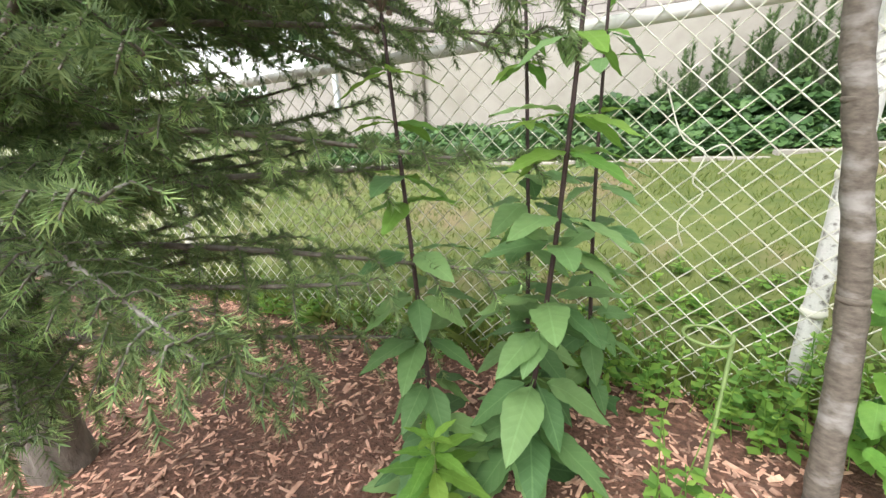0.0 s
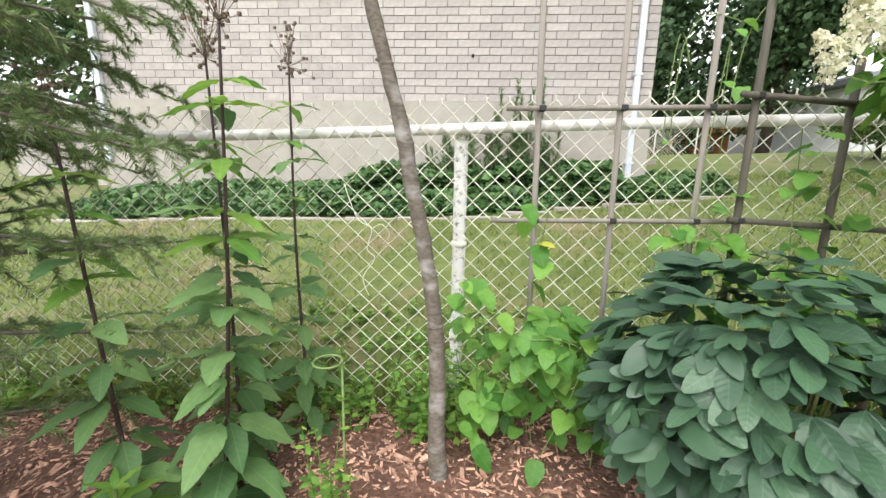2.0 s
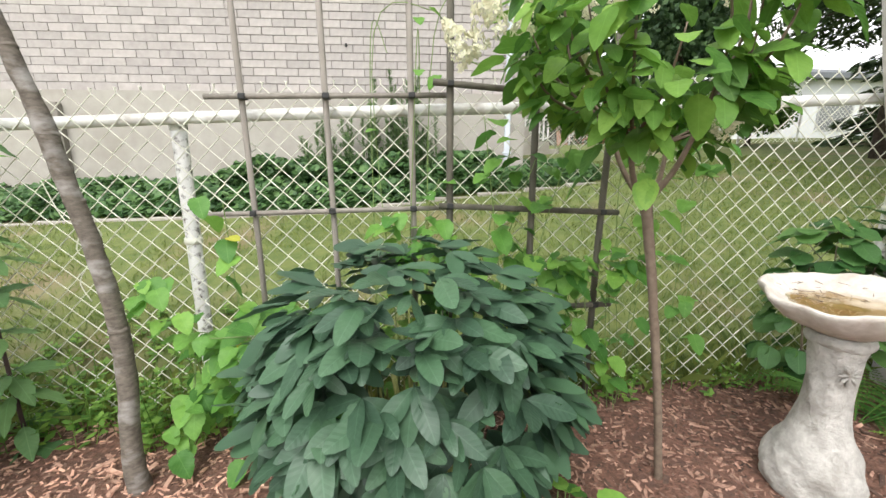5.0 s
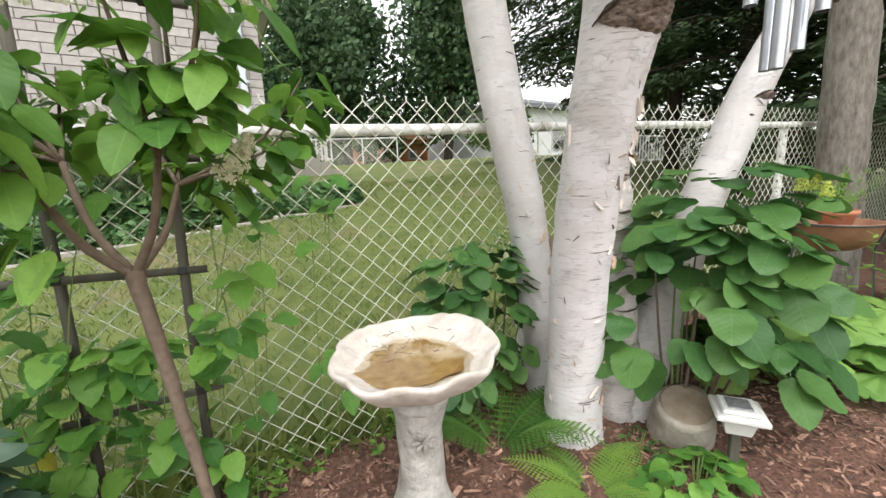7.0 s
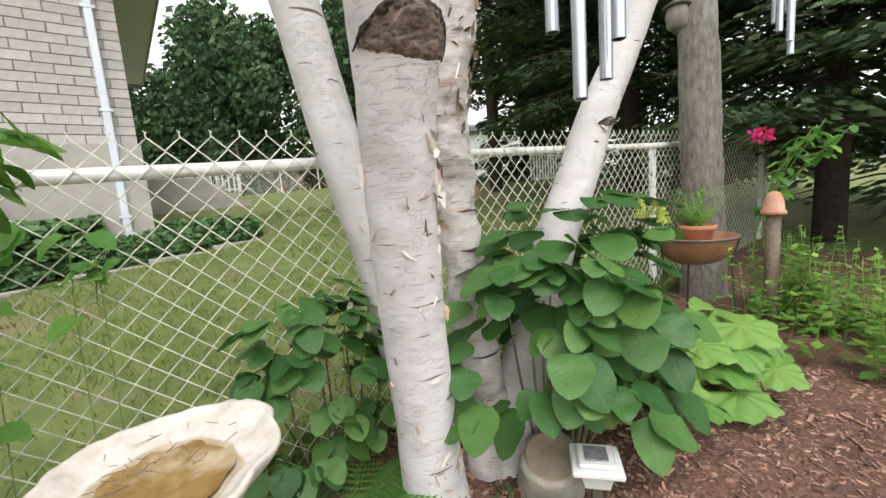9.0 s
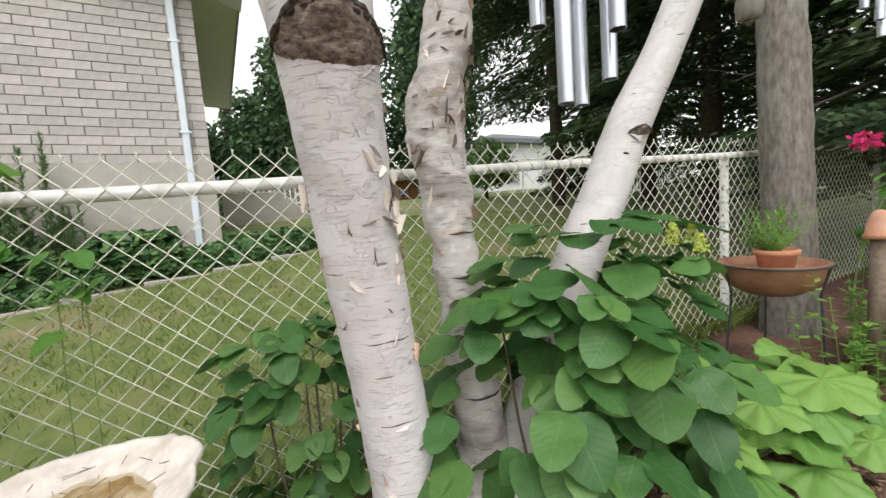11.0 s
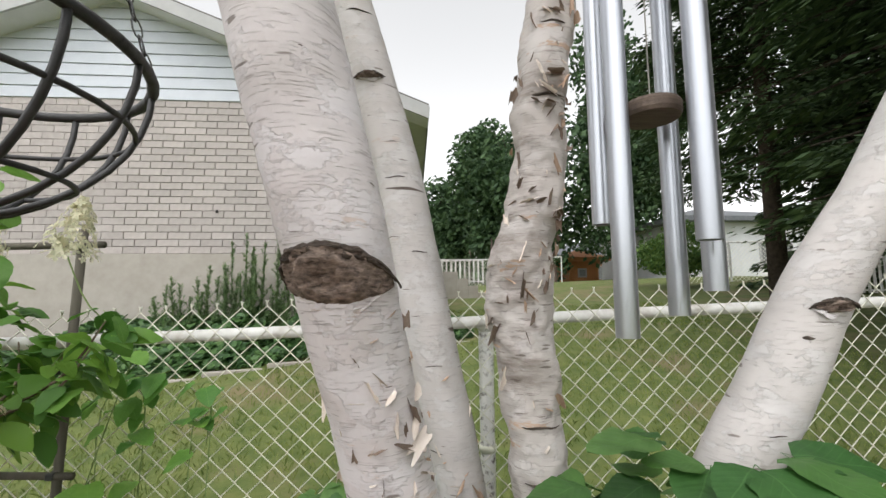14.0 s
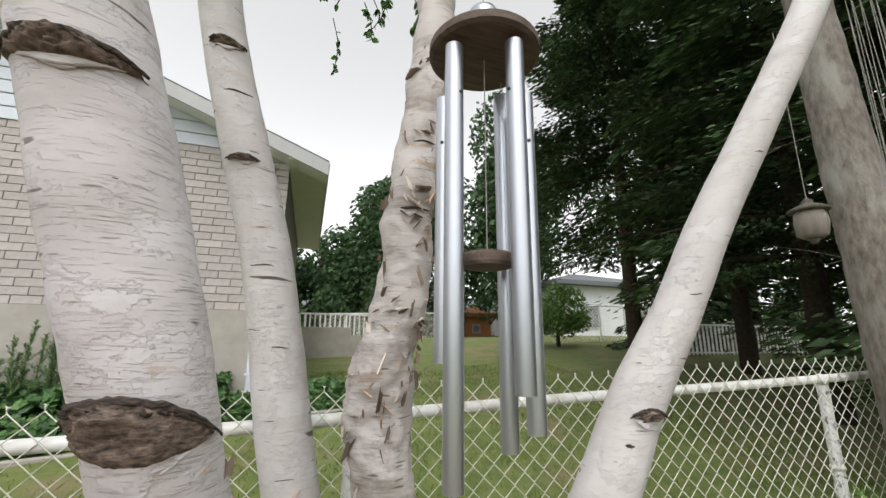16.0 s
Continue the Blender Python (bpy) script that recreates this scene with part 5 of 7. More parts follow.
def peony():
    c = Vector((0.855, -0.50, G(0.86) + 0.02))
    t = thing("peony_bush", tuple(c), "dense round peony bush with dark blue-green leaflets", "shrub")
    lm = leaf_mesh("leaflet", PEONY, 0.40, 0.09, 0.16, "blunt", 9, 0.03, 0.0, 0.010)
    r = random.Random(51)
    leaves = Foliage(t, lm, PEONY_DEEP, "leaflet")
    hub = c + Vector((0, 0, 0.39))
    for k in range(330):
        b = r.uniform(-0.40, 1.0) if k < 250 else r.uniform(-0.25, 0.7)
        a = 2.39996 * k + r.gauss(0, 0.25) if k < 250 else r.uniform(-3.3, 0.2)
        shell = r.uniform(0.62, 1.0) if k % 3 == 0 else r.uniform(0.90, 1.04)
        q = math.sqrt(1 - b * b)
        out = Vector((math.cos(a) * q, math.sin(a) * q, b))
        e = hub + Vector((out.x * 0.40 * (1 + 0.25 * min(0, b)), out.y * 0.35 * (1 + 0.25 * min(0, b)), out.z * 0.40)) * shell
        if e.z < c.z + 0.25:
            continue
        if k % 6 == 0:
            g = Geo()
            stem_curve(g, c + Vector((out.x * 0.09, out.y * 0.08, -0.03)), e.lerp(hub, 0.40), 0.0055, 0.0028, 0.03 * out.x, 7, 5)
            part("stem", g.mesh("stem", STEM_PEONY if k % 8 else STEM_DEEP, True), t)
        # one leaf: a fan of three to five leaflets that hangs outwards
        fan = Vector((math.cos(a), math.sin(a), 0))
        cross = Vector((-fan.y, fan.x, 0))
        dip = r.uniform(-0.1, 0.35) - 0.90 * (1 - max(b, 0)) * r.uniform(0.05, 1.35)
        count, turn = r.choice((3, 3, 4, 5)), r.gauss(0, 0.45)
        for j in range(count):
            w = (j - (count - 1) / 2) * r.uniform(0.45, 0.80) + turn
            d = fan * math.cos(w) + cross * math.sin(w) + Vector((0, 0, dip + r.gauss(0, 0.12)))
            up = Vector((fan.x * 1.05 * (1 - max(b, 0)), fan.y * 1.05 * (1 - max(b, 0)), 1)) + cross * r.gauss(0, 0.45)
            leaves.add(leaf_pose(e, d, up, r.uniform(0.075, 0.13), r.uniform(0.9, 1.2)))
    for k in range(16):
        a = r.uniform(0, 6.283)
        g = Geo()
        stem_curve(g, c + Vector((math.cos(a) * 0.07, math.sin(a) * 0.06, -0.03)), c + Vector((math.cos(a) * 0.16, math.sin(a) * 0.13, 0.34)), 0.0065, 0.005, 0.01, 6, 6)
        part("stem", g.mesh("stem", STEM_PEONY, True), t)
    leaves.build()


def trellis(posts, bars, mat, y, label, thick=0.011):
    x0, z0 = posts[0][0], G(posts[0][0])
    t = thing("trellis", (x0, y, z0), label, "trellis")
    for x, top, lean in posts:
        g = Geo().tube([(x - lean * 0.2, y, G(x) - 0.1), (x, y, 0.7), (x + lean, y, top)], thick, 8, rough=0.12, freq=40)
        part("upright", g.mesh("upright", mat, True), t)
    for xa, xb, z, dz in bars:
        g = Geo().tube([(xa, y - 0.018, z), (xb, y - 0.018, z + dz)], thick * 0.85, 8, rough=0.12, freq=40)
        b = part("crossbar", g.mesh("crossbar", mat, True), t)
        for x, top, lean in posts:
            if xa - 0.03 <= x <= xb + 0.03 and z < top:
                part("fixing", Geo().box(x - 0.012, y - 0.03, z - 0.010 + dz * (x - xa) / (xb - xa), x + 0.012, y + 0.008, z + 0.010 + dz * (x - xa) / (xb - xa), c=0.003).mesh("fixing", PIN), b)
    return t


def panicle(parent, at, size, r, mat, lime=False, along=(0, 0, 1)):
    """A cone of many four-petalled florets."""
    g = Geo()
    ax = Vector(along).normalized()
    s1 = ax.orthogonal().normalized()
    s2 = ax.cross(s1)
    for k in range(150):
        u = r.random()
        w = size * 0.42 * (1 - u) ** 0.7 * math.sqrt(r.random())
        a = r.uniform(0, 6.283)
        out = s1 * math.cos(a) + s2 * math.sin(a)
        p = Vector(at) + ax * u * size + out * (w + 0.004)
        n = (out + ax * 0.4 + Vector((r.gauss(0, 0.3), r.gauss(0, 0.3), r.gauss(0, 0.3)))).normalized()
        e1 = n.orthogonal().normalized()
        e2 = n.cross(e1)
        f = size * r.uniform(0.06, 0.095)
        for q in range(4):
            b = math.pi / 2 * q + a
            d = e1 * math.cos(b) + e2 * math.sin(b)
            v = n.cross(d)
            n0 = len(g.v)
            g.v += [tuple(p), tuple(p + d * f * 0.6 + v * f * 0.4 + n * f * 0.15), tuple(p + d * f * 1.1 + n * f * 0.1), tuple(p + d * f * 0.6 - v * f * 0.4 + n * f * 0.15)]
            g.f.append((n0, n0 + 1, n0 + 2, n0 + 3))
    return part("flower_panicle", g.mesh("flower_panicle", mat), parent, label="cream flower panicle" if not lime else "lime-green flower head")


def standard_hydrangea():
    base = (1.60, -0.52, G(1.6))
    t = thing("hydrangea_tree", base, "panicle hydrangea grown as a small tree with cream flowers", "tree")
    r = random.Random(52)
    trunk = spline([(1.625, -0.52, -0.04, 0.013), (1.59, -0.51, 0.3, 0.012), (1.55, -0.49, 0.62, 0.0125), (1.517, -0.47, 0.86, 0.015), (1.51, -0.465, 0.91, 0.018)], 24)
    part("trunk", Geo().tube([p[:3] for p in trunk], [p[3] for p in trunk], 10, rough=0.2, freq=35).mesh("trunk", STEM_BROWN, True), t)
    lm = leaf_mesh("leaf", HYDLEAF, 0.58, 0.10, 0.25, "oval", 12, 0.10, 0.02, 0.012)
    head = Vector((1.51, -0.465, 0.90))
    leaves = Foliage(t, lm, HYD_DEEP)
    tips = []
    limbs = []
    for k in range(4):
        a = 1.571 * k + 0.78 + r.gauss(0, 0.15)
        f = head + Vector((math.cos(a) * 0.13, math.sin(a) * 0.10, 0.17 + 0.05 * (k % 2)))
        pts = spline([tuple(head), tuple(head.lerp(f, 0.5) + Vector((math.cos(a) * 0.02, 0, -0.01))), tuple(f)], 8)
        part("limb", Geo().tube(pts, [0.010 - 0.0045 * i / 7 for i in range(8)], 7, rough=0.15, freq=40).mesh("limb", STEM_BROWN, True), t)
        limbs.append(f)
    for k in range(18):
        a = 6.283 * k / 18 + r.gauss(0, 0.2)
        u = r.uniform(0.45, 1)
        e = head + Vector((math.cos(a) * 0.42 * u - 0.04, math.sin(a) * 0.34 * u, r.uniform(0.36, 0.72) * (1.25 - 0.45 * u)))
        fork = limbs[int((a % 6.283) / 6.283 * len(limbs))]
        mid = fork + (e - fork) * 0.5 + Vector((math.cos(a) * 0.04, math.sin(a) * 0.04, -0.02))
        pts = spline([tuple(fork), tuple(mid), tuple(e)], 9)
        g = Geo().tube(pts, [0.0055 - 0.0038 * i / 8 for i in range(9)], 6)
        part("branch", g.mesh("branch", STEM_BROWN, True), t)
        tips.append((pts, a))
    for pts, a in tips:
        for j in range(30):
            p = pts[r.randint(2, 8)]
            b = a + r.gauss(0, 1.2)
            d = (math.cos(b), math.sin(b), r.uniform(-1.1, 0.15))
            p = (p[0] + r.gauss(0, 0.03), p[1] + r.gauss(0, 0.03), p[2] + r.gauss(0, 0.025))
            leaves.add(leaf_pose(p, d, (r.gauss(0, 0.3), r.gauss(0, 0.3), 1), r.uniform(0.055, 0.105)))
    for k in range(7):
        a = r.uniform(0, 6.283)
        p = head + Vector((math.cos(a) * 0.16, math.sin(a) * 0.14, r.uniform(0.08, 0.2)))
        leaves.add(leaf_pose(p, (math.cos(a), math.sin(a), -0.9), (0, 0, 1), r.uniform(0.07, 0.11)))
    leaves.build()
    ends = [Vector(pts[-1]) for pts, a in tips]
    for x, y, z, s, ax in ((1.03, -0.35, 1.29, 0.13, (-0.6, 0, 0.8)), (1.10, -0.35, 1.36, 0.17, (-0.4, 0.1, 1)), (1.20, -0.33, 1.37, 0.15, (-0.3, 0, 1)), (1.34, -0.34, 1.42, 0.17, (0, 0.2, 1)), (1.46, -0.28, 1.46, 0.15, (0.1, 0.2, 1)),
                           (1.76, -0.36, 1.47, 0.15, (0.2, 0, 1)), (1.69, -0.46, 1.09, 0.10, (0.4, -0.4, 0.6)), (1.51, -0.35, 1.43, 0.10, (-0.1, -0.3, 0.8)), (1.33, -0.50, 1.20, 0.10, (-0.6, -0.5, 0.7))):
        near = min(ends, key=lambda q: (q - Vector((x, y, z))).length)
        part("flower_stalk", Geo().tube(spline([tuple(near), tuple((near + Vector((x, y, z))) / 2 + Vector((0, 0, -0.03))), (x, y, z)], 6), 0.002, 5).mesh("flower_stalk", STEM_GREEN), t)
        panicle(t, (x, y, z), s, r, PETAL, along=ax)


def vine(at, spread, count, seed, label, size=(0.05, 0.10), yellow=0.0, height=(0.2, 1.4)):
    """A climber: thin runners and heart-shaped leaves against the trellis."""
    r = random.Random(seed)
    x0, x1, y0, y1 = spread
    t = thing("climbing_vine", at, label, "vine")
    lm = leaf_mesh("leaf", VINE, 0.78, 0.12, 0.30, "heart", 12, 0.08, 0.04)
    ly = leaf_mesh("leaf", YELLOWLEAF, 0.8, 0.08, 0.25, "heart", 6, 0.08)
    g = Geo()
    runs = []
    for k in range(max(4, count // 14)):
        x = r.uniform(x0, x1)
        pts = spline([(x, r.uniform(y0, y1), G(x)), (x + r.gauss(0, 0.05), r.uniform(y0, y1), height[0] + 0.4 * (height[1] - height[0])), (x + r.gauss(0, 0.1), r.uniform(y0, y1), r.uniform(height[0], height[1]))], 14)
        part("runner", Geo().tube(pts, 0.0018, 5).mesh("runner", STEM_GREEN), t)
        runs.append(pts)
    for k in range(count):
        pts = r.choice(runs)
        p = pts[r.randint(2, 13)]
        a = r.gauss(-1.57, 1.1)
        p = (p[0] + r.gauss(0, 0.03), p[1] + r.gauss(-0.01, 0.02), p[2] + r.gauss(0, 0.02))
        part("leaf", ly if r.random() < yellow else lm, t, leaf_pose(p, (math.cos(a), math.sin(a), r.uniform(-0.9, 0.3)), (0.2 * math.cos(a), 0.6 * math.sin(a), 1), r.uniform(*size)))
    return t


def bush_hydrangea(c, radii, count, seed, size, label, heads=(), lean=(0, 0), low=0.06, clear=0.0):
    """A mound of large round-oval leaves, layer over layer down to the mulch."""
    z0 = G(c[0])
    t = thing("hydrangea_bush", (c[0], c[1], z0), label, "shrub")
    lm = leaf_mesh("leaf", BUSHLEAF, 0.88, 0.05, 0.16, "round", 14, 0.12, 0.022, 0.012)
    r = random.Random(seed)
    leaves = Foliage(t, lm, BUSH_DEEP)
    for k in range(count):
        b = r.uniform(-0.35, 1.0)
        a = 2.39996 * k + r.gauss(0, 0.3)
        q = math.sqrt(1 - b * b)
        shell = r.uniform(0.45, 0.9) if k % 3 == 0 else r.uniform(0.85, 1.08)
        h = radii[2] * (0.40 + 0.58 * (max(0, b) ** 0.7 if b > 0 else b) * shell)
        e = Vector((c[0] + radii[0] * q * shell * math.cos(a) + lean[0] * h, c[1] + radii[1] * q * shell * math.sin(a) + lean[1] * h, z0 + max(low, h)))
        if e.z < clear - 0.55 * max(0, e.x - c[0]) and e.y < c[1] + 0.10:
            continue
        if k % 9 == 0:
            g = Geo()
            stem_curve(g, (c[0] + 0.2 * radii[0] * q * math.cos(a), c[1] + 0.2 * radii[1] * q * math.sin(a), z0 - 0.03), e, 0.006, 0.003, 0.03 * math.cos(a), 8, 5)
            part("stem", g.mesh("stem", STEM_BROWN if k % 2 else STEM_GREEN, True), t)
        for j in range(2):
            w = a + (0.55 if j else -0.55) * r.uniform(0.5, 1.6)
            fan = Vector((math.cos(w), math.sin(w), 0))
            d = fan + Vector((0, 0, r.uniform(-0.3, 0.15) - 0.75 * (1 - max(0, b)) * r.uniform(0.4, 1.3)))
            up = Vector((fan.x * 1.2 * (1.1 - max(0, b)), fan.y * 1.2 * (1.1 - max(0, b)), 1)) + Vector((r.gauss(0, 0.35), r.gauss(-0.15, 0.35), 0))
            leaves.add(leaf_pose(e, d, up, r.uniform(*size), r.uniform(0.85, 1.15)))
    leaves.build()
    for x, y, z, s, lime in heads:
        panicle(t, (x, y, z), s, r, PETAL_LIME if lime else PETAL, lime)
    return t


def broad_leaf_clump(c, seed):
    """Thick stalks with wide, lobed and puckered leaves held flat."""
    r = random.Random(seed)
    t = thing("broad_leaf_plant", (c[0], c[1], G(c[0])), "low clump of broad crinkled light-green leaves", "plant")
    for k in range(20):
        a = 2.4 * k + r.gauss(0, 0.3)
        L = 0.10 + 0.26 * math.sqrt(k / 20)
        h = 0.34 - 0.22 * (k / 20) + r.uniform(-0.03, 0.03)
        e = Vector((c[0] + L * math.cos(a), c[1] + L * 0.85 * math.sin(a), G(c[0]) + h))
        g = Geo()
        stem_curve(g, (c[0], c[1], G(c[0]) - 0.02), e, 0.009, 0.006, 0, 6, 6)
        part("stalk", g.mesh("stalk", STEM_GREEN, True), t)
        g = Geo()
        rings, n = 6, 44
        S = r.uniform(0.10, 0.145)
        g.v.append((0, 0, 0))
        for i in range(1, rings + 1):
            u = i / rings
            for s in range(n):
                b = -math.pi + 0.30 + (2 * math.pi - 0.60) * s / (n - 1)
                lobe = 1 + 0.10 * math.cos(5 * b) + 0.045 * math.sin(17 * b + k) * u
                q = u * lobe
                g.v.append((q * math.cos(b), q * 0.95 * math.sin(b), -0.16 * u * u + 0.055 * u * math.cos(10 * b) + 0.03 * math.sin(11 * u + 5 * b) * u))
        g.f = [(0, 1 + s, 2 + s) for s in range(n - 1)]
        g.f += [(1 + i * n + s, 1 + (i + 1) * n + s, 2 + (i + 1) * n + s, 2 + i * n + s) for i in range(rings - 1) for s in range(n - 1)]
        part("leaf", g.mesh("leaf", RHUBARB, True), t, leaf_pose(e, (math.cos(a), math.sin(a), r.uniform(-0.45, 0.0)), (r.gauss(-0.1, 0.2), r.gauss(-0.35, 0.2), 1), S, r.uniform(0.95, 1.2)))


def fern(c, fronds, length, mat, seed, label, spread=(0, 6.283), rise=0.6):
    r = random.Random(seed)
    t = thing("fern", (c[0], c[1], G(c[0])), label, "fern")
    for k in range(fronds):
        a = r.uniform(*spread)
        L = length * r.uniform(0.7, 1.1)
        d = Vector((math.cos(a), math.sin(a), 0))
        side = Vector((-d.y, d.x, 0))
        base = Vector((c[0], c[1], G(c[0]) + 0.02))
        g = Geo()
        pts = [base + d * L * u + Vector((0, 0, L * (rise * u * 1.4 - 0.75 * rise * u * u * 1.5))) for u in (i / 22 for i in range(23))]
        g.tube(pts, 0.0016, 4, False)
        for i in range(3, 23):
            u = i / 22
            w = L * 0.20 * math.sin(math.pi * (0.1 + 0.9 * u) ** 0.8) + 0.004
            for s in (-1, 1):
                for q in range(6):
                    v = (q + 0.6) / 6
                    p = pts[i] + side * s * w * v + d * w * v * 0.35 + Vector((0, 0, -0.15 * w * v))
                    f = w * 0.15 * (1 - 0.6 * v) + 0.001
                    n0 = len(g.v)
                    g.v += [tuple(p - d * f), tuple(p + side * s * w * 0.10), tuple(p + d * f * 1.1), tuple(p - side * s * w * 0.08)]
                    g.f.append((n0, n0 + 1, n0 + 2, n0 + 3))
        part("frond", g.mesh("frond", mat), t)


def low_clump(c, radii, count, size, mat, seed, label, name="ground_cover", height=0.16, shape="heart", wide=0.8):
    """A low mound of round leaves on short stalks."""
    r = random.Random(seed)
    t = thing(name, (c[0], c[1], G(c[0])), label, "plant")
    lm = leaf_mesh("leaf", mat, wide, 0.10, 0.22, shape, 10, 0.1, 0.03)
    g = Geo()
    spots = []
    for k in range(count):
        a, u = r.uniform(0, 6.283), math.sqrt(r.random())
        x, y = c[0] + radii[0] * u * math.cos(a), c[1] + radii[1] * u * math.sin(a)
        z = G(x) + 0.02 + height * (1 - 0.6 * u * u) * r.uniform(0.6, 1.1)
        g.tube([(c[0] + (x - c[0]) * 0.5, c[1] + (y - c[1]) * 0.5, G(x)), (x, y, z)], 0.0018, 4, False)
        spots.append(((x, y, z), a))
    tagged(part("stalk_tuft", g.mesh("stalk_tuft", STEM_GREEN), t), kind="stuff")
    for p, a in spots:
        b = a + r.gauss(0, 0.7)
        part("leaf", lm, t, leaf_pose(p, (math.cos(b), math.sin(b), r.uniform(-0.5, 0.15)), (0, 0, 1), r.uniform(*size)))


def weed_patch(name, c, radii, count, size, mat, seed, label, height, seedy=0.0):
    """A drift of weeds: upright stalks with small leaves, one mesh."""
    r = random.Random(seed)
    g = Geo()
    for k in range(count):
        x, y = c[0] + r.uniform(-1, 1) * radii[0], c[1] + r.uniform(-1, 1) * radii[1]
        h = height * r.uniform(0.4, 1.0)
        z = G(x, y)
        lx, ly = r.gauss(0, 0.12) * h, r.gauss(0, 0.12) * h
        g.tube([(x, y, z - 0.01), (x + lx, y + ly, z + h)], 0.0016, 3, False)
        for j in range(int(10 + h * 26)):
            u = r.uniform(0.1, 1)
            p = Vector((x + lx * u, y + ly * u, z + h * u))
            a = r.uniform(0, 6.283)
            d = Vector((math.cos(a), math.sin(a), r.uniform(-0.4, 0.6))).normalized()
            v = d.cross(Vector((0, 0, 1))).normalized()
            s = size * r.uniform(0.6, 1.3) * (1.2 - 0.6 * u)
            n0 = len(g.v)
            g.v += [tuple(p), tuple(p + d * s * 0.5 + v * s * 0.3), tuple(p + d * s), tuple(p + d * s * 0.5 - v * s * 0.3)]
            g.f.append((n0, n0 + 1, n0 + 2, n0 + 3))
    return solo(name, g.mesh(name, mat), label, "plants", kind="stuff")


tall_perennials()
peony()
trellis([(0.285, 2.35, -0.03), (0.565, 2.35, -0.02), (0.858, 2.35, -0.01)], [(0.16, 0.98, 1.23, 0.012), (0.12, 1.0, 0.83, 0.02)], TRELLIS, -0.055, "weathered grey wooden stake trellis tied to the fence")
trellis([(0.99, 2.3, 0.0), (1.295, 1.60, 0.0), (1.56, 1.58, 0.02)], [(0.93, 1.30, 1.28, -0.03), (0.95, 1.62, 0.86, -0.03), (1.25, 1.62, 0.46, 0.01), (1.22, 1.66, 1.52, 0.01), (1.54, 1.64, 1.14, 0.0)], TRELLIS_DARK, -0.085, "dark weathered stake trellis beside the small tree", 0.013)
standard_hydrangea()
vine((0.7, -0.07, G(0.7)), (0.72, 1.22, -0.14, -0.05), 160, 61, "bright green climbing vine on the stakes", (0.04, 0.085), 0.03, (0.3, 1.25))
vine((0.2, -0.12, G(0.2)), (0.05, 0.52, -0.38, -0.08), 210, 62, "light green vine with some yellowed leaves", (0.05, 0.095), 0.02, (0.1, 0.90))
vine((1.4, -0.12, G(1.4)), (1.12, 1.70, -0.18, -0.09), 150, 63, "climbing vine with heart-shaped leaves on dark stakes", (0.05, 0.10), 0.0, (0.15, 1.35))
vine((0.75, -0.07, 1.3), (0.70, 0.95, -0.08, -0.05), 12, 64, "vine tip reaching up a stake", (0.045, 0.07), 0.1, (1.2, 1.65))
vine((1.9, -0.03, G(1.9)), (1.70, 1.98, -0.05, -0.03), 34, 67, "vine reaching through the fence mesh", (0.05, 0.09), 0.0, (0.85, 1.15))
low_clump((0.35, -0.72), (0.22, 0.12), 26, (0.06, 0.11), VINE, 65, "bright green low leaves with a yellow one", "creeping_plant", 0.16)
low_clump((1.22, -0.70), (0.16, 0.10), 20, (0.06, 0.11), VINE, 66, "bright green low leaves beside the peony", "creeping_plant", 0.16)
bush_hydrangea((3.20, -0.60), (0.44, 0.30, 1.00), 165, 70, (0.085, 0.16), "hydrangea bush with large dark green leaves and lime flower heads", ((3.42, -0.80, 0.98, 0.06, True), (3.48, -0.82, 0.98, 0.055, True), (3.45, -0.86, 0.96, 0.05, True), (3.02, -0.66, 0.82, 0.06, False), (3.10, -0.62, 0.84, 0.06, False)), (0.10, -0.04), 0.06, 0.40)
bush_hydrangea((2.52, -0.14), (0.24, 0.11, 0.82), 84, 71, (0.065, 0.11), "smaller hydrangea bush between the birch and the fence", ((2.62, -0.2, 0.72, 0.05, False),))
broad_leaf_clump((3.78, -0.70), 72)
broad_leaf_clump((4.12, -0.76), 73)
fern((2.45, -0.36), 14, 0.36, FERN, 74, "dark green fern by the birch foot", rise=0.95)
fern((2.58, -0.68), 15, 0.28, FERN_PALE, 75, "pale yellow-green fern on the mulch", rise=0.45)
low_clump((2.84, -0.84), (0.17, 0.11), 64, (0.045, 0.075), VINE, 76, "mound of small bright green leaves on the mulch", "ground_cover", 0.10)
low_clump((2.86, -0.62), (0.16, 0.10), 60, (0.018, 0.03), BUSHLEAF, 77, "creeping dark green groundcover", "ground_cover", 0.05, "oval")
weed_patch("fence_weeds", (-0.25, -0.10), (0.42, 0.12), 60, 0.045, WEED, 78, "light green weeds along the foot of the fence", 0.36)
weed_patch("fence_weeds", (1.9, -0.06), (0.55, 0.06), 40, 0.035, WEED, 79, "low weeds along the foot of the fence", 0.14)
weed_patch("fence_weeds", (-1.6, 0.0), (0.9, 0.12), 80, 0.05, WEED, 80, "weeds under the fence beside the spruce", 0.22)
weed_patch("bolted_weed", (-0.33, -0.62), (0.05, 0.04), 7, 0.04, WEED, 81, "thin bolted weed on the mulch", 0.46)
weed_patch("strawberry_plant", (-0.42, -0.66), (0.16, 0.07), 22, 0.05, WEED, 82, "small bright green seedlings on the mulch", 0.1)
weed_patch("garden_phlox", (5.0, -1.05), (0.5, 0.4), 90, 0.07, WEED, 83, "upright green flower stalks at the end of the bed", 0.62)
weed_patch("lawn_weeds", (-0.2, 0.5), (0.9, 0.4), 120, 0.05, WEED, 84, "broad-leaved weeds in the lawn beyond the fence", 0.09)


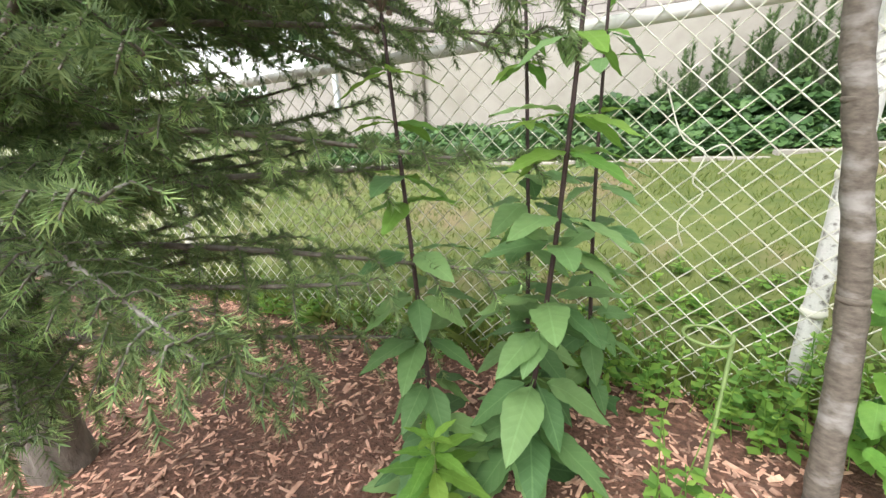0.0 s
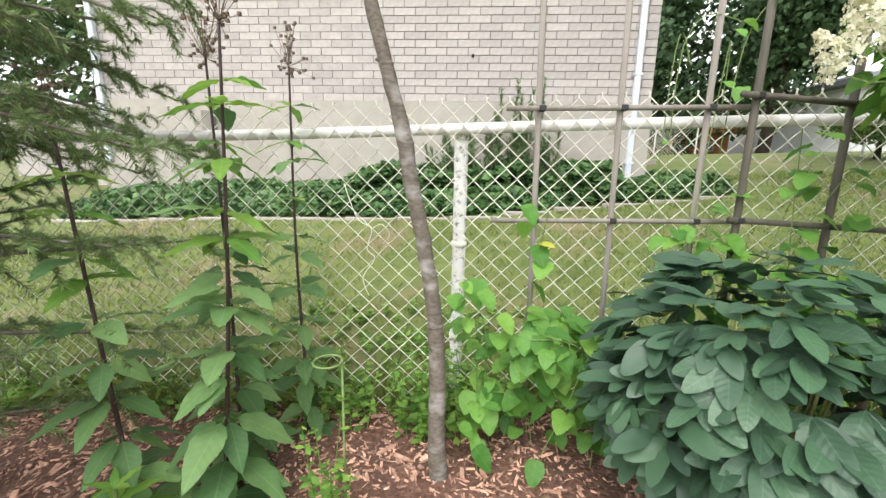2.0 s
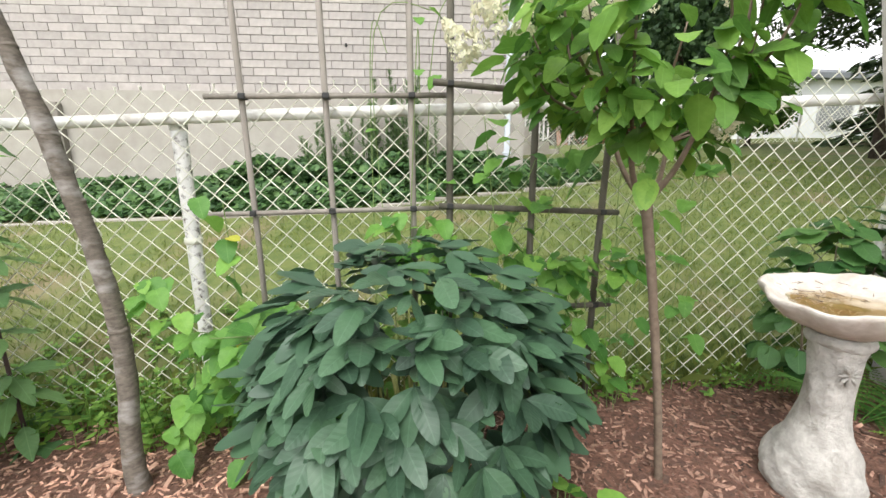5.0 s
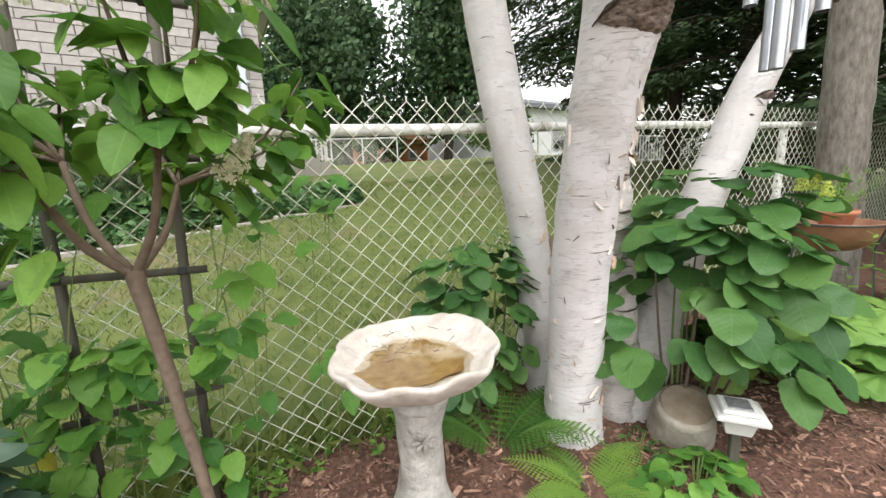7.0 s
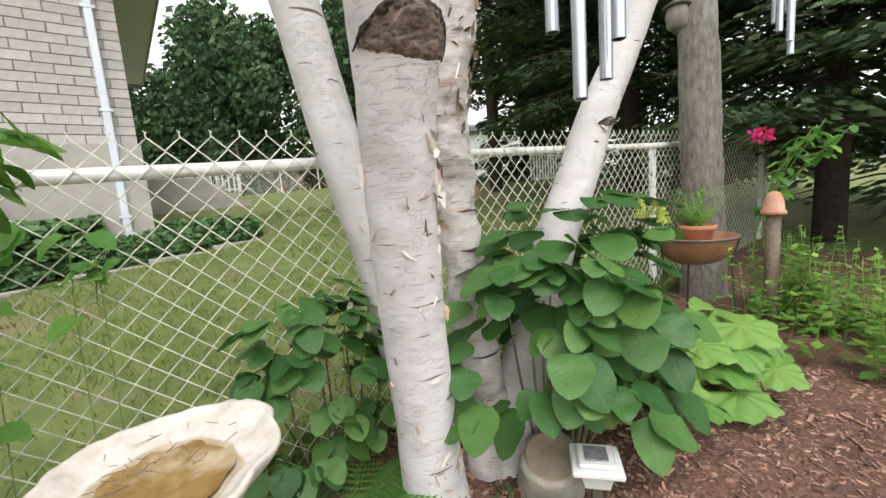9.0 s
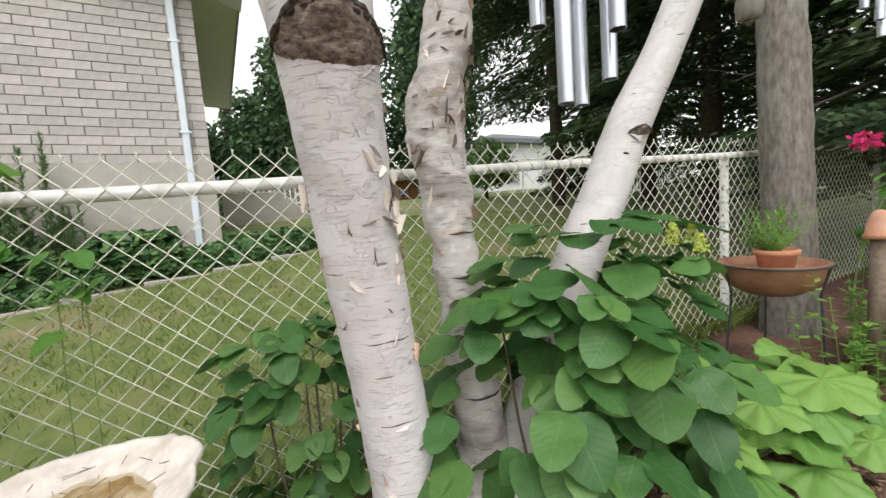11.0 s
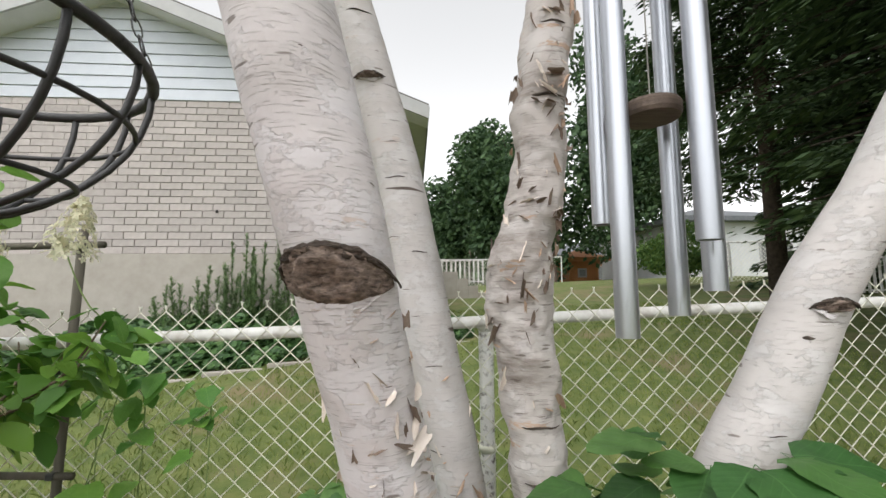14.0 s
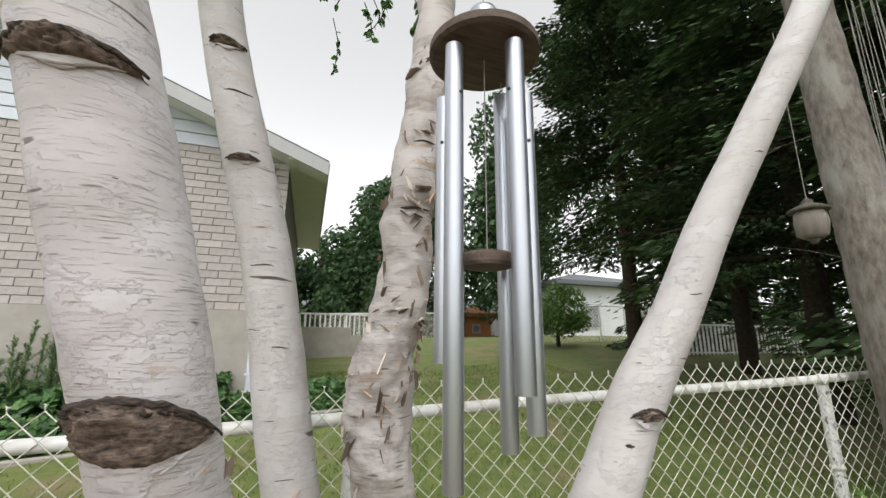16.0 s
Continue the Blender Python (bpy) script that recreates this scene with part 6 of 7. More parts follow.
# ---- plant support, bird bath, lamp, log ----
def plant_ring():
    t = thing("plant_support", (-0.30, -0.58, G(-0.3)), "thin green wire plant support with a hoop", "plant support")
    part("stake", Geo().tube([(-0.30, -0.58, -0.15), (-0.295, -0.58, 0.50)], 0.004, 6).mesh("stake", STEM_GREEN, True), t)
    hoop = [(-0.335 + 0.04 * math.cos(a), -0.58 + 0.04 * math.sin(a), 0.49) for a in (6.283 * k / 20 for k in range(21))]
    part("hoop", Geo().tube(hoop, 0.003, 6, False).mesh("hoop", STEM_GREEN, True), t)


def bird_bath():
    c = (2.045, -0.585, bed_height(2.045, -0.585) - 0.014)
    t = thing("bird_bath", c, "cast stone bird bath with a shell-shaped scalloped bowl", "bird bath")

    def rib(a, k):
        return 1 + 0.03 * math.sin(3 * a + 0.7 * k) + 0.025 * math.sin(7 * a + k) + 0.012 * noise.noise((3 * math.cos(a), 3 * math.sin(a), k * 0.9)), 0

    prof = [(0.105, 0), (0.116, 0.012), (0.122, 0.05), (0.118, 0.10), (0.100, 0.15), (0.078, 0.20), (0.062, 0.26), (0.056, 0.33), (0.057, 0.40), (0.062, 0.45), (0.070, 0.50)]
    part("pedestal", Geo().lathe(spline(prof, 34), 48, c, rib).mesh("pedestal", PEDESTAL, True), t)
    part("neck_ring", Geo().lathe([(0.06, 0), (0.074, 0.008), (0.077, 0.02), (0.073, 0.032), (0.06, 0.036)], 30, (c[0], c[1], c[2] + 0.475), rib).mesh("neck_ring", PEDESTAL, True), t)
    # petals in relief on the shaft
    for k in range(8):
        a = -1.7 + 0.785 * k
        base = Vector((c[0] - 0.0575 * math.sin(0.25), c[1] - 0.0575, c[2] + 0.41))
        d = Vector((math.cos(a), 0, math.sin(a))) * 0.034
        part("relief_petal", Geo().tube([base + d * 0.25, base + d * 0.65, base + d], [0.003, 0.0055, 0.002], 6).mesh("relief_petal", PEDESTAL, True), t)
    R = 0.197

    def shell(a, u):
        """u: 0 in the middle, 1 at the rim."""
        w = max(0.0, (u - 0.25) / 0.75) ** 1.5
        scallop = abs(math.sin(4.5 * a + 0.4))
        radius = 1 + w * (0.07 * scallop - 0.045 + 0.03 * math.sin(2 * a + 1) + 0.012 * noise.noise((2 * math.cos(a), 2 * math.sin(a), 4)))
        rise = w * (0.006 * math.sin(3 * a + 0.8) + 0.0045 * math.cos(9 * a + 0.8) + 0.010 * math.cos(a - 0.6)) - 0.005 * max(0, u - 0.3) * (1 - scallop) ** 3
        return radius, rise

    g = Geo()
    n = 108
    rows = [(0.35, 0.515, 0.3), (0.45, 0.528, 0.4), (0.62, 0.543, 0.6), (0.80, 0.568, 0.8), (0.93, 0.596, 0.92), (1.00, 0.615, 1.0), (1.015, 0.624, 1.0), (0.995, 0.630, 1.0), (0.96, 0.627, 0.97), (0.90, 0.617, 0.9), (0.82, 0.606, 0.82), (0.70, 0.596, 0.7), (0.55, 0.585, 0.5), (0.38, 0.580, 0.3), (0.20, 0.578, 0.1), (0.05, 0.5775, 0)]
    for q, z, u in rows:
        for s in range(n):
            a = 2 * math.pi * s / n
            k, dz = shell(a, u)
            bump = 0.002 * noise.noise((q * 9 * math.cos(a), q * 9 * math.sin(a), z * 20))
            g.v.append((c[0] + R * q * k * math.cos(a), c[1] + R * q * k * math.sin(a), c[2] + z + dz + bump))
    g.f = [(k * n + s, k * n + (s + 1) % n, (k + 1) * n + (s + 1) % n, (k + 1) * n + s) for k in range(len(rows) - 1) for s in range(n)]
    g.f += [tuple(reversed(range(n))), tuple((len(rows) - 1) * n + s for s in range(n))]
    part("bowl", g.mesh("bowl", STONE, True), t)
    g = Geo()
    for i in range(9):
        for s in range(60):
            a = 2 * math.pi * s / 60
            q = i / 8 * R * 0.70 * (1 + 0.07 * math.sin(2 * a + 0.5) + 0.05 * math.sin(5 * a) + 0.03 * math.sin(11 * a))
            g.v.append((c[0] - 0.012 + q * math.cos(a), c[1] + 0.008 + q * math.sin(a), c[2] + 0.5815 + 0.012 * (i / 8) ** 2 + 0.0015 * noise.noise((q * 40 * math.cos(a), q * 40 * math.sin(a), 1))))
    g.f = [((k + 1) * 60 + s, (k + 1) * 60 + (s + 1) % 60, k * 60 + (s + 1) % 60, k * 60 + s) for k in range(8) for s in range(60)]
    part("sediment", g.mesh("sediment", ALGAE, True), t, label="brown silt under shallow water")
    water = Geo()
    for i in range(7):
        for s in range(60):
            a = 2 * math.pi * s / 60
            q = i / 6 * R * 0.76
            water.v.append((c[0] + q * math.cos(a), c[1] + q * math.sin(a), c[2] + 0.5945))
    water.f = [((k + 1) * 60 + s, (k + 1) * 60 + (s + 1) % 60, k * 60 + (s + 1) % 60, k * 60 + s) for k in range(6) for s in range(60)]
    w = part("water", water.mesh("water", WATER, True), t, label="shallow clear water")
    w.visible_shadow = False
    r = random.Random(9)
    for k in range(34):
        a = r.uniform(0, 3.1)
        q = r.uniform(0.05, 0.15)
        p = Vector((c[0] + q * math.cos(a), c[1] + q * math.sin(a), c[2] + 0.5965 + 0.02 * (q / 0.15) ** 4))
        d = Vector((r.gauss(0, 1), r.gauss(0, 1), r.uniform(0.05, 0.25))).normalized() * r.uniform(0.015, 0.05)
        part("needle", Geo().tube([p, p + d], 0.0008, 4).mesh("needle", STEM_BROWN), t)


def path_lamp():
    x, y = 3.03, -0.85
    z = bed_height(x, y)
    t = thing("solar_path_lamp", (x, y, z), "small white solar lamp on a short stake in the mulch", "lamp")
    m = pose(x, y, 0, 0, 0, 38)
    part("stake", Geo().box(-0.014, -0.014, z - 0.08, 0.014, 0.014, z + 0.15, m, 0.003).mesh("stake", TRELLIS_DARK), t)
    g = Geo().add([(-0.034, -0.034, z + 0.15), (0.034, -0.034, z + 0.15), (0.034, 0.034, z + 0.15), (-0.034, 0.034, z + 0.15), (-0.046, -0.046, z + 0.205), (0.046, -0.046, z + 0.205), (0.046, 0.046, z + 0.205), (-0.046, 0.046, z + 0.205)],
                  [(3, 2, 1, 0), (4, 5, 6, 7), (0, 1, 5, 4), (1, 2, 6, 5), (2, 3, 7, 6), (3, 0, 4, 7)], m)
    part("lantern", g.mesh("lantern", LAMPWHITE), t)
    cap = part("cap", Geo().box(-0.07, -0.07, z + 0.205, 0.07, 0.07, z + 0.222, m, 0.004).mesh("cap", LAMPWHITE), t)
    part("cap_step", Geo().box(-0.052, -0.052, z + 0.222, 0.052, 0.052, z + 0.236, m, 0.005).mesh("cap_step", LAMPWHITE), cap)
    part("solar_panel", Geo().box(-0.032, -0.032, z + 0.236, 0.032, 0.032, z + 0.241, m, 0.001).mesh("solar_panel", LAMPGREY), cap)


def log_stump():
    x, y = 3.04, -0.67
    z = bed_height(x, y)
    t = thing("log_stump", (x, y, z), "short weathered log section tilted on the mulch", "log")
    d = Vector((-0.28, -0.25, 0.92)).normalized()
    a = Vector((x + 0.03, y + 0.02, z - 0.03))
    pts = [a + d * 0.19 * k / 8 for k in range(9)]
    part("bark", Geo().tube(pts, [0.105, 0.11, 0.108, 0.104, 0.102, 0.10, 0.099, 0.098, 0.094], 24, rough=0.14, freq=16).mesh("bark", STUMPBARK, True), t)
    part("cut_face", Geo().tube([pts[-1] + d * 0.001, pts[-1] + d * 0.006], [0.083, 0.078], 24).mesh("cut_face", STUMPCUT), t)


plant_ring()
bird_bath()
path_lamp()
log_stump()


# ---- pots at the end of the bed ----
def pot_on_stand():
    x, y = 4.80, -0.47
    z0 = G(x)
    t = thing("planter_bowl", (x, y, z0), "wide copper-brown planter bowl on a black wire stand", "planter")
    prof = [(0.06, 0.56), (0.12, 0.575), (0.18, 0.61), (0.215, 0.66), (0.228, 0.71), (0.235, 0.72), (0.235, 0.735), (0.222, 0.735), (0.21, 0.70), (0.1, 0.69)]
    part("bowl", Geo().lathe(prof, 36, (x, y, 0)).mesh("bowl", BRONZE, True), t)
    ring = [(x + 0.238 * math.cos(a), y + 0.238 * math.sin(a), 0.728) for a in (6.283 * k / 36 for k in range(37))]
    part("stand_ring", Geo().tube(ring, 0.006, 6, False).mesh("stand_ring", BLACKWIRE), t)
    for k in range(3):
        a = 2.1 * k + 0.5
        part("leg", Geo().tube([(x + 0.238 * math.cos(a), y + 0.238 * math.sin(a), 0.728), (x + 0.2 * math.cos(a), y + 0.2 * math.sin(a), 0.58), (x + 0.24 * math.cos(a), y + 0.24 * math.sin(a), z0 - 0.02)], 0.006, 6).mesh("leg", BLACKWIRE), t)
    p = thing("clay_pot", (x + 0.0, y - 0.02, 0.69), "orange clay pot standing in the planter bowl", "pot")
    part("pot", Geo().lathe([(0.07, 0.69), (0.085, 0.77), (0.098, 0.775), (0.098, 0.80), (0.085, 0.80), (0.08, 0.78)], 24, (x + 0.0, y - 0.02, 0)).mesh("pot", TERRA, True), p)
    r = random.Random(91)
    g = Geo()
    for k in range(60):
        a = r.uniform(0, 6.283)
        e = Vector((x + 0.20 * math.cos(a) * r.random(), y + 0.18 * math.sin(a) * r.random(), 0.80 + r.uniform(0.05, 0.24)))
        needle_branch(g, None, [(x, y, 0.76), tuple(e)], r, 160, 0.03, 0.003)
    q = part("feathery_plant", g.mesh("feathery_plant", WEED), p)
    # flowering plant with a bare post beside it
    t2 = thing("flowering_plant", (5.35, -0.62, G(5.3)), "arching green plant with pink flowers", "plant")
    lm = leaf_mesh("leaf", VINE, 0.5, 0.1, 0.3, "oval", 6, 0.08)
    g = Geo()
    for k in range(5):
        pts = spline([(5.35, -0.62, G(5.3)), (5.35 + 0.02 * k, -0.66, 0.8), (5.30 + 0.07 * k, -0.85 - 0.05 * k, 1.28 + 0.05 * (k % 3))], 12)
        g.tube(pts, 0.004, 5)
        for j in range(16):
            p0 = pts[r.randint(6, 11)]
            a = r.uniform(0, 6.283)
            part("leaf", lm, t2, leaf_pose(p0, (math.cos(a), math.sin(a), r.uniform(-0.7, 0.2)), (0, 0, 1), r.uniform(0.07, 0.11)))
    tagged(part("stem_cluster", g.mesh("stem_cluster", STEM_GREEN), t2), kind="stuff")
    g = Geo()
    leaf_cloud(g, r, (5.30, -0.66, 1.32), (0.09, 0.09, 0.06), 60, 0.025)
    tagged(part("blossom_cluster", g.mesh("blossom_cluster", PINK), t2, label="bright pink blossoms"), kind="stuff")
    t3 = thing("garden_post", (5.05, -0.80, G(5)), "brown wooden post with a clay pot upturned on top", "post")
    part("post", Geo().tube([(5.05, -0.80, G(5) - 0.1), (5.05, -0.80, 0.84)], 0.036, 12, rough=0.1, freq=20).mesh("post", STEM_BROWN, True), t3)
    part("upturned_pot", Geo().lathe([(0.062, 0.84), (0.062, 0.86), (0.054, 0.865), (0.045, 0.93), (0.03, 0.965), (0.01, 0.975)], 18, (5.05, -0.80, 0)).mesh("upturned_pot", TERRA, True), t3)
    t4 = thing("clay_pot", (6.5, -1.5, G(6.5)), "terracotta pot on the ground by the conifer", "pot")
    part("pot", Geo().lathe([(0.10, 0), (0.14, 0.2), (0.155, 0.205), (0.155, 0.25), (0.14, 0.25), (0.13, 0.22)], 24, (6.5, -1.5, G(6.5) + 0.45)).mesh("pot", TERRA, True), t4)
    part("plant_stand", Geo().lathe([(0.16, 0), (0.15, 0.02), (0.05, 0.04), (0.04, 0.40), (0.15, 0.43), (0.16, 0.45)], 20, (6.5, -1.5, G(6.5))).mesh("plant_stand", TRELLIS, True), t4)


pot_on_stand()


# ---- bed along the house ----
def bed_edge(x):
    """The bed widens towards the middle of the house."""
    return 2.95 + 0.30 * max(0.0, x - 0.2) ** 0.95 + 0.03 * math.sin(1.7 * x)


def ivy_bed():
    r = random.Random(95)
    g = Geo()
    for k in range(22000):
        x = r.uniform(-5.0, 3.4)
        e0 = bed_edge(x) + 0.08
        y = r.uniform(e0, 4.05) if x < 2.4 else r.uniform(e0, e0 + 0.9 * (3.5 - x) + 0.1)
        bump = 0.24 + 0.12 * noise.noise((x * 1.7, y * 1.7, 2)) + (0.30 if (-1.6 < x < 1.9 and y > 3.5) else 0) * (0.6 + 0.6 * noise.noise((x * 2.3, 0, 4)))
        z = G(x, y) + max(0.02, bump * r.uniform(0.35, 1.0) * min(1, (y - e0 + 0.1) * 3))
        n = Vector((r.gauss(0, 0.6), r.gauss(-0.4, 0.6), 1)).normalized()
        u = n.orthogonal().normalized()
        a = r.uniform(0, 6.283)
        d = u * math.cos(a) + n.cross(u) * math.sin(a)
        v = n.cross(d)
        s = r.uniform(0.03, 0.065)
        n0 = len(g.v)
        p = Vector((x, y, z))
        g.v += [tuple(p - d * s), tuple(p - d * s * 0.3 + v * s * 0.8), tuple(p + d * s - n * s * 0.2), tuple(p - d * s * 0.3 - v * s * 0.8)]
        g.f.append((n0, n0 + 1, n0 + 2, n0 + 3))
    solo("ivy_groundcover", g.mesh("ivy_groundcover", IVY), "dark green ivy filling the bed along the house wall", "groundcover", kind="stuff")
    e = thing("bed_edging", (-1, 3.0, G(-1, 3.0)), "pale concrete edging along the lawn", "edging", kind="structure")
    for k in range(14):
        x = -5.0 + 0.6 * k
        y = bed_edge(x + 0.3)
        m = pose(x + 0.3, y, G(x + 0.3, y), 0, 0, math.degrees(math.atan2(bed_edge(x + 0.6) - bed_edge(x), 0.6)))
        b = Geo().box(-0.29, -0.04, -0.06, 0.29, 0.04, 0.02, m, c=0.008)
        part("edging_block", b.mesh("edging_block", CONCRETE), e)
    w = thing("tall_weeds", (0.2, 3.8, G(0.2, 3.8)), "feathery upright weeds against the foundation", "plants")
    g = Geo()
    for k in range(44):
        x, y = r.uniform(-0.45, 1.15), r.uniform(3.65, 3.95)
        h = r.uniform(0.7, 1.5) if 0 < x < 0.9 else r.uniform(0.5, 1.0)
        z = G(x, y)
        e2 = (x + r.gauss(0, 0.05), y + r.gauss(0, 0.04), z + h)
        g.tube([(x, y, z), e2], 0.004, 4)
        needle_branch(g, None, [(x + (e2[0] - x) * 0.2, y, z + h * 0.2), e2], r, 300, 0.065, 0.006)
        for j in range(9):
            f = 0.2 + 0.75 * j / 9
            a = 2.4 * j + k
            q0 = (x + (e2[0] - x) * f, y + (e2[1] - y) * f, z + h * f)
            q1 = (q0[0] + 0.17 * (1.1 - f) * math.cos(a), q0[1] + 0.17 * (1.1 - f) * math.sin(a), q0[2] + 0.10)
            needle_branch(g, None, [q0, q1], r, 260, 0.04, 0.005)
    tagged(part("stalks", g.mesh("stalks", TALLWEED), w), kind="stuff")


def box_house(name, x0, x1, y0, y1, z0, zt, rise, wallmat, roofmat, label, windows=()):
    h = thing(name, ((x0 + x1) / 2, (y0 + y1) / 2, z0), label, "house")
    part("wall", Geo().box(x0, y0, z0 - 1, x1, y1, zt).mesh("wall", wallmat), h)
    xm, ym = (x0 + x1) / 2, (y0 + y1) / 2
    o = 0.5
    q = min(x1 - x0, y1 - y0) / 2.2
    g = Geo().add([(x0 - o, y0 - o, zt), (x1 + o, y0 - o, zt), (x1 + o, y1 + o, zt), (x0 - o, y1 + o, zt), (x0 - o, y0 - o, zt + 0.2), (x1 + o, y0 - o, zt + 0.2), (x1 + o, y1 + o, zt + 0.2), (x0 - o, y1 + o, zt + 0.2), (x0 + q, ym, zt + rise), (x1 - q, ym, zt + rise)],
                  [(3, 2, 1, 0), (0, 1, 5, 4), (1, 2, 6, 5), (2, 3, 7, 6), (3, 0, 4, 7), (4, 5, 9, 8), (5, 6, 9), (6, 7, 8, 9), (7, 4, 8)])
    part("roof", g.mesh("roof", roofmat), h)
    for wx, wz, ww, wh in windows:
        w = part("window", Geo().box(wx, y0 - 0.05, wz, wx + ww, y0 + 0.05, wz + wh).mesh("window", FASCIA), h)
        part("pane", Geo().box(wx + 0.08, y0 - 0.07, wz + 0.08, wx + ww - 0.08, y0 - 0.04, wz + wh - 0.08).mesh("pane", LAMPGREY), w)
    return h


def far_fence(x0, x1, y, h, posts, label, mat=None, dens=0.14):
    f = thing("far_fence", (x0, y, G(x0, y)), label, "fence")
    z = lambda x: G(x, y)
    part("top_rail", Geo().tube([(x0, y, z(x0) + h), ((x0 + x1) / 2, y, z((x0 + x1) / 2) + h), (x1, y, z(x1) + h)], 0.025, 8).mesh("top_rail", WHITEPAINT), f)
    for k in range(posts):
        x = x0 + (x1 - x0) * k / (posts - 1)
        part("post", Geo().tube([(x, y, z(x) - 0.1), (x, y, z(x) + h)], 0.03, 8).mesh("post", WHITEPAINT), f)
    g = Geo()
    n = int((x1 - x0) / dens)
    for k in range(n):
        x = x0 + k * dens
        for s in (1, -1):
            xe = x + s * h
            if x0 <= xe <= x1:
                g.tube([(x, y, z(x)), (xe, y, z(xe) + h)], 0.006, 3, False)
    tagged(part("mesh", g.mesh("mesh", WIRE), f), kind="stuff")


def picket_rail(x0, x1, y, z, h, label, name="deck_railing"):
    f = thing(name, (x0, y, z), label, "railing")
    for zz in (0.08, h):
        part("rail", Geo().box(x0, y - 0.03, z + zz - 0.04, x1, y + 0.03, z + zz).mesh("rail", WHITEPAINT), f)
    m = Geo().box(-0.02, -0.015, 0, 0.02, 0.015, h - 0.04).mesh("baluster", WHITEPAINT)
    n = int((x1 - x0) / 0.13)
    for k in range(n + 1):
        part("baluster", m, f, pose(x0 + (x1 - x0) * k / n, y, z))



def side_yard():
    """Pale brick porch corner and a dark railing beyond the end of the house."""
    zz = G(-6, 6) - 0.3
    p = thing("porch", (-6.0, 6.2, zz), "pale brick porch wall with a square pillar", "porch")
    part("pillar", Geo().box(-5.9, 5.85, zz, -5.2, 6.4, 1.5, c=0.01).mesh("pillar", BRICK_FAR), p)
    part("pillar_cap", Geo().box(-5.97, 5.78, 1.5, -5.13, 6.47, 1.6, c=0.015).mesh("pillar_cap", CONCRETE), p)
    part("low_wall", Geo().box(-7.3, 5.95, zz, -5.9, 6.15, 0.75, c=0.01).mesh("low_wall", BRICK_FAR), p)
    part("side_wall", Geo().box(-12.0, 8.5, zz, -5.2, 8.7, 2.4).mesh("side_wall", BRICK_FAR), p)
    h = thing("clipped_hedge", (-8.1, 6.3, zz), "low clipped lime-green hedge behind the railing", "hedge")
    g = Geo()
    r = random.Random(240)
    for k in range(1800):
        q = Vector((r.uniform(-8.8, -7.4), r.uniform(6.05, 6.45), r.uniform(zz, 0.63)))
        n = Vector((r.gauss(0, 1), r.gauss(0, 1), r.gauss(0, 1))).normalized()
        u = n.orthogonal().normalized() * r.uniform(0.02, 0.045)
        v = n.cross(u)
        n0 = len(g.v)
        g.v += [tuple(q - u), tuple(q + v * 0.6), tuple(q + u), tuple(q - v * 0.6)]
        g.f.append((n0, n0 + 1, n0 + 2, n0 + 3))
    tagged(part("foliage", g.mesh("foliage", VINE), h), kind="stuff")
    f = thing("iron_railing", (-8.5, 5.95, zz), "dark iron railing before the hedge", "railing")
    for z in (zz + 0.1, 0.40):
        part("rail", Geo().box(-9.4, 5.92, z - 0.02, -7.5, 5.96, z + 0.02, c=0.004).mesh("rail", BLACKWIRE), f)
    m = Geo().box(-0.014, -0.014, zz, 0.014, 0.014, 0.39).mesh("baluster", BLACKWIRE)
    for k in range(20):
        part("baluster", m, f, pose(-9.4 + 0.1 * k, 5.94, 0))


ivy_bed()
side_yard()
SHED = plain("cedar_shed_paint", (0.42, 0.17, 0.06), (0.5, 0.22, 0.09), 6, 0.8, world_space=True)
PALEWALL = plain("white_stucco", (0.72, 0.73, 0.74), (0.64, 0.65, 0.66), 3, 0.85, world_space=True)
GREYROOF = plain("grey_shingles", (0.12, 0.13, 0.14), (0.17, 0.18, 0.19), 8, 0.95, world_space=True)
REDBRICK = plain("red_brick_far", (0.36, 0.17, 0.11), (0.44, 0.23, 0.16), 9, 0.9, world_space=True)

far_tree("deciduous_tree", (7.9, 19.5, G(7.9, 19.5)), 8.2, 2.9, 0.17, CROWN, "tall dense dark green tree beyond the lawn", 20000, 0.25, 0.08, 201, 22)
far_tree("deciduous_tree", (12.6, 17.5, G(12.6, 17.5)), 11.5, 2.7, 0.17, CROWN, "tall slim dark green tree beside the white house", 16000, 0.25, 0.1, 202, 20)
far_tree("deciduous_tree", (4.4, 25.0, G(4.4, 25)), 6.6, 2.4, 0.20, CROWN, "rounded dark tree beyond the house", 10000, 0.25, 0.05, 203, 16)
far_tree("deciduous_tree", (2.0, 27.0, G(2.0, 27)), 5.6, 2.4, 0.20, CROWN, "lower dark tree beyond the house", 10000, 0.25, 0.05, 204, 16)
far_tree("deciduous_tree", (-9.5, 9.0, G(-9.5, 9)), 7.5, 3.0, 0.16, CROWN, "dark green tree beside the neighbour's house", 6000, 0.25, 0.1, 205, 16)
far_tree("deciduous_tree", (17.5, 27.0, G(17.5, 27)), 9.5, 3.2, 0.2, CROWN, "dark tree behind the white house", 5000, 0.25, 0.05, 206, 16)
far_conifer((9.0, 5.2, G(9.0, 5.2)), 12.0, 2.9, "tall dark cedar over the fence corner", 211, 95000, 0.22, fine=0.6)
far_conifer((9.0, 2.0, G(9.0, 2.0)), 12.0, 3.0, "tall dark cedar beyond the fence", 212, 85000, 0.16, fine=0.6)
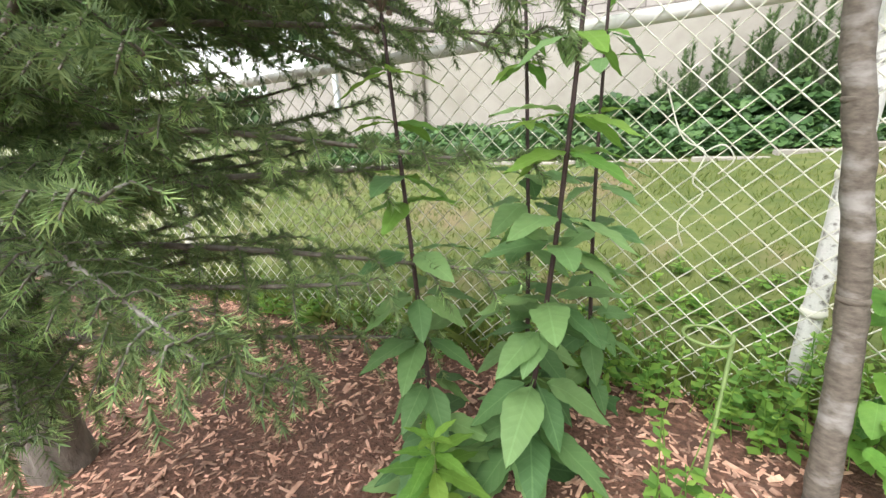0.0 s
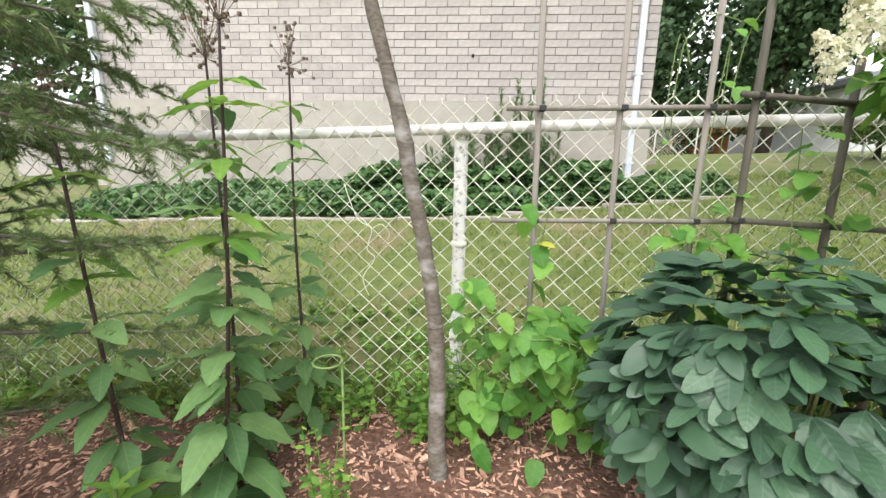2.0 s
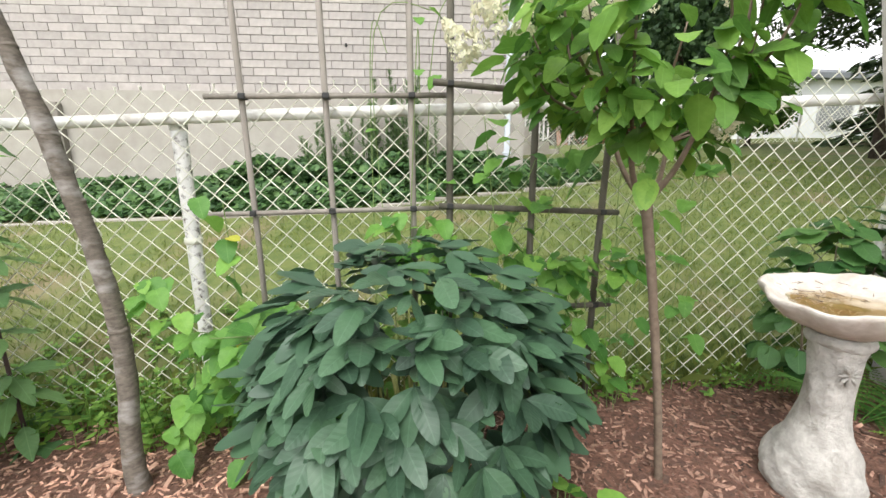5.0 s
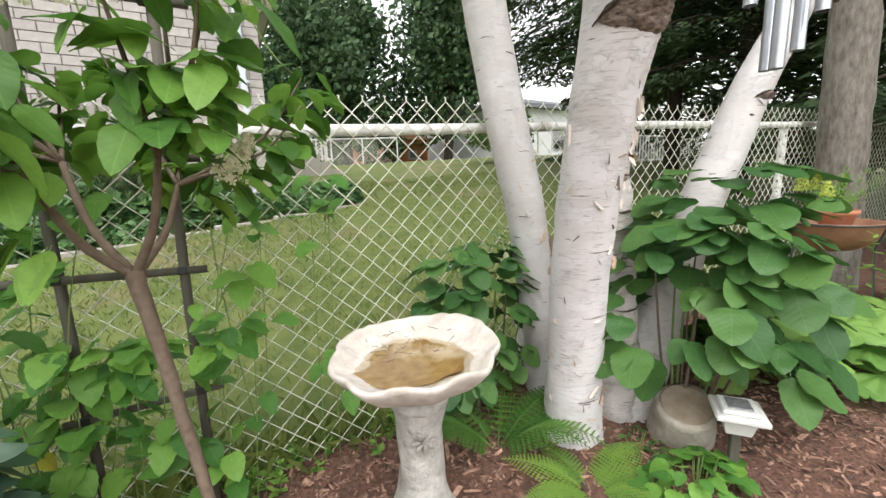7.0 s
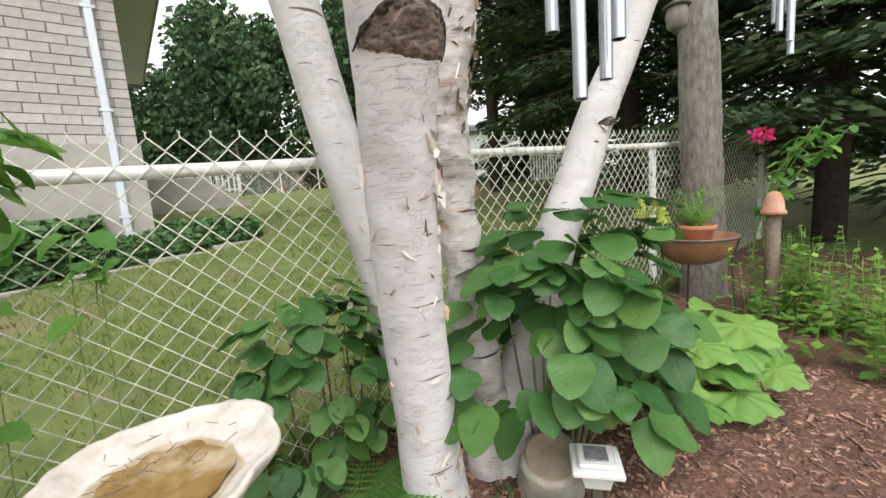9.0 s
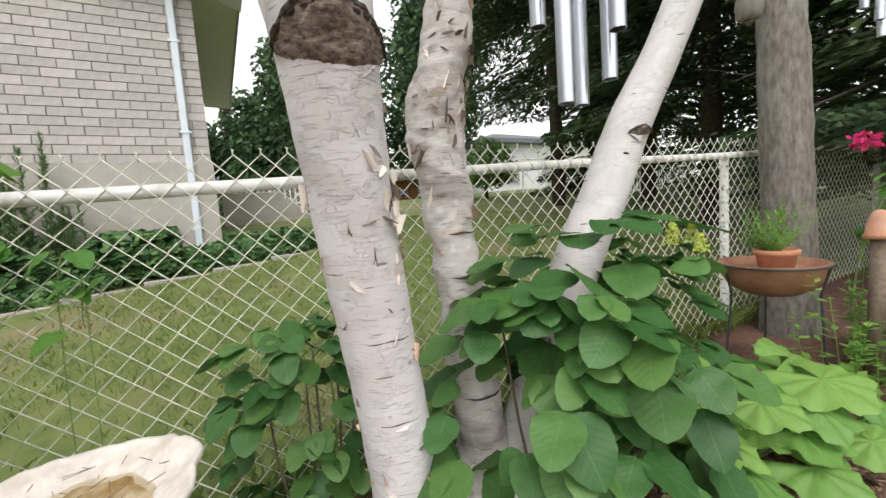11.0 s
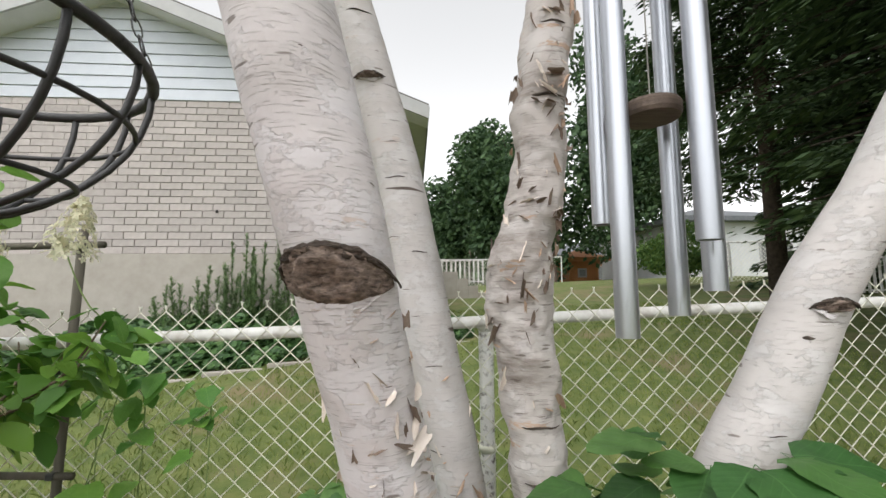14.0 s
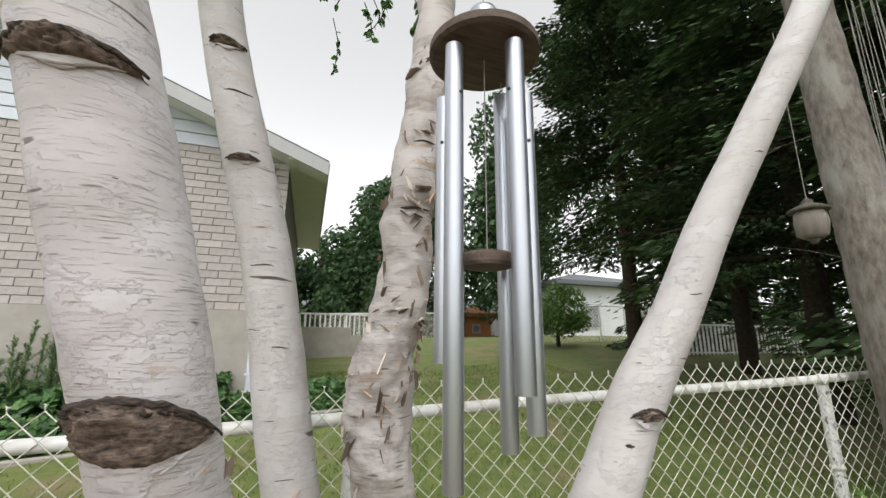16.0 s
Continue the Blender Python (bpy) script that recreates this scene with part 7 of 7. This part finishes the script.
bare_branches(far_conifer((8.3, -0.6, G(8.3)), 11.0, 2.7, "tall dark cedar at the end of the bed", 213, 85000, 0.11, fine=0.6), 8.3, -0.6, 310)
far_conifer((8.6, -3.4, G(8.6)), 11.0, 2.7, "dark cedar behind the pots", 214, 18000, 0.12)
far_conifer((13.5, 3.0, G(13.5, 3.0)), 10.0, 3.2, "dark conifer in the next garden", 215, 12000, 0.05)
far_conifer((12.5, -2.0, G(12.5)), 10.0, 3.4, "dark conifer behind the garden", 216, 12000, 0.03)
far_conifer((10.4, 4.0, G(10.4, 4.0)), 9.0, 1.9, "dark cedar close behind the others", 231, 16000, 0.2)
far_conifer((12.7, 7.4, G(12.7, 7.4)), 7.5, 1.9, "bushy dark conifer behind the white railing", 232, 14000, 0.02)
far_conifer((16.0, 7.6, G(16, 7.6)), 8.5, 2.4, "bushy dark conifer behind the white railing", 233, 14000, 0.02)
far_conifer((6.2, 17.0, G(6.2, 17)), 2.2, 0.45, "small clipped cedar by the far fence", 217, 1500, 0.02)
far_conifer((5.2, 17.2, G(5.2, 17.2)), 1.7, 0.4, "small clipped cedar by the far fence", 218, 1500, 0.02)
b = thing("rounded_shrub", (10.0, 9.4, G(10, 9.4)), "rounded bright green shrub on the far lawn", "shrub")
gg = Geo()
leaf_cloud(gg, random.Random(220), (10.0, 9.4, G(10, 9.4) + 0.85), (1.25, 1.1, 1.1), 6000, 0.06, 0.3, 14)
tagged(part("crown", gg.mesh("crown", CROWN_LIGHT), b), kind="stuff")
part("stem", Geo().tube([(10.0, 9.4, G(10, 9.4) - 0.1), (10.0, 9.4, G(10, 9.4) + 0.7)], [0.08, 0.03], 8).mesh("stem", DARKBARK), b)
box_house("far_house", 14.3, 22.0, 15.5, 23.0, 1.2, 4.3, 1.3, PALEWALL, GREYROOF, "white house with a grey hipped roof", ((15.3, 2.2, 1.2, 1.2), (18.0, 2.2, 1.6, 1.2)))
box_house("garden_shed", 11.2, 12.9, 20.5, 22.5, 1.4, 2.9, 0.7, SHED, SHED, "orange-stained wooden garden shed", ((11.7, 2.0, 0.5, 0.5),))
box_house("far_house", 15.0, 30.0, 34.0, 42.0, 1.4, 4.2, 1.8, REDBRICK, GREYROOF, "low brick house beyond the gardens", ((18.0, 2.2, 1.8, 1.2), (23.0, 2.2, 1.8, 1.2)))
box_house("far_house", -6.0, 6.0, 36.0, 44.0, 1.4, 4.2, 1.8, REDBRICK, GREYROOF, "brick bungalow far behind the lawn", ((-3.0, 2.2, 1.8, 1.2),))
far_fence(2.6, 9.3, 16.5, 1.15, 5, "white chain-link fence across the far lawn")
far_fence(10.6, 20.0, 10.5, 1.25, 6, "chain-link fence on the next boundary")
picket_rail(11.5, 15.5, 6.2, 1.25, 0.75, "white picket railing behind the cedars")
st = thing("concrete_steps", (2.9, 9.2, G(2.9, 9.2)), "concrete steps at the back corner of the house", "steps")
for k in range(4):
    part("step", Geo().box(2.45 + 0.26 * k, 8.9, G(2.9, 9) - 0.1, 3.75 - 0.0 * k, 10.1, G(2.9, 9) + 0.72 - 0.18 * k, c=0.01).mesh("step", CONCRETE), st) if k == 0 else part("step", Geo().box(3.75 + 0.26 * (k - 1), 8.9, G(2.9, 9) - 0.1, 3.75 + 0.26 * k, 10.1, G(2.9, 9) + 0.72 - 0.18 * k, c=0.01).mesh("step", CONCRETE), st)
picket_rail(2.5, 4.6, 10.1, G(3, 10) + 0.35, 0.7, "white railing by the back steps")


def tree_line():
    """Woods that close the view all round, far off."""
    r = random.Random(230)
    g = Geo()
    for k in range(70):
        a = 6.283 * k / 70
        d = r.uniform(60, 80)
        x, y = d * math.sin(a), d * math.cos(a)
        if -0.35 < a < 0.12 or a > 5.9:
            d *= 1.2
        leaf_cloud(g, r, (x, y, 3.5), (6.5, 6.5, 4.5 + 2 * r.random()), 420, 0.75, 0.3, 9)
    solo("far_woods", g.mesh("far_woods", CROWN), "dark line of trees far behind the gardens", "trees", kind="stuff")


tree_line()

# ---- many small pieces ----
chips()
grass()
brick_wall(HOUSE_WALL)
